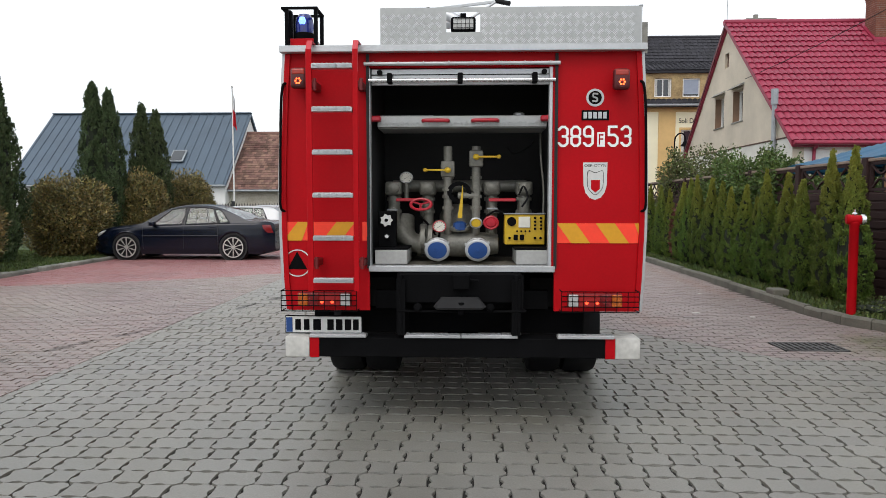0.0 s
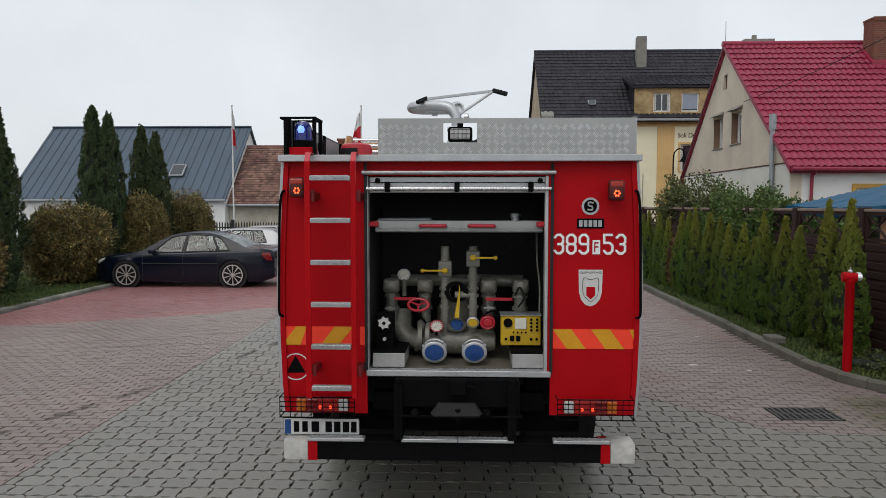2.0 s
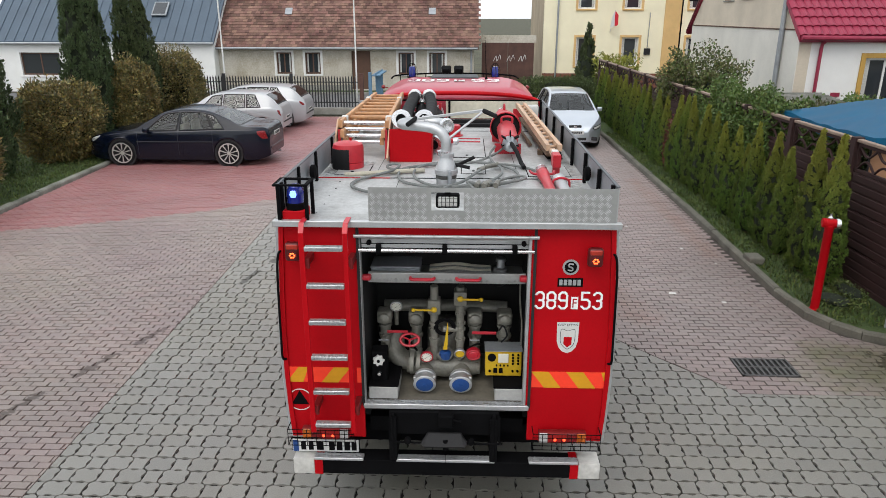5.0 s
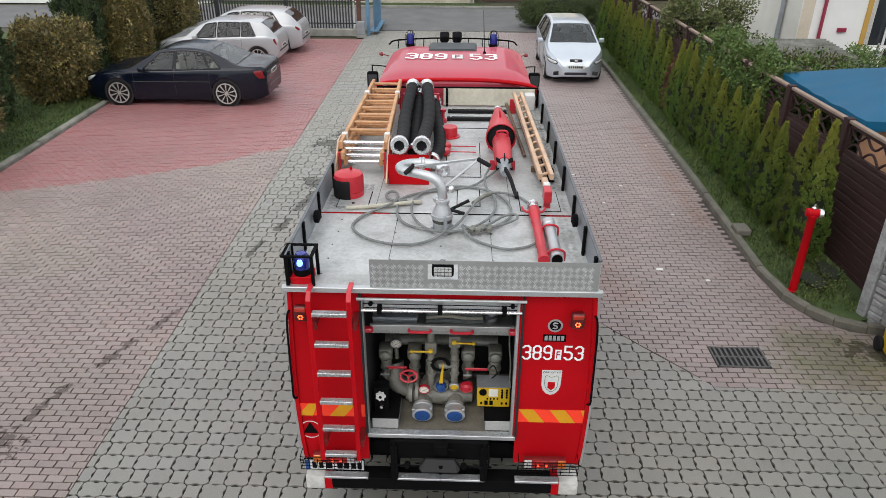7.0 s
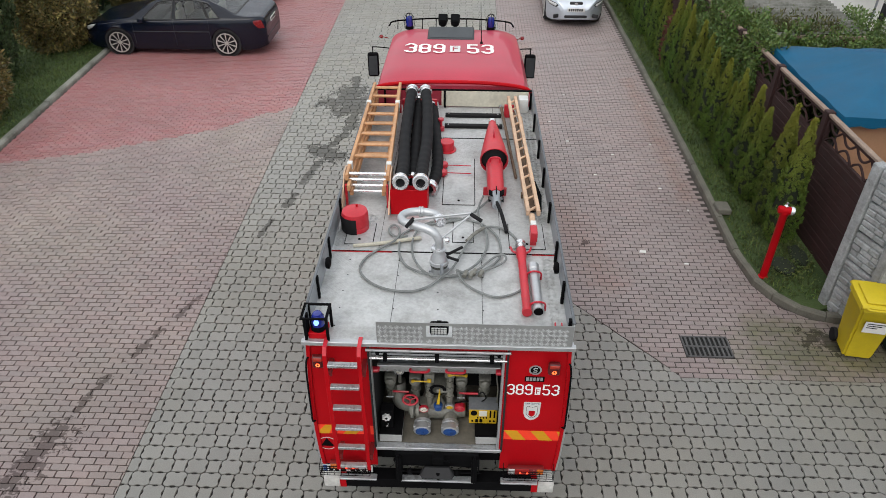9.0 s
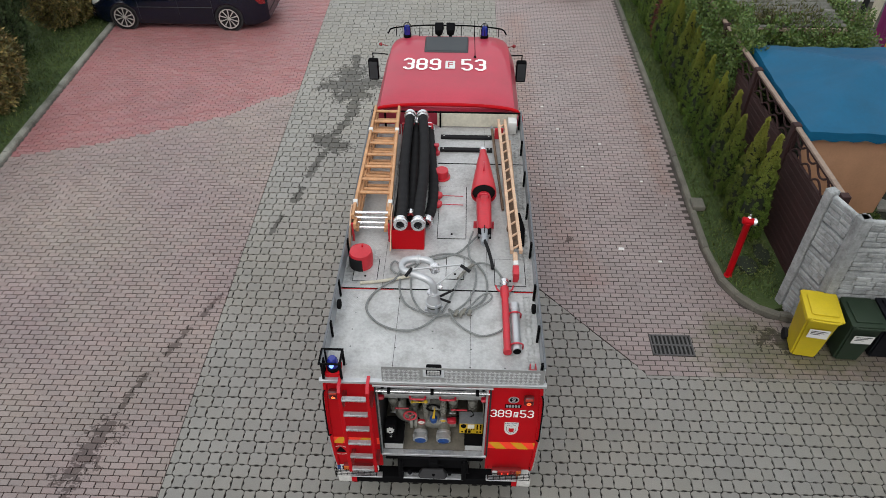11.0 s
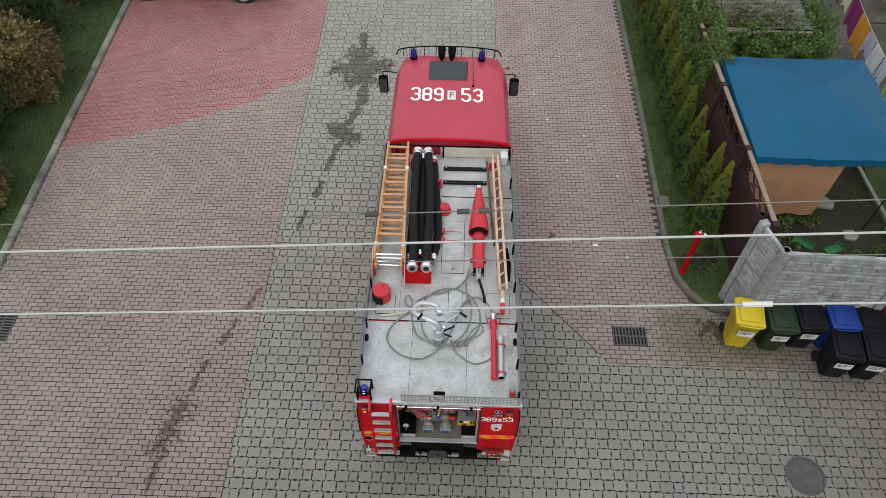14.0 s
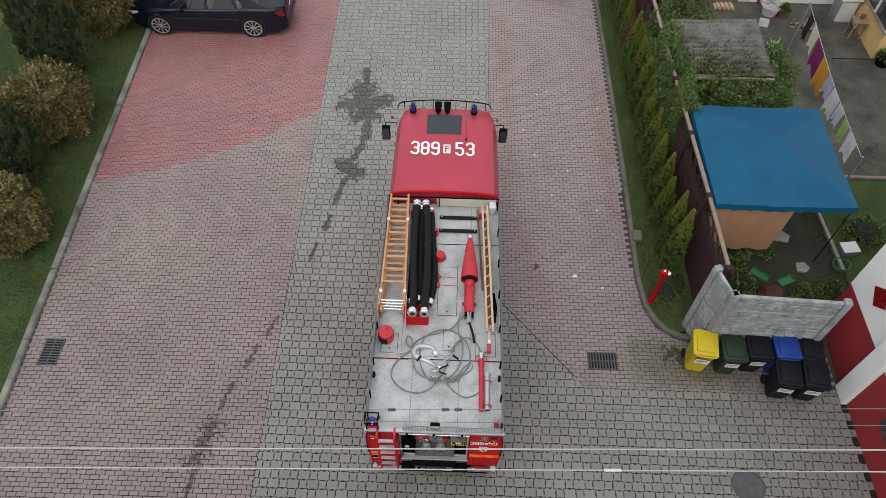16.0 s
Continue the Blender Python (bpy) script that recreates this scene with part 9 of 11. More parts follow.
def openwork(w, z0, z1):
    """A pierced panel: a border and a lattice of curved bars."""
    bm = B()
    for a in ((0, w, z0, z0 + 0.05), (0, w, z1 - 0.05, z1), (0, 0.05, z0, z1), (w - 0.05, w, z0, z1)):
        box(bm, a[0], a[1], -0.025, 0.025, a[2], a[3])
    n = 4
    for i in range(n):
        c = 0.05 + (w - 0.1) * (i + 0.5) / n
        q, zc, hh = (w - 0.1) / n / 2, (z0 + z1) / 2, (z1 - z0) / 2 - 0.05
        for s in (-1, 1):
            tube(bm, [(c - q, 0, zc + s * hh), (c - q * 0.3, 0, zc + s * hh * 0.3), (c + q * 0.3, 0, zc + s * hh * 0.3), (c + q, 0, zc + s * hh)], 0.02, 5, 3)
    return bm


def fence_panel(p, q, h, thing_):
    p, q = Vector((*p, 0)), Vector((*q, 0))
    d = q - p
    m_ = Matrix.Translation(p) @ Matrix.Rotation(math.atan2(d.y, d.x), 4, "Z")
    w = d.length
    po = part("post", boxp(-0.07, 0.07, -0.07, 0.07, -0.02, h + 0.02, 0.01), M_BROWNF, thing_)
    po.matrix_basis = m_
    for i in range(3):
        s = boxp(0.075, w - 0.075, -0.025, 0.025, 0.05 + i * 0.57, 0.05 + i * 0.57 + 0.565, 0.006)
        for j in range(4):
            box(s, 0.1, w - 0.1, -0.035, 0.035, 0.07 + i * 0.57 + j * 0.137, 0.07 + i * 0.57 + j * 0.137 + 0.11, 0.008)
        part("fence_slab", s, M_BROWNF, thing_).matrix_basis = m_
    o = openwork(w - 0.15, 1.765, h - 0.05)
    bmesh.ops.translate(o, verts=o.verts[:], vec=(0.075, 0, 0))
    part("pierced_panel", o, M_BROWNF, thing_).matrix_basis = m_
    part("cap_rail", boxp(0.0, w, -0.045, 0.045, h - 0.048, h, 0.008), M_FTOP, thing_).matrix_basis = m_


gf = thing("garden_fence", (0, 0, 0), "dark brown concrete panel fence with a pierced top row", "fence")
fp_ = [(6.2, 4.05), (6.17, 6.1), (6.12, 8.15), (6.07, 10.2), (6.02, 12.25), (5.98, 14.3), (5.95, 16.35), (5.93, 18.4), (5.91, 20.45), (5.9, 22.5), (5.9, 24.55), (5.9, 26.6)]
for a, b in zip(fp_, fp_[1:]):
    fence_panel(a, b, 2.26, gf)

# pale concrete wall round the bin place
M_PALEC = mat("pale_split_face_concrete", (0.255, 0.268, 0.268), 0.9, island=0.16, rand=0.22, var=0.4, scale=5, fine=30, bump=0.6, bdist=0.02)


def pale_wall(p, q, h, t):
    p, q = Vector((*p, 0)), Vector((*q, 0))
    d = q - p
    m_ = Matrix.Translation(p) @ Matrix.Rotation(math.atan2(d.y, d.x), 4, "Z")
    w = d.length
    rg = random.Random(int(w * 100))
    part("post", boxp(-0.075, 0.075, -0.085, 0.085, -0.02, h + 0.03, 0.015), M_PALEC, t).matrix_basis = m_
    for i in range(5):
        z0 = 0.02 + i * (h - 0.02) / 5
        z1 = z0 + (h - 0.02) / 5 - 0.02
        s = boxp(0.08, w - 0.08, -0.03, 0.03, z0, z1, 0.006)
        faces_ = []
        rows = 4
        rise = (z1 - z0 - 0.1) / rows
        for r in range(rows):
            x = 0.09
            while x < w - 0.16:
                l_ = min(rg.uniform(0.14, 0.3), w - 0.09 - x)
                za = z0 + 0.02 + r * rise
                faces_.append((x + 0.005, x + l_ - 0.005, -0.03 - rg.uniform(0.016, 0.042), -0.0303, za, za + rise - 0.012))
                x += l_
        faces_.append((0.085, w - 0.085, -0.046, -0.0303, z1 - 0.07, z1 - 0.004))
        sl_ = part("wall_slab", s, M_PALEC, t)
        sl_.matrix_basis = m_
        for q in faces_:
            part("stone_face", boxp(*q, 0.012), M_PALEC, sl_)
    part("post", boxp(w - 0.075, w + 0.075, -0.085, 0.085, -0.02, h + 0.03, 0.015), M_PALEC, t).matrix_basis = m_


pw = thing("concrete_fence", (0, 0, 0), "pale stone-patterned concrete panel wall behind the bins", "fence")
pale_wall((5.86, 3.87), (6.06, 3.24), 2.48, pw)
pale_wall((6.09, 3.22), (8.36, 3.12), 2.48, pw)


# ---- wheelie bins ----
def bin_(x, y, rz, body, lid, label, label_panel=True, h=1.0):
    t = thing("wheelie_bin", (x, y, 0.003), label, "wheelie bin", "bins by the wall", rz=rz)
    bm = B()
    rings = []
    for z, w, d, o in ((0.06, 0.38, 0.4, 0.0), (0.12, 0.39, 0.42, 0.0), (0.85 * h, 0.48, 0.53, -0.02), (0.87 * h, 0.52, 0.57, -0.02), (0.92 * h, 0.52, 0.57, -0.02)):
        rings.append([bm.verts.new((sx * w / 2, sy * d / 2 + o, z)) for sx, sy in ((-1, -1), (1, -1), (1, 1), (-1, 1))])
    for a, b in zip(rings, rings[1:]):
        for i in range(4):
            bm.faces.new((a[i], a[(i + 1) % 4], b[(i + 1) % 4], b[i]))
    bm.faces.new(rings[0])
    bm.faces.new(rings[-1])
    bmesh.ops.bevel(bm, geom=[e for e in bm.edges if abs(e.verts[0].co.z - e.verts[1].co.z) > 0.02], offset=0.03, segments=2, affect="EDGES")
    part("body", bm, body, t, smooth=True)
    lb = boxp(-0.27, 0.27, -0.33, 0.28, 0.925 * h, 0.965 * h, 0.015, 2)
    box(lb, -0.2, 0.2, -0.25, 0.2, 0.965 * h, 0.995 * h, 0.02, 2)
    part("lid", lb, lid, t, smooth=True)
    part("lid_handle", tube(B(), [(-0.2, -0.325, 0.95 * h), (-0.18, -0.36, 0.95 * h), (0.18, -0.36, 0.95 * h), (0.2, -0.325, 0.95 * h)], 0.014, 6, 3), lid, t)
    part("rear_handle", rod(B(), (-0.22, 0.31, 0.93 * h), (0.22, 0.31, 0.93 * h), 0.017, seg=8), body, t)
    for s in (-1, 1):
        part("wheel", lathe(B(), [(0.03, -0.025), (0.1, -0.025), (0.105, 0), (0.1, 0.025), (0.03, 0.025)], (s * 0.225, 0.2, 0.105), (1, 0, 0), 18), M_RUBBER, t, smooth=True)
    part("axle", rod(B(), (-0.22, 0.2, 0.105), (0.22, 0.2, 0.105), 0.012, seg=6), M_ZINC, t)
    if label_panel:
        st_ = part("sticker", boxp(-0.15, 0.15, -0.292, -0.284, 0.58 * h, 0.76 * h), M_WHITE, t, "white paper sticker")
        st_.matrix_basis = pose(0, 0.03, 0, 4.2, 0, 0)
        for k in range(3):
            part("text_bar", boxp(-0.12, 0.12 - 0.05 * k, -0.2945, -0.2925, 0.725 * h - k * 0.035, 0.738 * h - k * 0.035), M_TRIM, st_)


M_BINY = mat("yellow_bin_plastic", (0.52, 0.40, 0.01), 0.5, var=0.1, scale=4, bump=0.05)
M_BING = mat("dark_green_bin_plastic", (0.011, 0.026, 0.012), 0.6, var=0.2, scale=4, bump=0.05)
M_BINK = mat("black_bin_plastic", (0.005, 0.006, 0.009), 0.6, var=0.2, scale=4, bump=0.05, spec=0.25)
M_BINB = mat("blue_bin_plastic", (0.006, 0.04, 0.24), 0.5, var=0.12, scale=4, bump=0.05)
bin_(5.86, 2.88, -9, M_BINY, M_BINY, "yellow plastic wheelie bin with a white sticker", h=1.08)
bin_(6.5, 2.83, -3, M_BING, M_BING, "dark green plastic wheelie bin with a white sticker")
bin_(7.07, 2.9, -2, M_BINK, M_BINK, "black plastic wheelie bin with a white sticker")
bin_(7.65, 2.9, -2, M_BINB, M_BINB, "blue plastic wheelie bin", False, 1.05)
bin_(8.2, 2.88, -9, M_BINK, M_BINK, "black plastic wheelie bin", False)
bin_(7.56, 2.27, -8, M_BINK, M_BINK, "black plastic wheelie bin with a white sticker in the front row")
bin_(8.14, 2.24, -8, M_BINK, M_BINK, "black plastic wheelie bin with a white sticker in the front row")

# ---- garden behind the fence ----
M_TENT = mat("blue_tarpaulin", (0.004, 0.083, 0.165), 0.45, var=0.15, scale=1.5, fine=15, bump=0.12, spec=0.22)
M_PEACH = mat("peach_canvas", (0.42, 0.23, 0.13), 0.8, var=0.12, scale=2, fine=30, bump=0.1)
gz = thing("gazebo", (7.88, 7.45, 0.05), "blue tarpaulin garden gazebo with a peach side curtain", "gazebo")
cn_ = B()
n = 32
gg = []
for j in range(n + 1):
    rowv = []
    for i in range(n + 1):
        u, v = -1 + 2 * i / n, -1 + 2 * j / n
        e = max(abs(u), abs(v))
        a_ = math.atan2(v, u)
        z = 2.26 + 0.5 * (1 - e) - 0.05 * math.sin(math.pi * e) * (1 - min(abs(u), abs(v)) / max(e, 0.01)) + 0.01 * e * math.sin(a_ * 17 + e * 3) + 0.007 * math.sin(u * 9 + v * 3) * math.sin(v * 7) - 0.07 * (1 - min(abs(u), abs(v))) * max(0, e - 0.55)
        rowv.append(cn_.verts.new((u * 1.62, v * 1.66, z)))
    gg.append(rowv)
for j in range(n):
    for i in range(n):
        cn_.faces.new((gg[j][i], gg[j][i + 1], gg[j + 1][i + 1], gg[j + 1][i]))
edge_ = [gg[0][i] for i in range(n + 1)] + [gg[j][n] for j in range(1, n + 1)] + [gg[n][i] for i in range(n - 1, -1, -1)] + [gg[j][0] for j in range(n - 1, 0, -1)]
low_ = [cn_.verts.new((q.co.x * 1.01, q.co.y * 1.01, q.co.z - 0.16 - 0.02 * math.sin(i * 1.7))) for i, q in enumerate(edge_)]
for i in range(len(edge_)):
    cn_.faces.new((edge_[i], edge_[(i + 1) % len(edge_)], low_[(i + 1) % len(edge_)], low_[i]))
part("canopy", cn_, M_TENT, gz, smooth=True)
for sx in (-1, 1):
    for sy in (-1, 1):
        part("leg", rod(B(), (sx * 1.6, sy * 1.56, 0), (sx * 1.6, sy * 1.56, 2.22), 0.017, seg=8), M_TRIM, gz)
for s in (-1, 1):
    part("roof_tube", rod(B(), (-1.6, s * 1.56, 2.2), (1.6, s * 1.56, 2.2), 0.015, seg=8), M_ZINC, gz)
    part("roof_tube", rod(B(), (s * 1.6, -1.56, 2.2), (s * 1.6, 1.56, 2.2), 0.015, seg=8), M_ZINC, gz)
ct = B()
vv = []
for i in range(25):
    x = -1.58 + 1.9 * i / 24
    y_ = -1.55 + 0.012 * math.sin(i * 0.9)
    vv.append([ct.verts.new((x, y_, 2.18)), ct.verts.new((x, y_ + 0.02, 1.2)), ct.verts.new((x * 0.97 - 0.03, y_ + 0.03 + 0.03 * math.sin(i * 0.8), 0.4))])
for a, b in zip(vv, vv[1:]):
    for k in range(2):
        ct.faces.new((a[k], b[k], b[k + 1], a[k + 1]))
part("side_curtain", ct, M_PEACH, gz, "peach canvas side curtain", smooth=True)

M_CORR = mat("mossy_corrugated_sheet", (0.07, 0.08, 0.045), 0.9, var=0.5, scale=1.8, fine=14, bump=0.3, col2=(0.22, 0.215, 0.20))
shd = thing("garden_shed", (7.65, 11.6, 0.0), "low garden shed with a mossy corrugated sheet roof", "shed")
for a in ((-1.15, 1.05, -0.95, -0.88), (-1.15, 1.05, 0.88, 0.95), (-1.15, -1.08, -0.88, 0.88), (0.98, 1.05, -0.88, 0.88)):
    part("wall", boxp(*a, 0, 1.98), M_RUST, shd)
co_ = B()
prev = None
for i in range(121):
    y_ = -1.05 + 2.3 * i / 120
    z = 0.04 * math.sin(2 * math.pi * i / 9.0) + 2.08 + 0.06 * (y_ + 1)
    cur = [co_.verts.new((x, y_ + 0.06 * math.sin(x * 2), z + 0.02 * x * 0.3)) for x in (-1.3, -0.4, 0.4, 1.2)]
    if prev:
        for k in range(3):
            co_.faces.new((prev[k], prev[k + 1], cur[k + 1], cur[k]))
    prev = cur
part("roof_sheet", co_, M_CORR, shd, smooth=True)
part("roof_edge", boxp(-1.3, 1.2, -1.12, -1.05, 1.99, 2.06), M_FTOP, shd)

def roof_tufts():
    rg = np.random.default_rng(91)
    n = 2600
    x = rg.uniform(-1.25, 0.9, n)
    y = -1.02 + np.abs(rg.normal(size=n)) * 0.55
    keep = (y < 1.0) & (rg.uniform(0, 1, n) < np.clip(1.1 - (x + 1.2) * 0.35, 0.1, 1))
    p = np.stack([x, y, 2.08 + 0.06 * (y + 1)], 1)[keep]
    d = unit(rg.normal(size=(len(p), 3)) * 0.7 + np.array([0, 0, 1.0]))
    v, f = sprays(p, d, 0.11, 0.12, rg, 0.6)
    o = new("moss", leaf_mesh("moss", v, f, mat("dry_moss_and_weed", (0.10, 0.075, 0.03), 0.9, var=0.4, scale=2, bump=0.0, island=0.4, hue=0.05, col2=(0.09, 0.11, 0.03))))
    o.parent = shd
    o["kind"] = "stuff"


roof_tufts()

# washing on a line
LINE0, LINE1 = Vector((10.95, 14.0, 1.85)), Vector((10.5, 8.2, 1.78))
wl_ = thing("washing_line", (0, 0, 0), "thin cord stretched between two poles in the garden", "washing line")
part("cord", tube(B(), [LINE0 + Vector((0, 0.3, 0)), (LINE0 + LINE1) / 2 - Vector((0, 0, 0.12)), LINE1 - Vector((0, 0.3, 0))], 0.006, 5, 8), M_WHITE, wl_)
for p in (LINE0 + Vector((0, 0.3, 0)), LINE1 - Vector((0, 0.3, 0))):
    part("pole", rod(B(), (p.x, p.y, 0.0), (p.x, p.y, p.z + 0.05), 0.03, seg=8), M_ZINC, wl_)
WASH = (("black", (0.012, 0.012, 0.014), 0.0, 0.07, 0.9), ("cream", (0.6, 0.55, 0.42), 0.09, 0.1, 0.7), ("purple", (0.2, 0.012, 0.11), 0.2, 0.13, 0.85), ("orange", (0.62, 0.27, 0.02), 0.34, 0.12, 0.9),
        ("lilac", (0.42, 0.40, 0.52), 0.47, 0.09, 0.6), ("white", (0.66, 0.66, 0.7), 0.57, 0.1, 0.75), ("pale blue", (0.52, 0.56, 0.66), 0.68, 0.08, 0.6), ("lime green", (0.32, 0.50, 0.12), 0.78, 0.07, 0.6), ("white", (0.7, 0.7, 0.74), 0.87, 0.1, 0.65))
for k, (cname, col, f0, fw_, drop_) in enumerate(WASH):
    lt = thing("laundry", (0, 0, 0), cname + " piece of washing hanging on the line", "laundry", "washing on the line")
    cb = B()
    vv = []
    for i in range(9):
        p = LINE0.lerp(LINE1, f0 + fw_ * i / 8)
        p.z -= 0.12 * math.sin((f0 + fw_ * i / 8) * math.pi)
        dd = drop_ * (1 - 0.12 * math.sin(i * 1.9 + k))
        vv.append([cb.verts.new(p + Vector((0.05 * math.sin(i * 1.4 + k) * s, 0, -dd * s))) for s in (0, 0.35, 0.7, 1.0)])
    for a, b in zip(vv, vv[1:]):
        for s in range(3):
            cb.faces.new((a[s], b[s], b[s + 1], a[s + 1]))
    part("cloth", cb, mat("washing_cloth_" + cname.replace(" ", "_"), col, 0.9, var=0.12, scale=4, fine=60, bump=0.1), lt, smooth=True)
M_YARD = mat("dark_yard_concrete", (0.03, 0.033, 0.022), 0.9, var=0.5, scale=1.0, fine=15, bump=0.3, col2=(0.11, 0.105, 0.085))
slab("garden_path", [(9.3, 8.9), (30, 8.9), (30, 17.2), (8.9, 17.2), (8.9, 12.8)], 0.05, 0.072, M_YARD, "dark mossy concrete yard behind the garden", "yard")
slab("garden_path", [(12.35, 14.0), (13.58, 14.02), (13.58, 14.06), (12.35, 14.04)], 0.072, 0.076, M_BLACK, "open joint between two yard slabs", "yard")
part("path_edge", boxp(-0.05, 0.05, -1.3, 1.3, 0.0, 0.1, 0.01), M_CONC, thing("edging", (10.05, 6.9, 0.05), "narrow concrete edging along the garden path", "edging", rz=3))
slab("lawn", [(10.15, 4.0), (30, 4.0), (30, 8.7), (10.15, 8.7)], 0.05, 0.08, M_LAWN, "dark green lawn in the back garden", "lawn")
part("path_edge", boxp(-0.6, 3.5, -0.04, 0.04, 0.0, 0.1, 0.01), M_FTOP, thing("edging", (10.3, 8.8, 0.05), "narrow brown edging between yard and lawn", "edging"))
shrub("shrub", "tangled green climber covering the shed edge", "shrub", (7.2, 10.4, 0.0), 0.9, 0.32, 2.15, M_CLIMB, 9000, 46, 0.075, 0.4)
# low porch against the house, with an ochre base
pc = thing("porch", (13.6, 14.1, 0.0), "low porch with ochre base wall and white framed panes", "porch")
part("base_wall", boxp(0.0, 3.4, 0.0, 3.2, 0.0, 1.0, 0.01), M_OCHRE, pc, "ochre rendered base wall")
part("sill", boxp(-0.06, 3.46, -0.06, 3.24, 1.004, 1.05, 0.01), M_FTOP, pc)
for q in ((0.0, 0.0), (0.0, 1.05), (0.0, 2.1), (0.0, 3.12), (1.1, 0.0), (2.2, 0.0), (3.32, 0.0)):
    part("window_post", boxp(q[0], q[0] + 0.08, q[1], q[1] + 0.08, 1.05, 2.1), M_FRAMEW, pc)
for i in range(3):
    part("pane", boxp(0.03, 0.045, 0.09 + i * 1.05, 1.04 + i * 1.05, 1.055, 2.09), M_GLASS, pc)
    part("pane", boxp(0.09 + i * 1.1, 1.09 + i * 1.1, 0.03, 0.045, 1.055, 2.09), M_GLASS, pc)
part("roof", prism(B(), [(-0.15, 2.1), (3.22, 2.55), (3.22, 2.62), (-0.15, 2.17)], "x", -0.15, 3.55), M_ZINC, pc)
cb_ = thing("cupboard", (13.2, 16.2, 0.07), "pale grey metal cupboard with an overhanging top", "cupboard")
part("body", boxp(-0.3, 0.3, -0.25, 0.25, 0.0, 0.82, 0.01), M_ZINC, cb_)
part("top", boxp(-0.34, 0.38, -0.28, 0.28, 0.82, 0.86, 0.006), M_WHITE, cb_)
part("door", boxp(-0.27, 0.27, -0.265, -0.252, 0.05, 0.78, 0.004), M_WHITE, cb_)
tb_ = thing("garden_table", (13.35, 15.25, 0.07), "small wooden garden table with a flower pot", "table")
part("tabletop", boxp(-0.24, 0.22, -0.22, 0.22, 0.6, 0.63, 0.005), M_FTOP, tb_)
for sx in (-0.19, 0.17):
    for sy in (-0.17, 0.17):
        part("leg", boxp(sx - 0.02, sx + 0.02, sy - 0.02, sy + 0.02, 0.0, 0.6), M_FTOP, tb_)
pt_ = thing("flower_pot", (13.4, 15.3, 0.7), "small clay pot with a green plant", "flower pot")
part("pot", lathe(B(), [(0.05, 0), (0.075, 0.12), (0.085, 0.12), (0.085, 0.14), (0.06, 0.14), (0.001, 0.12)], seg=14), M_BRICK, pt_)
for i, (x, y, m_, lab, r, h) in enumerate(((10.85, 16.35, M_WHITE, "white planter tub full of pale flowers", 0.3, 0.3), (11.25, 16.2, M_BRICK, "clay planter tub with green leaves", 0.2, 0.25), (13.85, 13.8, M_BLACK, "round black planter tub by the porch", 0.26, 0.25))):
    g_ = thing("planter", (x, y, 0.07), lab, "planter", "planters in the yard")
    part("tub", lathe(B(), [(r * 0.75, 0), (r, h), (r * 1.06, h), (r * 1.06, h + 0.03), (r * 0.85, h + 0.03), (0.001, h)], seg=20), m_, g_, smooth=True)
    rgp = np.random.default_rng(300 + i)
    dv = unit(rgp.normal(size=(260, 3)))
    dv[:, 2] = np.abs(dv[:, 2])
    lv, lf = sprays(dv * r * rgp.uniform(0.5, 1.0, (260, 1)) + np.array([0, 0, h]), dv, 0.09, 0.4, rgp)
    o_ = new("flowers", leaf_mesh("flowers", lv, lf, (M_WHITE, M_LEAF, M_CLIMB)[i]))
    o_.parent = g_
wd = thing("firewood", (11.78, 15.6, 0.07), "small untidy heap of split firewood", "firewood")
rg_ = random.Random(77)
for i in range(22):
    a_ = rg_.uniform(0, 180)
    part("log", prism(B(), [(0, 0), (0.07, 0.01), (0.04, 0.06)], "y", -0.16, 0.16), M_FTOP if i % 2 else M_BROWNWOOD, wd).matrix_basis = pose(rg_.uniform(-0.26, 0.26), rg_.uniform(-0.2, 0.2), 0.0 + 0.05 * (i % 5), rg_.uniform(-12, 12), 0, a_)
lg = thing("firewood", (9.35, 16.6, 0.07), "short stack of cut round logs", "firewood")
for i in range(9):
    part("log", rod(B(), (-0.3 + 0.075 * i, -0.15, 0.05 + 0.06 * (i % 2)), (-0.3 + 0.075 * i, 0.15, 0.05 + 0.06 * (i % 2)), 0.045, seg=9), M_PALEWOOD, lg)
wt = thing("watering_can", (10.5, 14.55, 0.07), "small white plastic watering can", "watering can")
part("can", lathe(B(), [(0.1, 0), (0.11, 0.05), (0.1, 0.2), (0.05, 0.24), (0.001, 0.24)], seg=16), M_WHITE, wt, smooth=True)
part("spout", tube(B(), [(0.08, 0, 0.06), (0.17, 0.02, 0.18), (0.22, 0.03, 0.3)], 0.018, 6, 4), M_WHITE, wt)
part("handle", tube(B(), [(-0.09, 0, 0.05), (-0.17, 0, 0.15), (-0.08, 0, 0.26), (0.0, 0, 0.24)], 0.012, 6, 4), M_WHITE, wt)
wb_ = thing("garden_box", (10.5, 15.7, 0.07), "small white plastic box with an open top", "box", rz=-15)
for q in ((-0.15, 0.15, -0.1, -0.09), (-0.15, 0.15, 0.09, 0.1), (-0.15, -0.14, -0.09, 0.09), (0.14, 0.15, -0.09, 0.09)):
    part("side", boxp(*q, 0.012, 0.2), M_WHITE, wb_)
part("bottom", boxp(-0.15, 0.15, -0.1, 0.1, 0.0, 0.011), M_WHITE, wb_)
M_GREENPL = mat("green_crate_plastic", (0.03, 0.16, 0.05), 0.5, var=0.2, scale=5, bump=0.05)
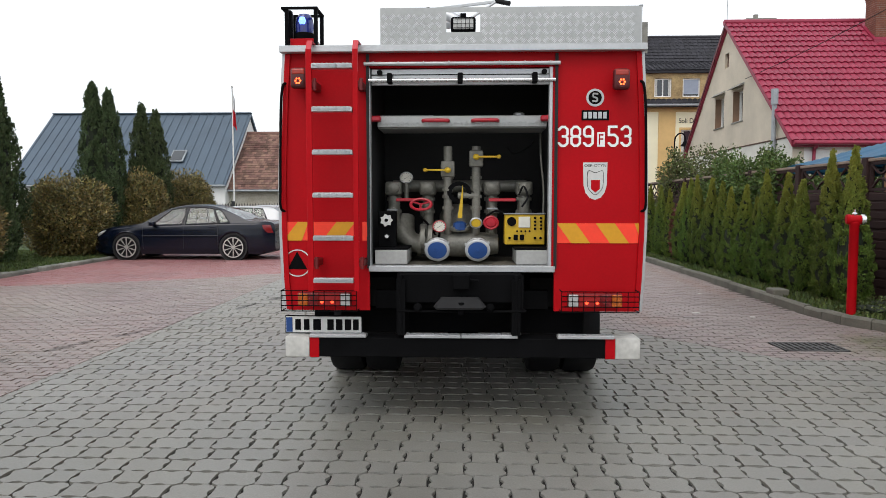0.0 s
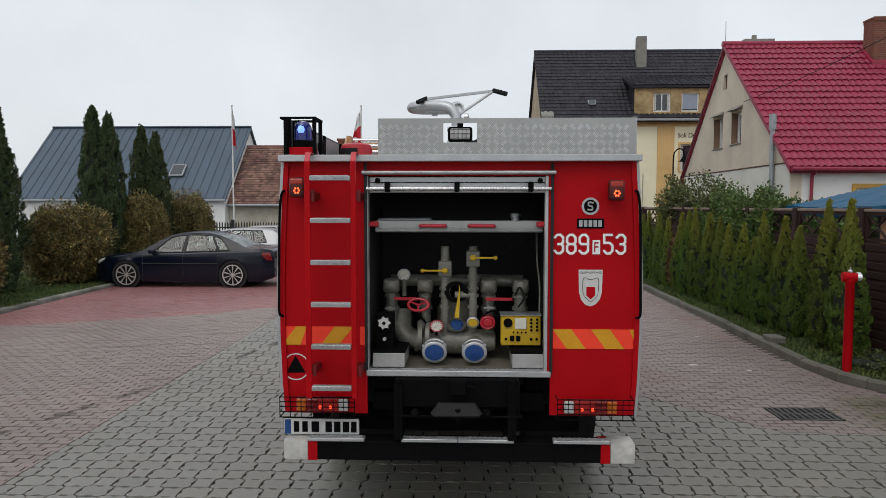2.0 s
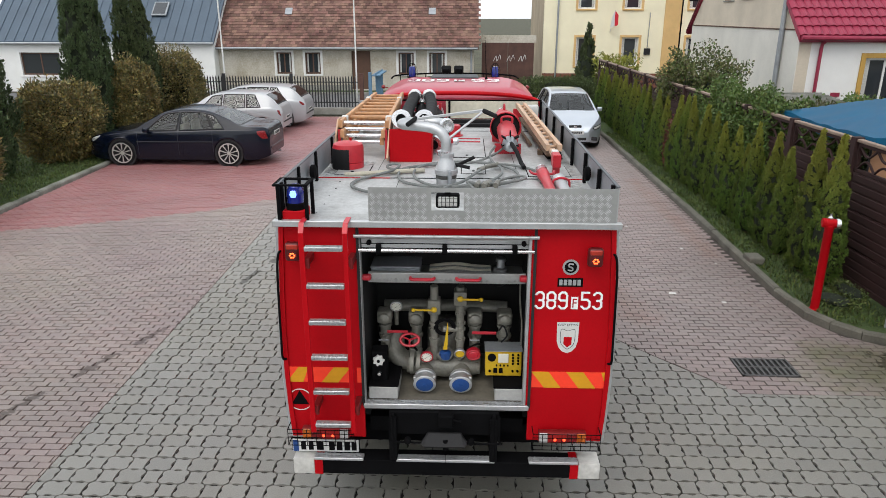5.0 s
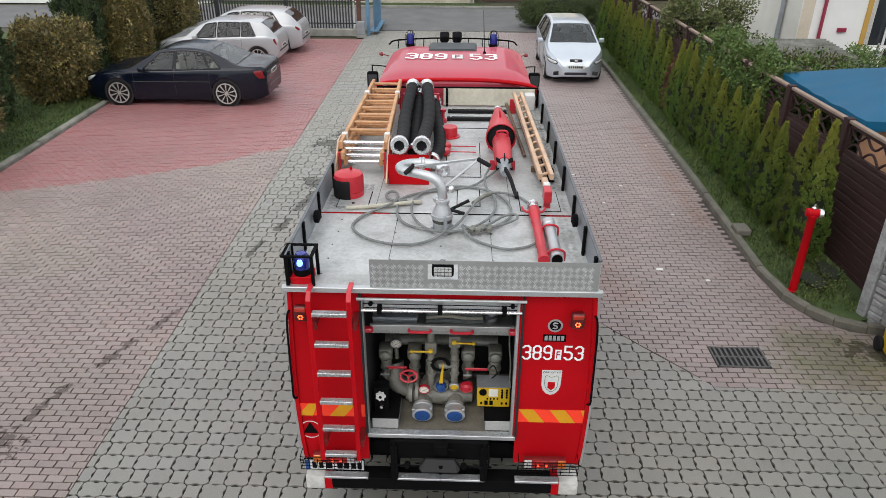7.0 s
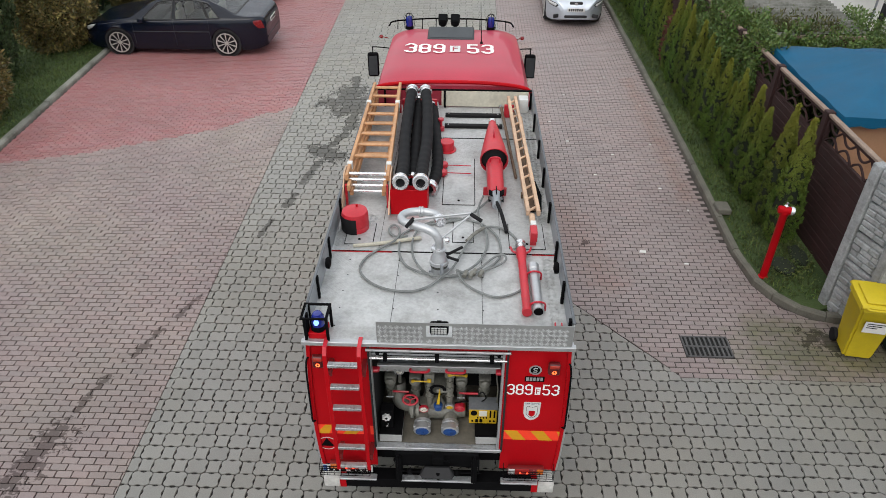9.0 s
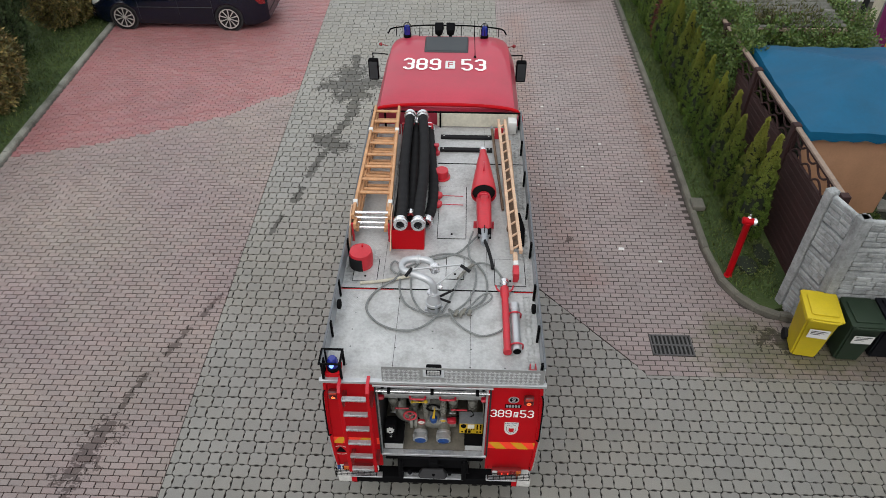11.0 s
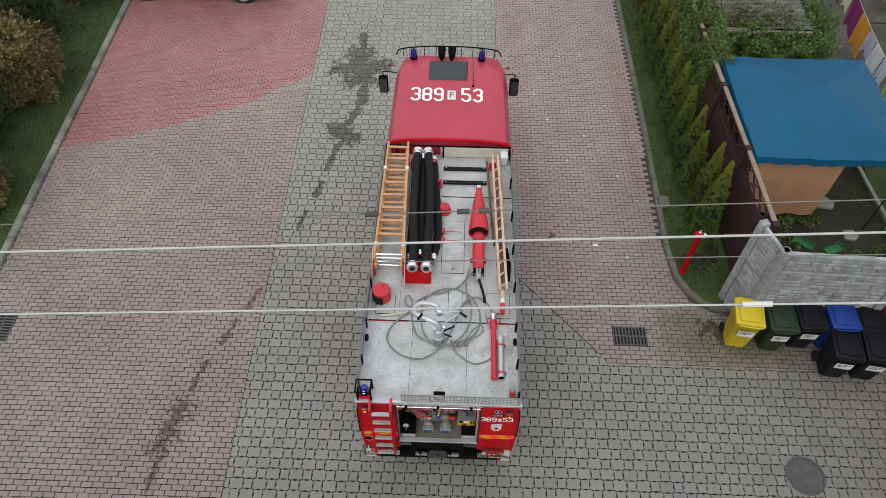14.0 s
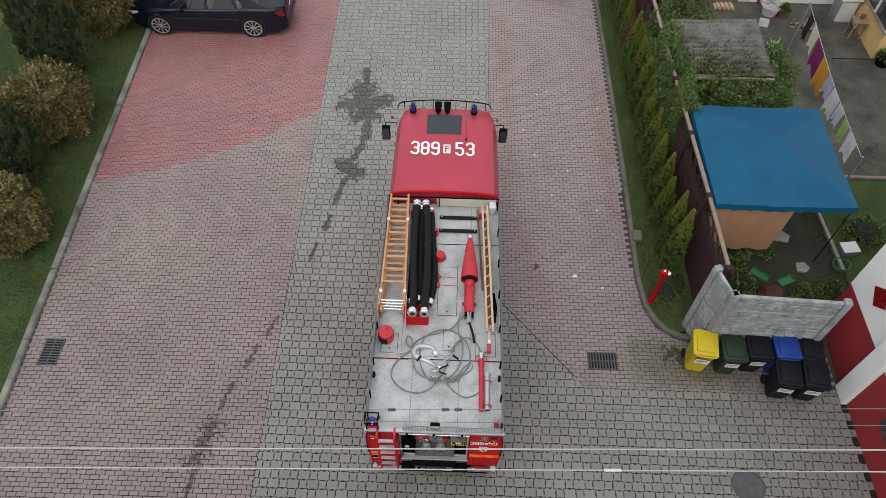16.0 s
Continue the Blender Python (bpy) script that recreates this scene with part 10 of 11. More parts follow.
for x, y, rz in ((7.98, 5.4, -38), (8.6, 5.24, 25)):
    cr = thing("plant_tray", (x, y, 0.05), "flat green plastic plant tray lying on the soil", "tray", "plant trays", rz=rz)
    part("bottom", boxp(-0.22, 0.22, -0.1, 0.1, 0.0, 0.015), M_GREENPL, cr)
    for q in ((-0.22, 0.22, -0.11, -0.1), (-0.22, 0.22, 0.1, 0.11), (-0.23, -0.22, -0.11, 0.11), (0.22, 0.23, -0.11, 0.11)):
        part("side", boxp(*q, 0.0, 0.07), M_GREENPL, cr)
fs_ = thing("stone", (9.1, 5.66, 0.05), "flat pale broken flagstone", "stone")
part("slab", prism(B(), [(-0.16, -0.12), (0.06, -0.16), (0.2, -0.02), (0.1, 0.15), (-0.12, 0.13)], "z", 0.0, 0.06), M_CONC, fs_)
fs_ = thing("stone", (8.8, 6.65, 0.05), "flat pale broken flagstone", "stone")
part("slab", prism(B(), [(-0.2, -0.15), (0.16, -0.2), (0.25, 0.0), (0.05, 0.2)], "z", 0.0, 0.06), M_CONC, fs_)
rt_ = thing("garden_tub", (8.1, 4.75, 0.05), "dark red plastic sheet over a low heap", "cover")
part("sheet", lathe(B(), [(0.42, 0.0), (0.36, 0.12), (0.2, 0.24), (0.001, 0.28)], seg=9), mat("dark_red_sheet", (0.07, 0.012, 0.012), 0.6, var=0.3, scale=5, bump=0.2), rt_)
hs_ = thing("garden_hose", (10.1, 5.75, 0.05), "coiled green garden hose", "hose")
part("hose", tube(B(), [(0.2 * math.cos(a * 0.6) * (1 + 0.05 * math.sin(a)), 0.2 * math.sin(a * 0.6), 0.02 + 0.004 * a) for a in range(34)], 0.014, 6, 2), M_GREENPL, hs_, smooth=True)
wx = thing("garden_box", (10.4, 6.2, 0.05), "low pale grey storage box with lid", "box", rz=8)
part("body", boxp(-0.2, 0.2, -0.15, 0.15, 0.0, 0.22, 0.01), M_ZINC, wx)
part("lid", boxp(-0.22, 0.22, -0.17, 0.17, 0.222, 0.25, 0.008), M_WHITE, wx)
for i, (x, y, r, h, n_) in enumerate(((9.0, 4.6, 0.4, 0.3, 1200), (9.55, 4.9, 0.3, 0.35, 900), (7.5, 6.1, 0.35, 0.25, 900), (8.2, 6.2, 0.3, 0.2, 700), (6.8, 5.6, 0.35, 0.4, 1000), (11.0, 6.8, 0.5, 0.3, 1200), (11.4, 5.4, 0.5, 0.35, 1200))):
    shrub("shrub", "low leafy plants in the dark garden bed", "plants", (x, y, 0.05), r, r, h, M_CLIMB, n_, 240 + i, 0.06, 0.4)
shrub("shrub", "low leafy plants in the garden bed", "plants", (7.2, 5.0, 0.05), 0.5, 0.4, 0.4, M_LEAF, 700, 81, 0.09, 0.4)
shrub("shrub", "low leafy plants in the garden bed", "plants", (8.3, 4.2, 0.05), 0.5, 0.35, 0.45, M_LEAF, 700, 82, 0.09, 0.4)
shrub("shrub", "weeds growing under the hydrant", "plants", (5.5, 4.7, 0.085), 0.26, 0.35, 0.14, M_LEAF, 380, 83, 0.04, 0.3)
shrub("shrub", "weeds along the brown fence foot", "plants", (5.85, 5.0, 0.085), 0.2, 0.4, 0.16, M_LEAF, 380, 84, 0.04, 0.3)

# ---- gate end of the yard ----
M_PICKET = mat("dark_picket_metal", (0.02, 0.022, 0.024), 0.6, var=0.3, scale=5, bump=0.1)
M_GATEBLUE = mat("faded_blue_gate_paint", (0.10, 0.20, 0.30), 0.6, var=0.2, scale=4, bump=0.1)
yf = thing("yard_fence", (0, 25.3, 0), "dark metal picket fence on a low concrete base", "fence")
part("base_wall", boxp(-13.0, -4.3, -0.1, 0.1, -0.02, 0.28, 0.02), M_CONC, yf)
for z in (0.5, 1.35):
    part("rail", boxp(-13.0, -4.45, -0.02, 0.02, z - 0.02, z + 0.02), M_PICKET, yf)
for i in range(70):
    x = -12.95 + i * 0.121
    pk = prism(B(), [(x - 0.028, 0.3), (x + 0.028, 0.3), (x + 0.028, 1.52), (x, 1.62), (x - 0.028, 1.52)], "y", -0.04, -0.022)
    part("picket", pk, M_PICKET, yf)
for x in (-13.0, -10.2, -7.3):
    part("post", boxp(x - 0.06, x + 0.06, -0.06, 0.06, -0.02, 1.7, 0.008), M_PICKET, yf)
gt = thing("yard_gate", (-3.95, 25.4, 0), "open faded blue metal gate leaf on its post", "gate")
part("post", boxp(-0.07, 0.07, -0.07, 0.07, -0.02, 1.75, 0.008), M_GATEBLUE, gt)
part("post", boxp(-0.45, -0.28, -0.12, 0.05, -0.02, 1.72, 0.01), M_RUST, gt, "brown gate post")
for z in (0.15, 1.6):
    part("rail", boxp(0.05, 0.4, 0.1, 2.8, z - 0.025, z + 0.025), M_GATEBLUE, gt).matrix_basis = Matrix.Identity(4)
for i in range(16):
    y_ = 0.15 + i * 0.17
    part("bar", boxp(0.21, 0.235, y_ - 0.012, y_ + 0.012, 0.16, 1.7), M_GATEBLUE, gt)
eb = thing("cable_box", (-4.2, 25.05, 0), "small grey cable box on a concrete foot", "cable box")
part("body", boxp(-0.16, 0.16, -0.1, 0.1, 0.1, 0.62, 0.015), M_ZINC, eb)
part("foot", boxp(-0.2, 0.2, -0.14, 0.14, -0.02, 0.1, 0.01), M_CONC, eb)
M_FLAGW, M_FLAGR = mat("white_flag_cloth", (0.72, 0.72, 0.72), 0.85, var=0.06, scale=5, bump=0.1), mat("red_flag_cloth", (0.55, 0.02, 0.035), 0.85, var=0.1, scale=5, bump=0.1)


def flag(loc, h, drop_, side, label):
    t = thing("flagpole", loc, label, "flagpole")
    part("pole", lathe(B(), [(0.05, 0), (0.05, 0.3), (0.035, 0.32), (0.028, h), (0.045, h + 0.01), (0.045, h + 0.06), (0.001, h + 0.07)], seg=12), M_WHITE, t, smooth=True)
    for m_, r0, r1 in ((M_FLAGW, 0.0, 0.5), (M_FLAGR, 0.5, 1.0)):
        bm = B()
        vv = []
        for i in range(9):
            u = i / 8
            col = []
            for k in range(7):
                w = r0 + (r1 - r0) * k / 6
                x = 0.03 + side * 0.0 + u * (0.16 + 0.25 * w) * 1.0
                col.append(bm.verts.new((side * x, 0.07 * math.sin(u * 9 + w * 3), h - 0.12 - w * drop_ - u * 0.35 * (1 - 0.3 * w))))
            vv.append(col)
        for a, b in zip(vv, vv[1:]):
            for k in range(6):
                bm.faces.new((a[k], b[k], b[k + 1], a[k + 1]))
        part("flag_half", bm, m_, t, "white flag half" if r0 == 0 else "red flag half", smooth=True)


flag((-4.55, 25.55, 0), 6.6, 1.35, -1, "white flagpole with a hanging white and red flag")
flag((-10.25, 25.6, 0), 6.65, 1.5, 0.45, "white flagpole with a limp white and red flag")
wf = thing("wall_flag", (8.3, 36.4, 3.1), "small white and red flag on a slanted wall pole", "flag")
part("pole", rod(B(), (0, 0.6, 0), (0.1, 0.0, 1.2), 0.015, seg=6), M_WHITE, wf)
part("cloth", prism(B(), [(0.12, 1.2), (0.3, 0.95), (0.3, 0.42), (0.12, 0.36), (0.1, 0.8)], "y", -0.01, 0.01), M_FLAGR, wf)
part("white_cloth", prism(B(), [(0.1, 1.2), (0.117, 1.2), (0.097, 0.8), (0.117, 0.36), (-0.12, 0.3), (-0.06, 0.8)], "y", -0.012, 0.008), M_WHITE, wf)
sl = thing("street_lamp", (11.4, 34.0, 0), "black gooseneck street lamp with a bell shade", "street lamp")
part("pole", tube(B(), [(0, 0, 0), (0, 0, 3.0), (0, 0, 4.9), (0.1, 0, 5.3), (0.35, 0, 5.45), (0.55, 0, 5.3), (0.58, 0, 5.0)], 0.04, 8, 5), M_BLACK, sl, smooth=True)
part("shade", lathe(B(), [(0.04, 0.3), (0.1, 0.25), (0.16, 0.12), (0.3, 0.0), (0.28, 0.0), (0.08, 0.2), (0.001, 0.22)], (0.58, 0, 4.75), seg=18), M_BLACK, sl, smooth=True)
part("collar", lathe(B(), [(0.05, 0), (0.08, 0.03), (0.05, 0.06)], (0, 0, 3.6), seg=12), M_BLACK, sl)

# street paving strip and kerb beyond the gate
sk_ = thing("kerb", (0, 33.3, 0), "pale street kerb in front of the old house", "kerb", kind="structure")
for i in range(22):
    part("kerb_stone", boxp(-14 + i * 1.0 + 0.005, -13 + i * 1.0 - 0.005, 0, 0.15, -0.02, 0.1, 0.012), M_CONC, sk_)

# overhead wires across the yard
M_CABLE = mat("pale_cable_sheath", (0.44, 0.44, 0.42), 0.6, var=0.12, scale=3, bump=0.1)
M_OLDCABLE = mat("weathered_grey_cable", (0.16, 0.155, 0.14), 0.7, var=0.35, scale=2, bump=0.1)
for k, (y, dy, z, dz, r) in enumerate(((-3.113, 0.006, 10.355, 0.0755, 0.0042), (-3.097, 0.0074, 9.928, 0.0687, 0.0042), (-2.746, 0.0036, 10.089, 0.0829, 0.0026), (-2.65, -0.005, 9.641, 0.081, 0.0026))):
    wr_ = thing("overhead_wire", (0, y, z), "pale overhead cable strung high across the yard" if k < 2 else "thin weathered grey cable strung high across the yard", "cable", "overhead wires")
    part("wire", tube(B(), [(x, dy * x, dz * x + 0.0002 * x * x) for x in (-36, -18, -6, 0, 6, 18, 36)], r, 6, 6), M_CABLE if k < 2 else M_OLDCABLE, wr_, smooth=True)
    for x in ((), (1.3,), (-0.17, 0.195, 0.28), ())[k]:
        e = Vector((1, dy, dz)) * (0.055 if k == 1 else 0.025)
        c_ = Vector((x, dy * x, dz * x))
        part("splice", rod(B(), c_ - e, c_ + e, 0.011, seg=8), M_WHITE if k == 1 else M_GRIME, wr_, "white splice sleeve" if k == 1 else "small dark clamp")
for s_, zz in ((-1, 7.7), (1, 13.3)):
    up = thing("utility_pole", (s_ * 35.5, -3.0, 0), "tall plain concrete utility pole carrying the overhead cables", "utility pole", "utility poles")
    part("pole", rod(B(), (0, 0, -0.02), (0, 0, zz + 0.6), 0.17, 0.11, 14), M_CONC, up, smooth=True)
    part("crossarm", boxp(-0.06, 0.06, -0.5, 0.6, zz - 0.8, zz - 0.66), M_ZINC, up)
cs = thing("overhead_wire", (0, 0, 0), "thin dark service cable to the gabled house", "cable")
part("wire", tube(B(), [(9.88, 20.5, 6.0), (10.6, 17.5, 6.35), (11.8, 14.5, 7.1), (13.2, 11.0, 8.3)], 0.012, 5, 8), M_TRIM, cs)

# ---- paving, stone by stone ----


def paving_mat(name, base, spread, stains, wet=0.35, hue=0.01, bump=0.35, other=None, moss=(), dry=0.0, rust=()):
    """Concrete paving: a colour of its own for every stone, cement bloom and grit, and the dark spills that lie on the yard."""
    m = bpy.data.materials.new(name)
    m.use_nodes = True
    n, l = m.node_tree.nodes, m.node_tree.links
    b = n["Principled BSDF"]
    geo, info = n.new("ShaderNodeNewGeometry"), n.new("ShaderNodeObjectInfo")

    def math_(op, a, c=None, d=None):
        k = n.new("ShaderNodeMath")
        k.operation = op
        for i, v in enumerate((a, c, d)):
            if v is None:
                continue
            if isinstance(v, (int, float)):
                k.inputs[i].default_value = v
            else:
                l.new(v, k.inputs[i])
        return k.outputs[0]

    def noise_(scale, detail=4, rough=0.6):
        k = n.new("ShaderNodeTexNoise")
        k.inputs["Scale"].default_value, k.inputs["Detail"].default_value, k.inputs["Roughness"].default_value = scale, detail, rough
        l.new(geo.outputs["Position"], k.inputs["Vector"])
        return k.outputs[0]
    grit, bloom, edge = noise_(90, 2), noise_(0.55, 4), noise_(4.5, 5, 0.65)
    ran = math_("FRACT", math_("ADD", info.outputs["Random"], geo.outputs["Random Per Island"]))
    val = math_("MULTIPLY_ADD", math_("SUBTRACT", ran, 0.5), spread * 2, 1.0)
    val = math_("MULTIPLY", val, math_("MULTIPLY_ADD", math_("SUBTRACT", bloom, 0.5), 0.5, 1.0))
    val = math_("MULTIPLY", val, math_("MULTIPLY_ADD", math_("SUBTRACT", grit, 0.5), 0.6, 1.0))
    # light falloff put into the colour: paving brightens from the bins towards the gate
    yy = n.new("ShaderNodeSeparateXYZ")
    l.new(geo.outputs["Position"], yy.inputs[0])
    far_lift = n.new("ShaderNodeMapRange")
    far_lift.inputs[1].default_value, far_lift.inputs[2].default_value, far_lift.inputs[3].default_value, far_lift.inputs[4].default_value = -3.0, 11.0, 0.84, 1.36
    l.new(math_("ADD", yy.outputs["Y"], math_("MULTIPLY", math_("SUBTRACT", bloom, 0.5), 7.0)), far_lift.inputs[0])
    val = math_("MULTIPLY", val, far_lift.outputs[0])

    def trail_(lines):
        """How deep a place lies in the spilled lines (x0, y0, x1, y1, width)."""
        mask = None
        for x0, y0, x1, y1, w in lines:
            dx, dy = x1 - x0, y1 - y0
            k = dx * dx + dy * dy
            p, q, e, d = [n.new("ShaderNodeVectorMath") for _ in range(4)]
            p.operation, q.operation, e.operation, d.operation = "SUBTRACT", "DOT_PRODUCT", "SCALE", "DISTANCE"
            l.new(geo.outputs["Position"], p.inputs[0])
            p.inputs[1].default_value = (x0, y0, 0)
            l.new(p.outputs[0], q.inputs[0])
            q.inputs[1].default_value = (dx / k, dy / k, 0)
            c = n.new("ShaderNodeClamp")
            l.new(q.outputs["Value"], c.inputs[0])
            e.inputs[0].default_value = (dx, dy, 0)
            l.new(c.outputs[0], e.inputs["Scale"])
            l.new(p.outputs[0], d.inputs[0])
            l.new(e.outputs[0], d.inputs[1])
            s = math_("SUBTRACT", 1.0, math_("DIVIDE", d.outputs["Value"], w))
            mask = s if mask is None else math_("MAXIMUM", mask, s)
        return mask

    def soft_(v, lo, hi):
        k = n.new("ShaderNodeMapRange")
        k.inputs[1].default_value, k.inputs[2].default_value = lo, hi
        l.new(v, k.inputs[0])
        return k.outputs[0]
    if stains:
        ragged = math_("ADD", math_("MULTIPLY", math_("SUBTRACT", edge, 0.5), 2.3), math_("MULTIPLY", math_("SUBTRACT", noise_(15, 2), 0.5), 1.5))
        wetness = soft_(math_("ADD", math_("MAXIMUM", math_("SUBTRACT", trail_(stains), dry), -1.2), ragged), 0.34, 0.42)
        val = math_("MULTIPLY", val, math_("SUBTRACT", 1.0, math_("MULTIPLY", wetness, wet)))
        l.new(math_("MULTIPLY_ADD", bloom, 0.45, 0.25), b.inputs["Roughness"])
        l.new(math_("MULTIPLY_ADD", wetness, -0.6, 0.85), b.inputs["Specular IOR Level"])
    else:
        l.new(math_("MULTIPLY_ADD", bloom, 0.45, 0.25), b.inputs["Roughness"])
    tint = n.new("ShaderNodeMix")
    tint.data_type = "RGBA"
    tint.inputs[6].default_value, tint.inputs[7].default_value = (*base, 1), (*(other or base), 1)
    l.new(soft_(noise_(0.33, 3), 0.4, 0.66), tint.inputs["Factor"])
    col = tint.outputs[2]
    if rust:
        brown = n.new("ShaderNodeMix")
        brown.data_type = "RGBA"
        brown.inputs[7].default_value = (0.19, 0.105, 0.078, 1)
        l.new(math_("MULTIPLY", soft_(math_("ADD", math_("MAXIMUM", trail_(rust), -1.2), math_("MULTIPLY", math_("SUBTRACT", edge, 0.5), 2.2)), -0.1, 0.9), 0.4), brown.inputs["Factor"])
        l.new(col, brown.inputs[6])
        col = brown.outputs[2]
    if moss:
        green = n.new("ShaderNodeMix")
        green.data_type = "RGBA"
        green.inputs[7].default_value = (0.1, 0.1, 0.05, 1)
        l.new(math_("MULTIPLY", soft_(math_("ADD", math_("MAXIMUM", trail_(moss), -1.2), math_("MULTIPLY", math_("SUBTRACT", edge, 0.5), 2.8)), -0.1, 1.0), 0.85), green.inputs["Factor"])
        l.new(col, green.inputs[6])
        col = green.outputs[2]
    hs = n.new("ShaderNodeHueSaturation")
    l.new(col, hs.inputs["Color"])
    l.new(val, hs.inputs["Value"])
    l.new(math_("MULTIPLY_ADD", math_("SUBTRACT", math_("FRACT", math_("MULTIPLY", ran, 9.7)), 0.5), hue * 2, 0.5), hs.inputs["Hue"])
    l.new(math_("MULTIPLY_ADD", math_("FRACT", math_("MULTIPLY", ran, 5.3)), 0.2, 0.9), hs.inputs["Saturation"])
    l.new(hs.outputs[0], b.inputs["Base Color"])
    b.inputs["Specular IOR Level"].default_value = 0.85
    bp = n.new("ShaderNodeBump")
    bp.inputs["Strength"].default_value, bp.inputs["Distance"].default_value = bump, 0.004
    l.new(grit, bp.inputs["Height"])
    l.new(bp.outputs[0], b.inputs["Normal"])
    return m


SPILL = [(-2.66, 12.9, -2.62, 12.3, 0.2), (-2.7, 12.0, -2.55, 10.9, 0.62), (-3.15, 11.3, -2.0, 11.5, 0.5), (-2.8, 10.7, -2.3, 10.8, 0.42), (-2.45, 10.7, -2.4, 9.9, 0.24), (-2.4, 9.9, -2.7, 9.0, 0.17), (-2.95, 8.8, -2.55, 8.5, 0.42), (-2.8, 8.3, -3.0, 7.4, 0.15),
         (-3.07, 6.9, -3.15, 6.5, 0.14), (-3.3, 6.0, -3.4, 5.5, 0.08)]
DRIPS = [(-3.85, 3.95, -4.1, 3.3, 0.14), (-4.25, 2.95, -4.5, 2.3, 0.15), (-4.65, 2.0, -4.8, 1.4, 0.14), (-4.85, 1.0, -5.1, 0.2, 0.5), (-5.05, -0.1, -5.1, -0.6, 0.14), (5.42, 3.12, 5.7, 2.98, 0.5), (2.3, 5.4, 2.4, 5.5, 0.12)]
MOSS = [(4.7, 2.75, 6.6, 2.75, 0.75), (4.7, 3.3, 5.4, 3.2, 0.4)]
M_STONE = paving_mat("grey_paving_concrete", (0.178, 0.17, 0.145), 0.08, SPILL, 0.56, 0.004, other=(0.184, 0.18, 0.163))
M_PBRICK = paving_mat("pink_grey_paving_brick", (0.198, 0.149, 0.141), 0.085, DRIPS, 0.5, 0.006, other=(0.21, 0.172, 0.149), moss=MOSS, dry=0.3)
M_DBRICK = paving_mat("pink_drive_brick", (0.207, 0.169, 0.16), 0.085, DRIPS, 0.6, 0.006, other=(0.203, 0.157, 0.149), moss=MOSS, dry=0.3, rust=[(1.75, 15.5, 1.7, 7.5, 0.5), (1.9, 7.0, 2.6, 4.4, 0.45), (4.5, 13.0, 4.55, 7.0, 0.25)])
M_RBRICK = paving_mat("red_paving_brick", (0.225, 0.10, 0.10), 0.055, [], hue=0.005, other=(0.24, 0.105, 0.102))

BIG = [(0.0, 0.0825), (0.022, 0.087), (0.046, 0.1), (0.075, 0.101), (0.1, 0.0915), (0.1215, 0.07), (0.1255, 0.046), (0.113, 0.021), (0.1085, 0.0)]
SMALL = [(0.0, 0.0775), (0.022, 0.079), (0.046, 0.0845), (0.074, 0.0845), (0.078, 0.07), (0.074, 0.046), (0.073, 0.02), (0.0725, 0.0)]


def full(quarter):
    """The whole outline, counter-clockwise, from its first quadrant."""
    a = [(x, y) for x, y in reversed(quarter)]
    b = [(-x, y) for x, y in quarter[1:]]
    c = [(-x, -y) for x, y in reversed(quarter[:-1])]
    d = [(x, -y) for x, y in quarter[1:-1]]
    return a + b + c + d


class Pile:
    """Collects stones of one kind; the nearest become objects of their own, the rest one mesh."""

    def __init__(self, name, parent, materials):
        self.name, self.parent, self.materials = name, parent, materials
        self.v, self.f, self.mi, self.shapes, self.singles = [], [], [], {}, 0

    def add(self, key, outline, x, y, rot, dz, near, mi=0, cham=0.003, planes=()):
        if planes:
            got = clipped(outline, x, y, rot, planes)
            if got is None:
                return
            if got[0] is not None:
                key, near, (outline, x, y), rot = None, False, got, 0.0
        if near and self.singles < 300:
            self.singles += 1
            if (key, mi) not in self.shapes:
                vs, fs = stone(outline, 0, 0, 0, 0, cham)
                me = bpy.data.meshes.new(self.name)
                me.from_pydata(vs, [], fs)
                me.materials.append(self.materials[mi])
                self.shapes[key, mi] = me
            o = new(self.name, self.shapes[key, mi])
            o.parent = self.parent
            o.matrix_basis = pose(x, y, dz, random.uniform(-0.5, 0.5), random.uniform(-0.5, 0.5), math.degrees(rot))
            return
        vs, fs = stone(outline, x, y, rot, dz, cham)
        b = len(self.v)
        self.v += vs
        self.f += [[i + b for i in f] for f in fs]
        self.mi += [mi] * len(fs)

    def done(self, name):
        ob = raw_mesh(name, self.v, self.f, self.materials)
        ob.data.polygons.foreach_set("material_index", self.mi)
        ob.parent = self.parent
        ob["kind"] = "stuff"
        return ob


def clipped(outline, x, y, rot, planes):
    """The outline cut by half-planes a x + b y < c: (None, ..) where it is whole, None where nothing is left, else outline, x, y."""
    c, s = math.cos(rot), math.sin(rot)
    pts = [(x + px * c - py * s, y + px * s + py * c) for px, py in outline]
    whole = True
    for a, b, d in planes:
        v = [a * p[0] + b * p[1] - d for p in pts]
        if max(v) <= 0:
            continue
        whole = False
        out = []
        for i, p in enumerate(pts):
            j = (i + 1) % len(pts)
            if v[i] <= 0:
                out.append(p)
            if (v[i] < 0) != (v[j] < 0):
                t = v[i] / (v[i] - v[j])
                out.append((p[0] + (pts[j][0] - p[0]) * t, p[1] + (pts[j][1] - p[1]) * t))
        pts = out
        if len(pts) < 3:
            return None
    if whole:
        return (None, x, y)
    cx, cy = sum(p[0] for p in pts) / len(pts), sum(p[1] for p in pts) / len(pts)
    rel = [(p[0] - cx, p[1] - cy) for p in pts]
    if max(math.hypot(*p) for p in rel) < 0.02 or min(math.hypot(*p) for p in rel) < 0.006:
        return None
    return rel, cx, cy


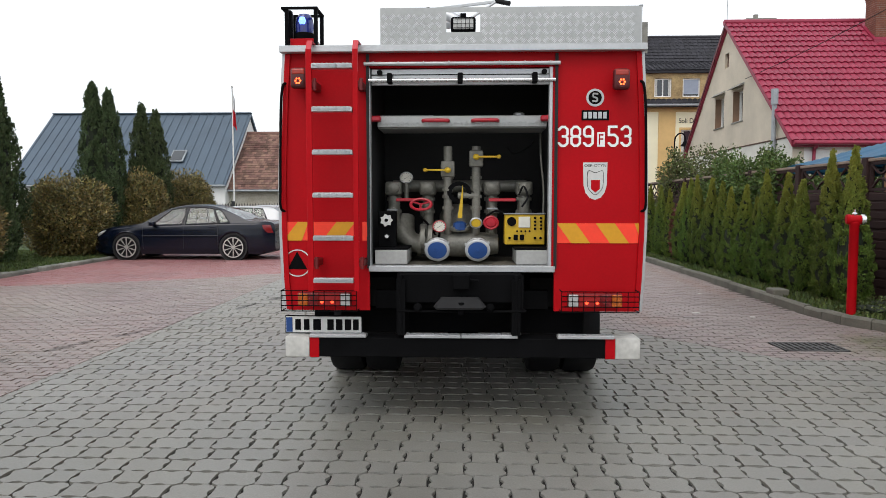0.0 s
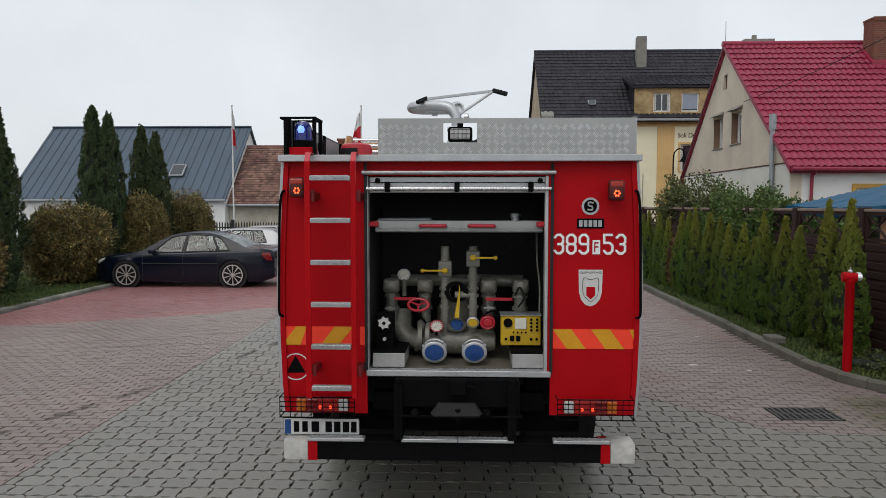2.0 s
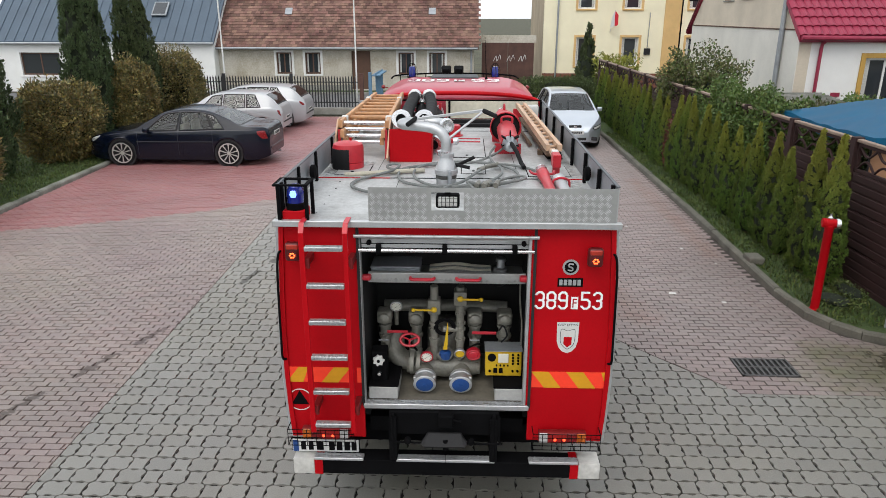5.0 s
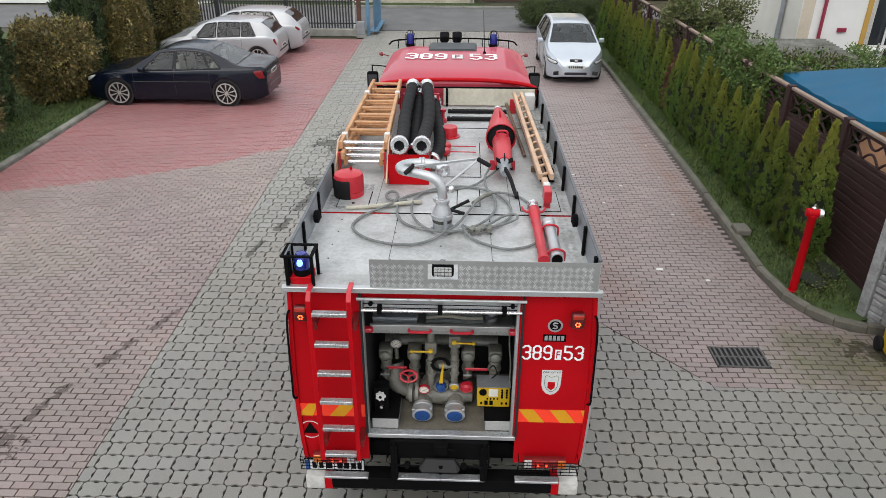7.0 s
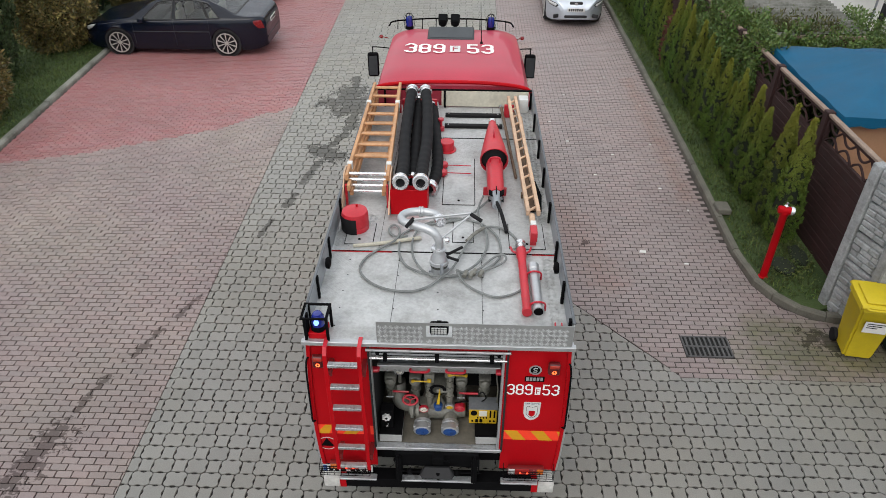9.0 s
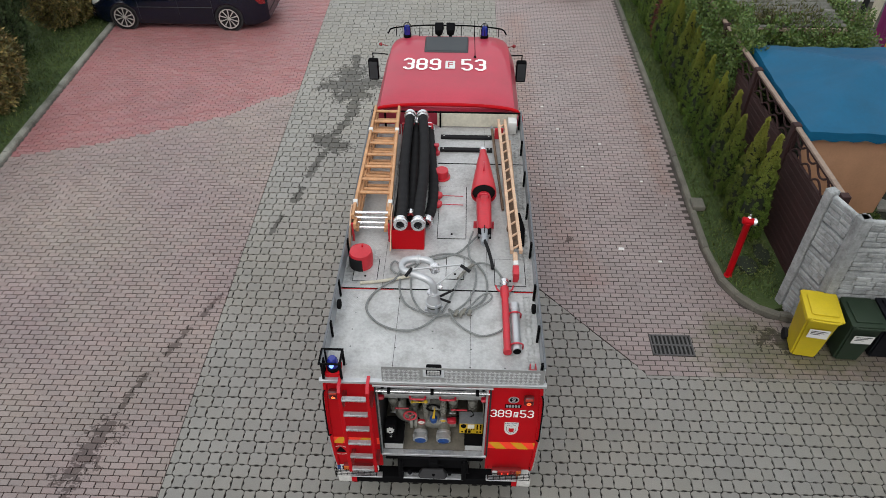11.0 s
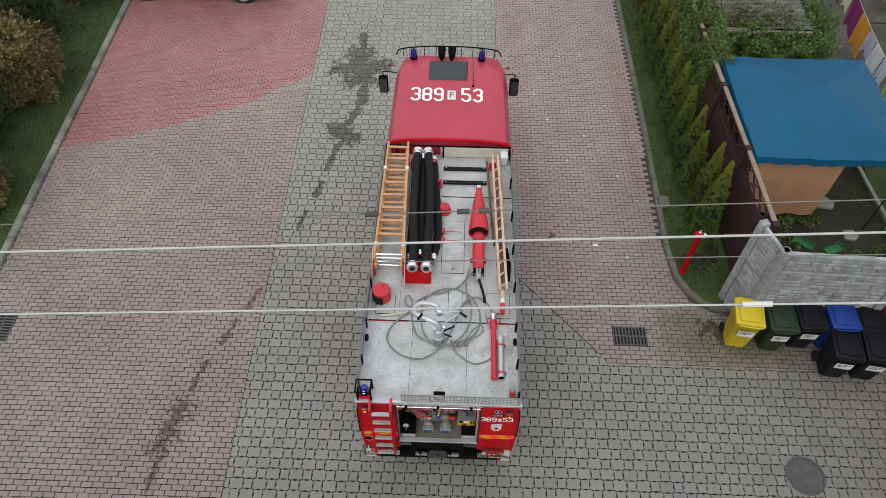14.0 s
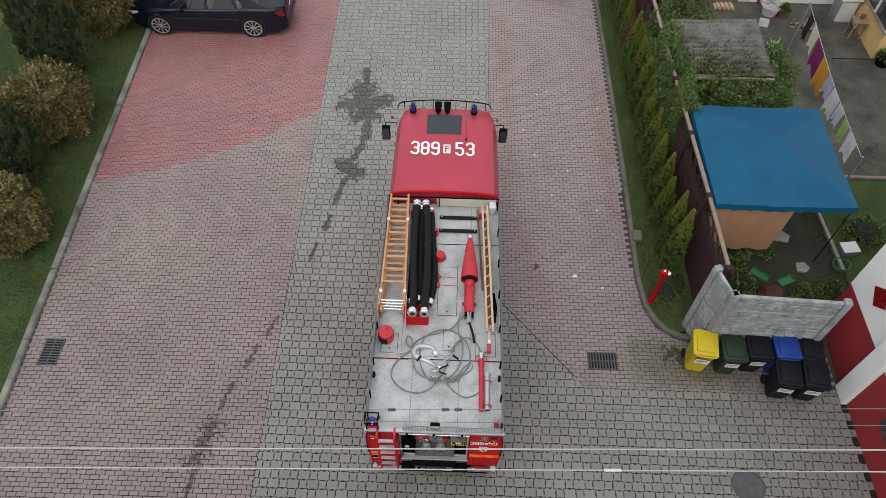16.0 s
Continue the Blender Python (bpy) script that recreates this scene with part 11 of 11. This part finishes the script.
def stone(outline, x, y, rot, dz, cham):
    """A stone's sides and its top, drawn in a little at the edge."""
    c, s = math.cos(rot), math.sin(rot)
    k = len(outline)
    vs, top = [], []
    for px, py in outline:
        d = math.hypot(px, py)
        f = (d - cham) / d
        vs.append((x + px * c - py * s, y + px * s + py * c, -0.018 + dz))
        top.append((x + (px * c - py * s) * f, y + (px * s + py * c) * f, dz))
    return vs + top, [list(range(k, 2 * k))] + [[i, (i + 1) % k, k + (i + 1) % k, k + i] for i in range(k)]


def left_edge(y):
    return -3.76 - 0.013 * y


def grey_right(y):
    if y < 2.25:
        return 9.1
    if y < 4.69:
        return 3.3 - (y - 2.25) * 0.86
    return 1.2


def edge_planes(x, y, inside):
    """Half-planes of the grey paving's border near a place, for stones inside it or for bricks outside."""
    s, g = (1, -0.004) if inside else (-1, -0.004)
    out = []
    if x < 0:
        out.append((-s, -0.013 * s, 3.76 * s + g))
    elif x > 3.25 and y < 2.6:
        out.append((0, s, 2.25 * s + g))
    elif y < 4.69:
        out.append((s, 0.86 * s, (3.3 + 2.25 * 0.86) * s - 0.003 - 0.016 * ((x * 7.3 + y * 3.7) % 1.0)))
    else:
        out.append((s, 0, 1.2 * s + g))
    return out


def in_grey(x, y):
    return left_edge(y) - 0.16 < x and -11.1 < y < 26.5 and (x < grey_right(y) + 0.2 or (y < 2.4 and x < 9.05))


def kerb_left(y):
    return -9.5 - 0.036 * y


rng = random.Random(11)
stones = Pile("paving_stone", bed_grey, [M_STONE])
big, small = full(BIG), full(SMALL)
big_far, small_far = full([BIG[i] for i in (0, 2, 4, 6, 8)]), full([SMALL[i] for i in (0, 2, 3, 4, 7)])
row = 0
y = -11.02
while y < 26.5:
    x = left_edge(y) - 0.2 + (0.205 if row % 2 else 0.0)
    while x < (9.12 if y < 2.4 else grey_right(y) + 0.25):
        for kind, cx in ((0, x), (1, x + 0.205)):
            if in_grey(cx, y):
                jit = rng.uniform(-0.004, 0.004)
                near = -1.5 < y < 0.05 and -3.4 < cx < 3.4
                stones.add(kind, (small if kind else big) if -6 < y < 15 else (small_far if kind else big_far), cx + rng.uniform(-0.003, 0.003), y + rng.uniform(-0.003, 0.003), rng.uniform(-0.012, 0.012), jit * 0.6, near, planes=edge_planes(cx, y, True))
        x += 0.41
    y += 0.19
    row += 1
stones.done("paving_stones")

BR = [(0.0952, 0.0448), (-0.0952, 0.0448), (-0.0952, -0.0448), (0.0952, -0.0448)]


def round_drain(pile, hole, x, y, jag, near, mi):
    """Lays a brick, cut back where the drain grate sits."""
    x0, x1, y0, y1 = hole
    rot, dz = rng.uniform(-0.012, 0.012), rng.uniform(-0.003, 0.003)
    base = edge_planes(x, y, False)
    if x > 4.4 and 3.46 < y < 5.4:
        m = (kerb_right(y + 0.05) - kerb_right(y - 0.05)) / 0.1
        base = base + [(1, -m, kerb_right(y) - m * y - 0.006)]
    if x + 0.1 < x0 or x - 0.1 > x1 or y + 0.05 < y0 or y - 0.05 > y1:
        pile.add("brick", BR, x, y + jag, rot, dz, near, mi, 0.004, base)
        return
    for plane in ((1, 0, x0), (-1, 0, -x1)):
        pile.add("brick", BR, x, y + jag, rot, dz, False, mi, 0.004, [plane])
    for plane in ((0, 1, y0), (0, -1, -y1)):
        pile.add("brick", BR, x, y + jag, rot, dz, False, mi, 0.004, [plane, (-1, 0, -x0), (1, 0, x1)])



def red_line(x):
    pts = [(-10.5, 7.6), (-9.6, 7.87), (-7.82, 8.52), (-5.63, 9.61), (-3.86, 11.12), (-3.0, 12)]
    for (a, ya), (b_, yb) in zip(pts, pts[1:]):
        if a <= x <= b_:
            return ya + (yb - ya) * (x - a) / (b_ - a)
    return 99


bricks = Pile("paving_brick", bed_left, [M_PBRICK, M_RBRICK])
row, y = 0, -11.0
while y < 24.6:
    x0, x1 = kerb_left(y) + 0.02, left_edge(y) + 0.1
    x = x0 + (0.1 if row % 2 else 0.0)
    while x < x1 + 0.05:
        jag = rng.uniform(-0.003, 0.003)
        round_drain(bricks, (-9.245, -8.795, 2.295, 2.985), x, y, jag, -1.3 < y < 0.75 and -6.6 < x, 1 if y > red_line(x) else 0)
        x += 0.2
    y += 0.1
    row += 1
bricks.done("paving_bricks")

bricks = Pile("paving_brick", bed_right, [M_DBRICK])
row, y = 0, 2.3
while y < 26.4:
    x = 1.15 + (0.1 if row % 2 else 0.0)
    end = 9.05 if y < 3.2 else kerb_right(y) + (0.25 if y < 5.4 else -0.04)
    while x < end:
        if x > grey_right(max(y, 2.26)) - 0.2:
            round_drain(bricks, (3.445, 4.135, 2.655, 3.105), x, y, rng.uniform(-0.003, 0.003), 3.15 < y < 5.0 and x > 1.5, 0)
        x += 0.2
    y += 0.1
    row += 1
bricks.done("paving_bricks")
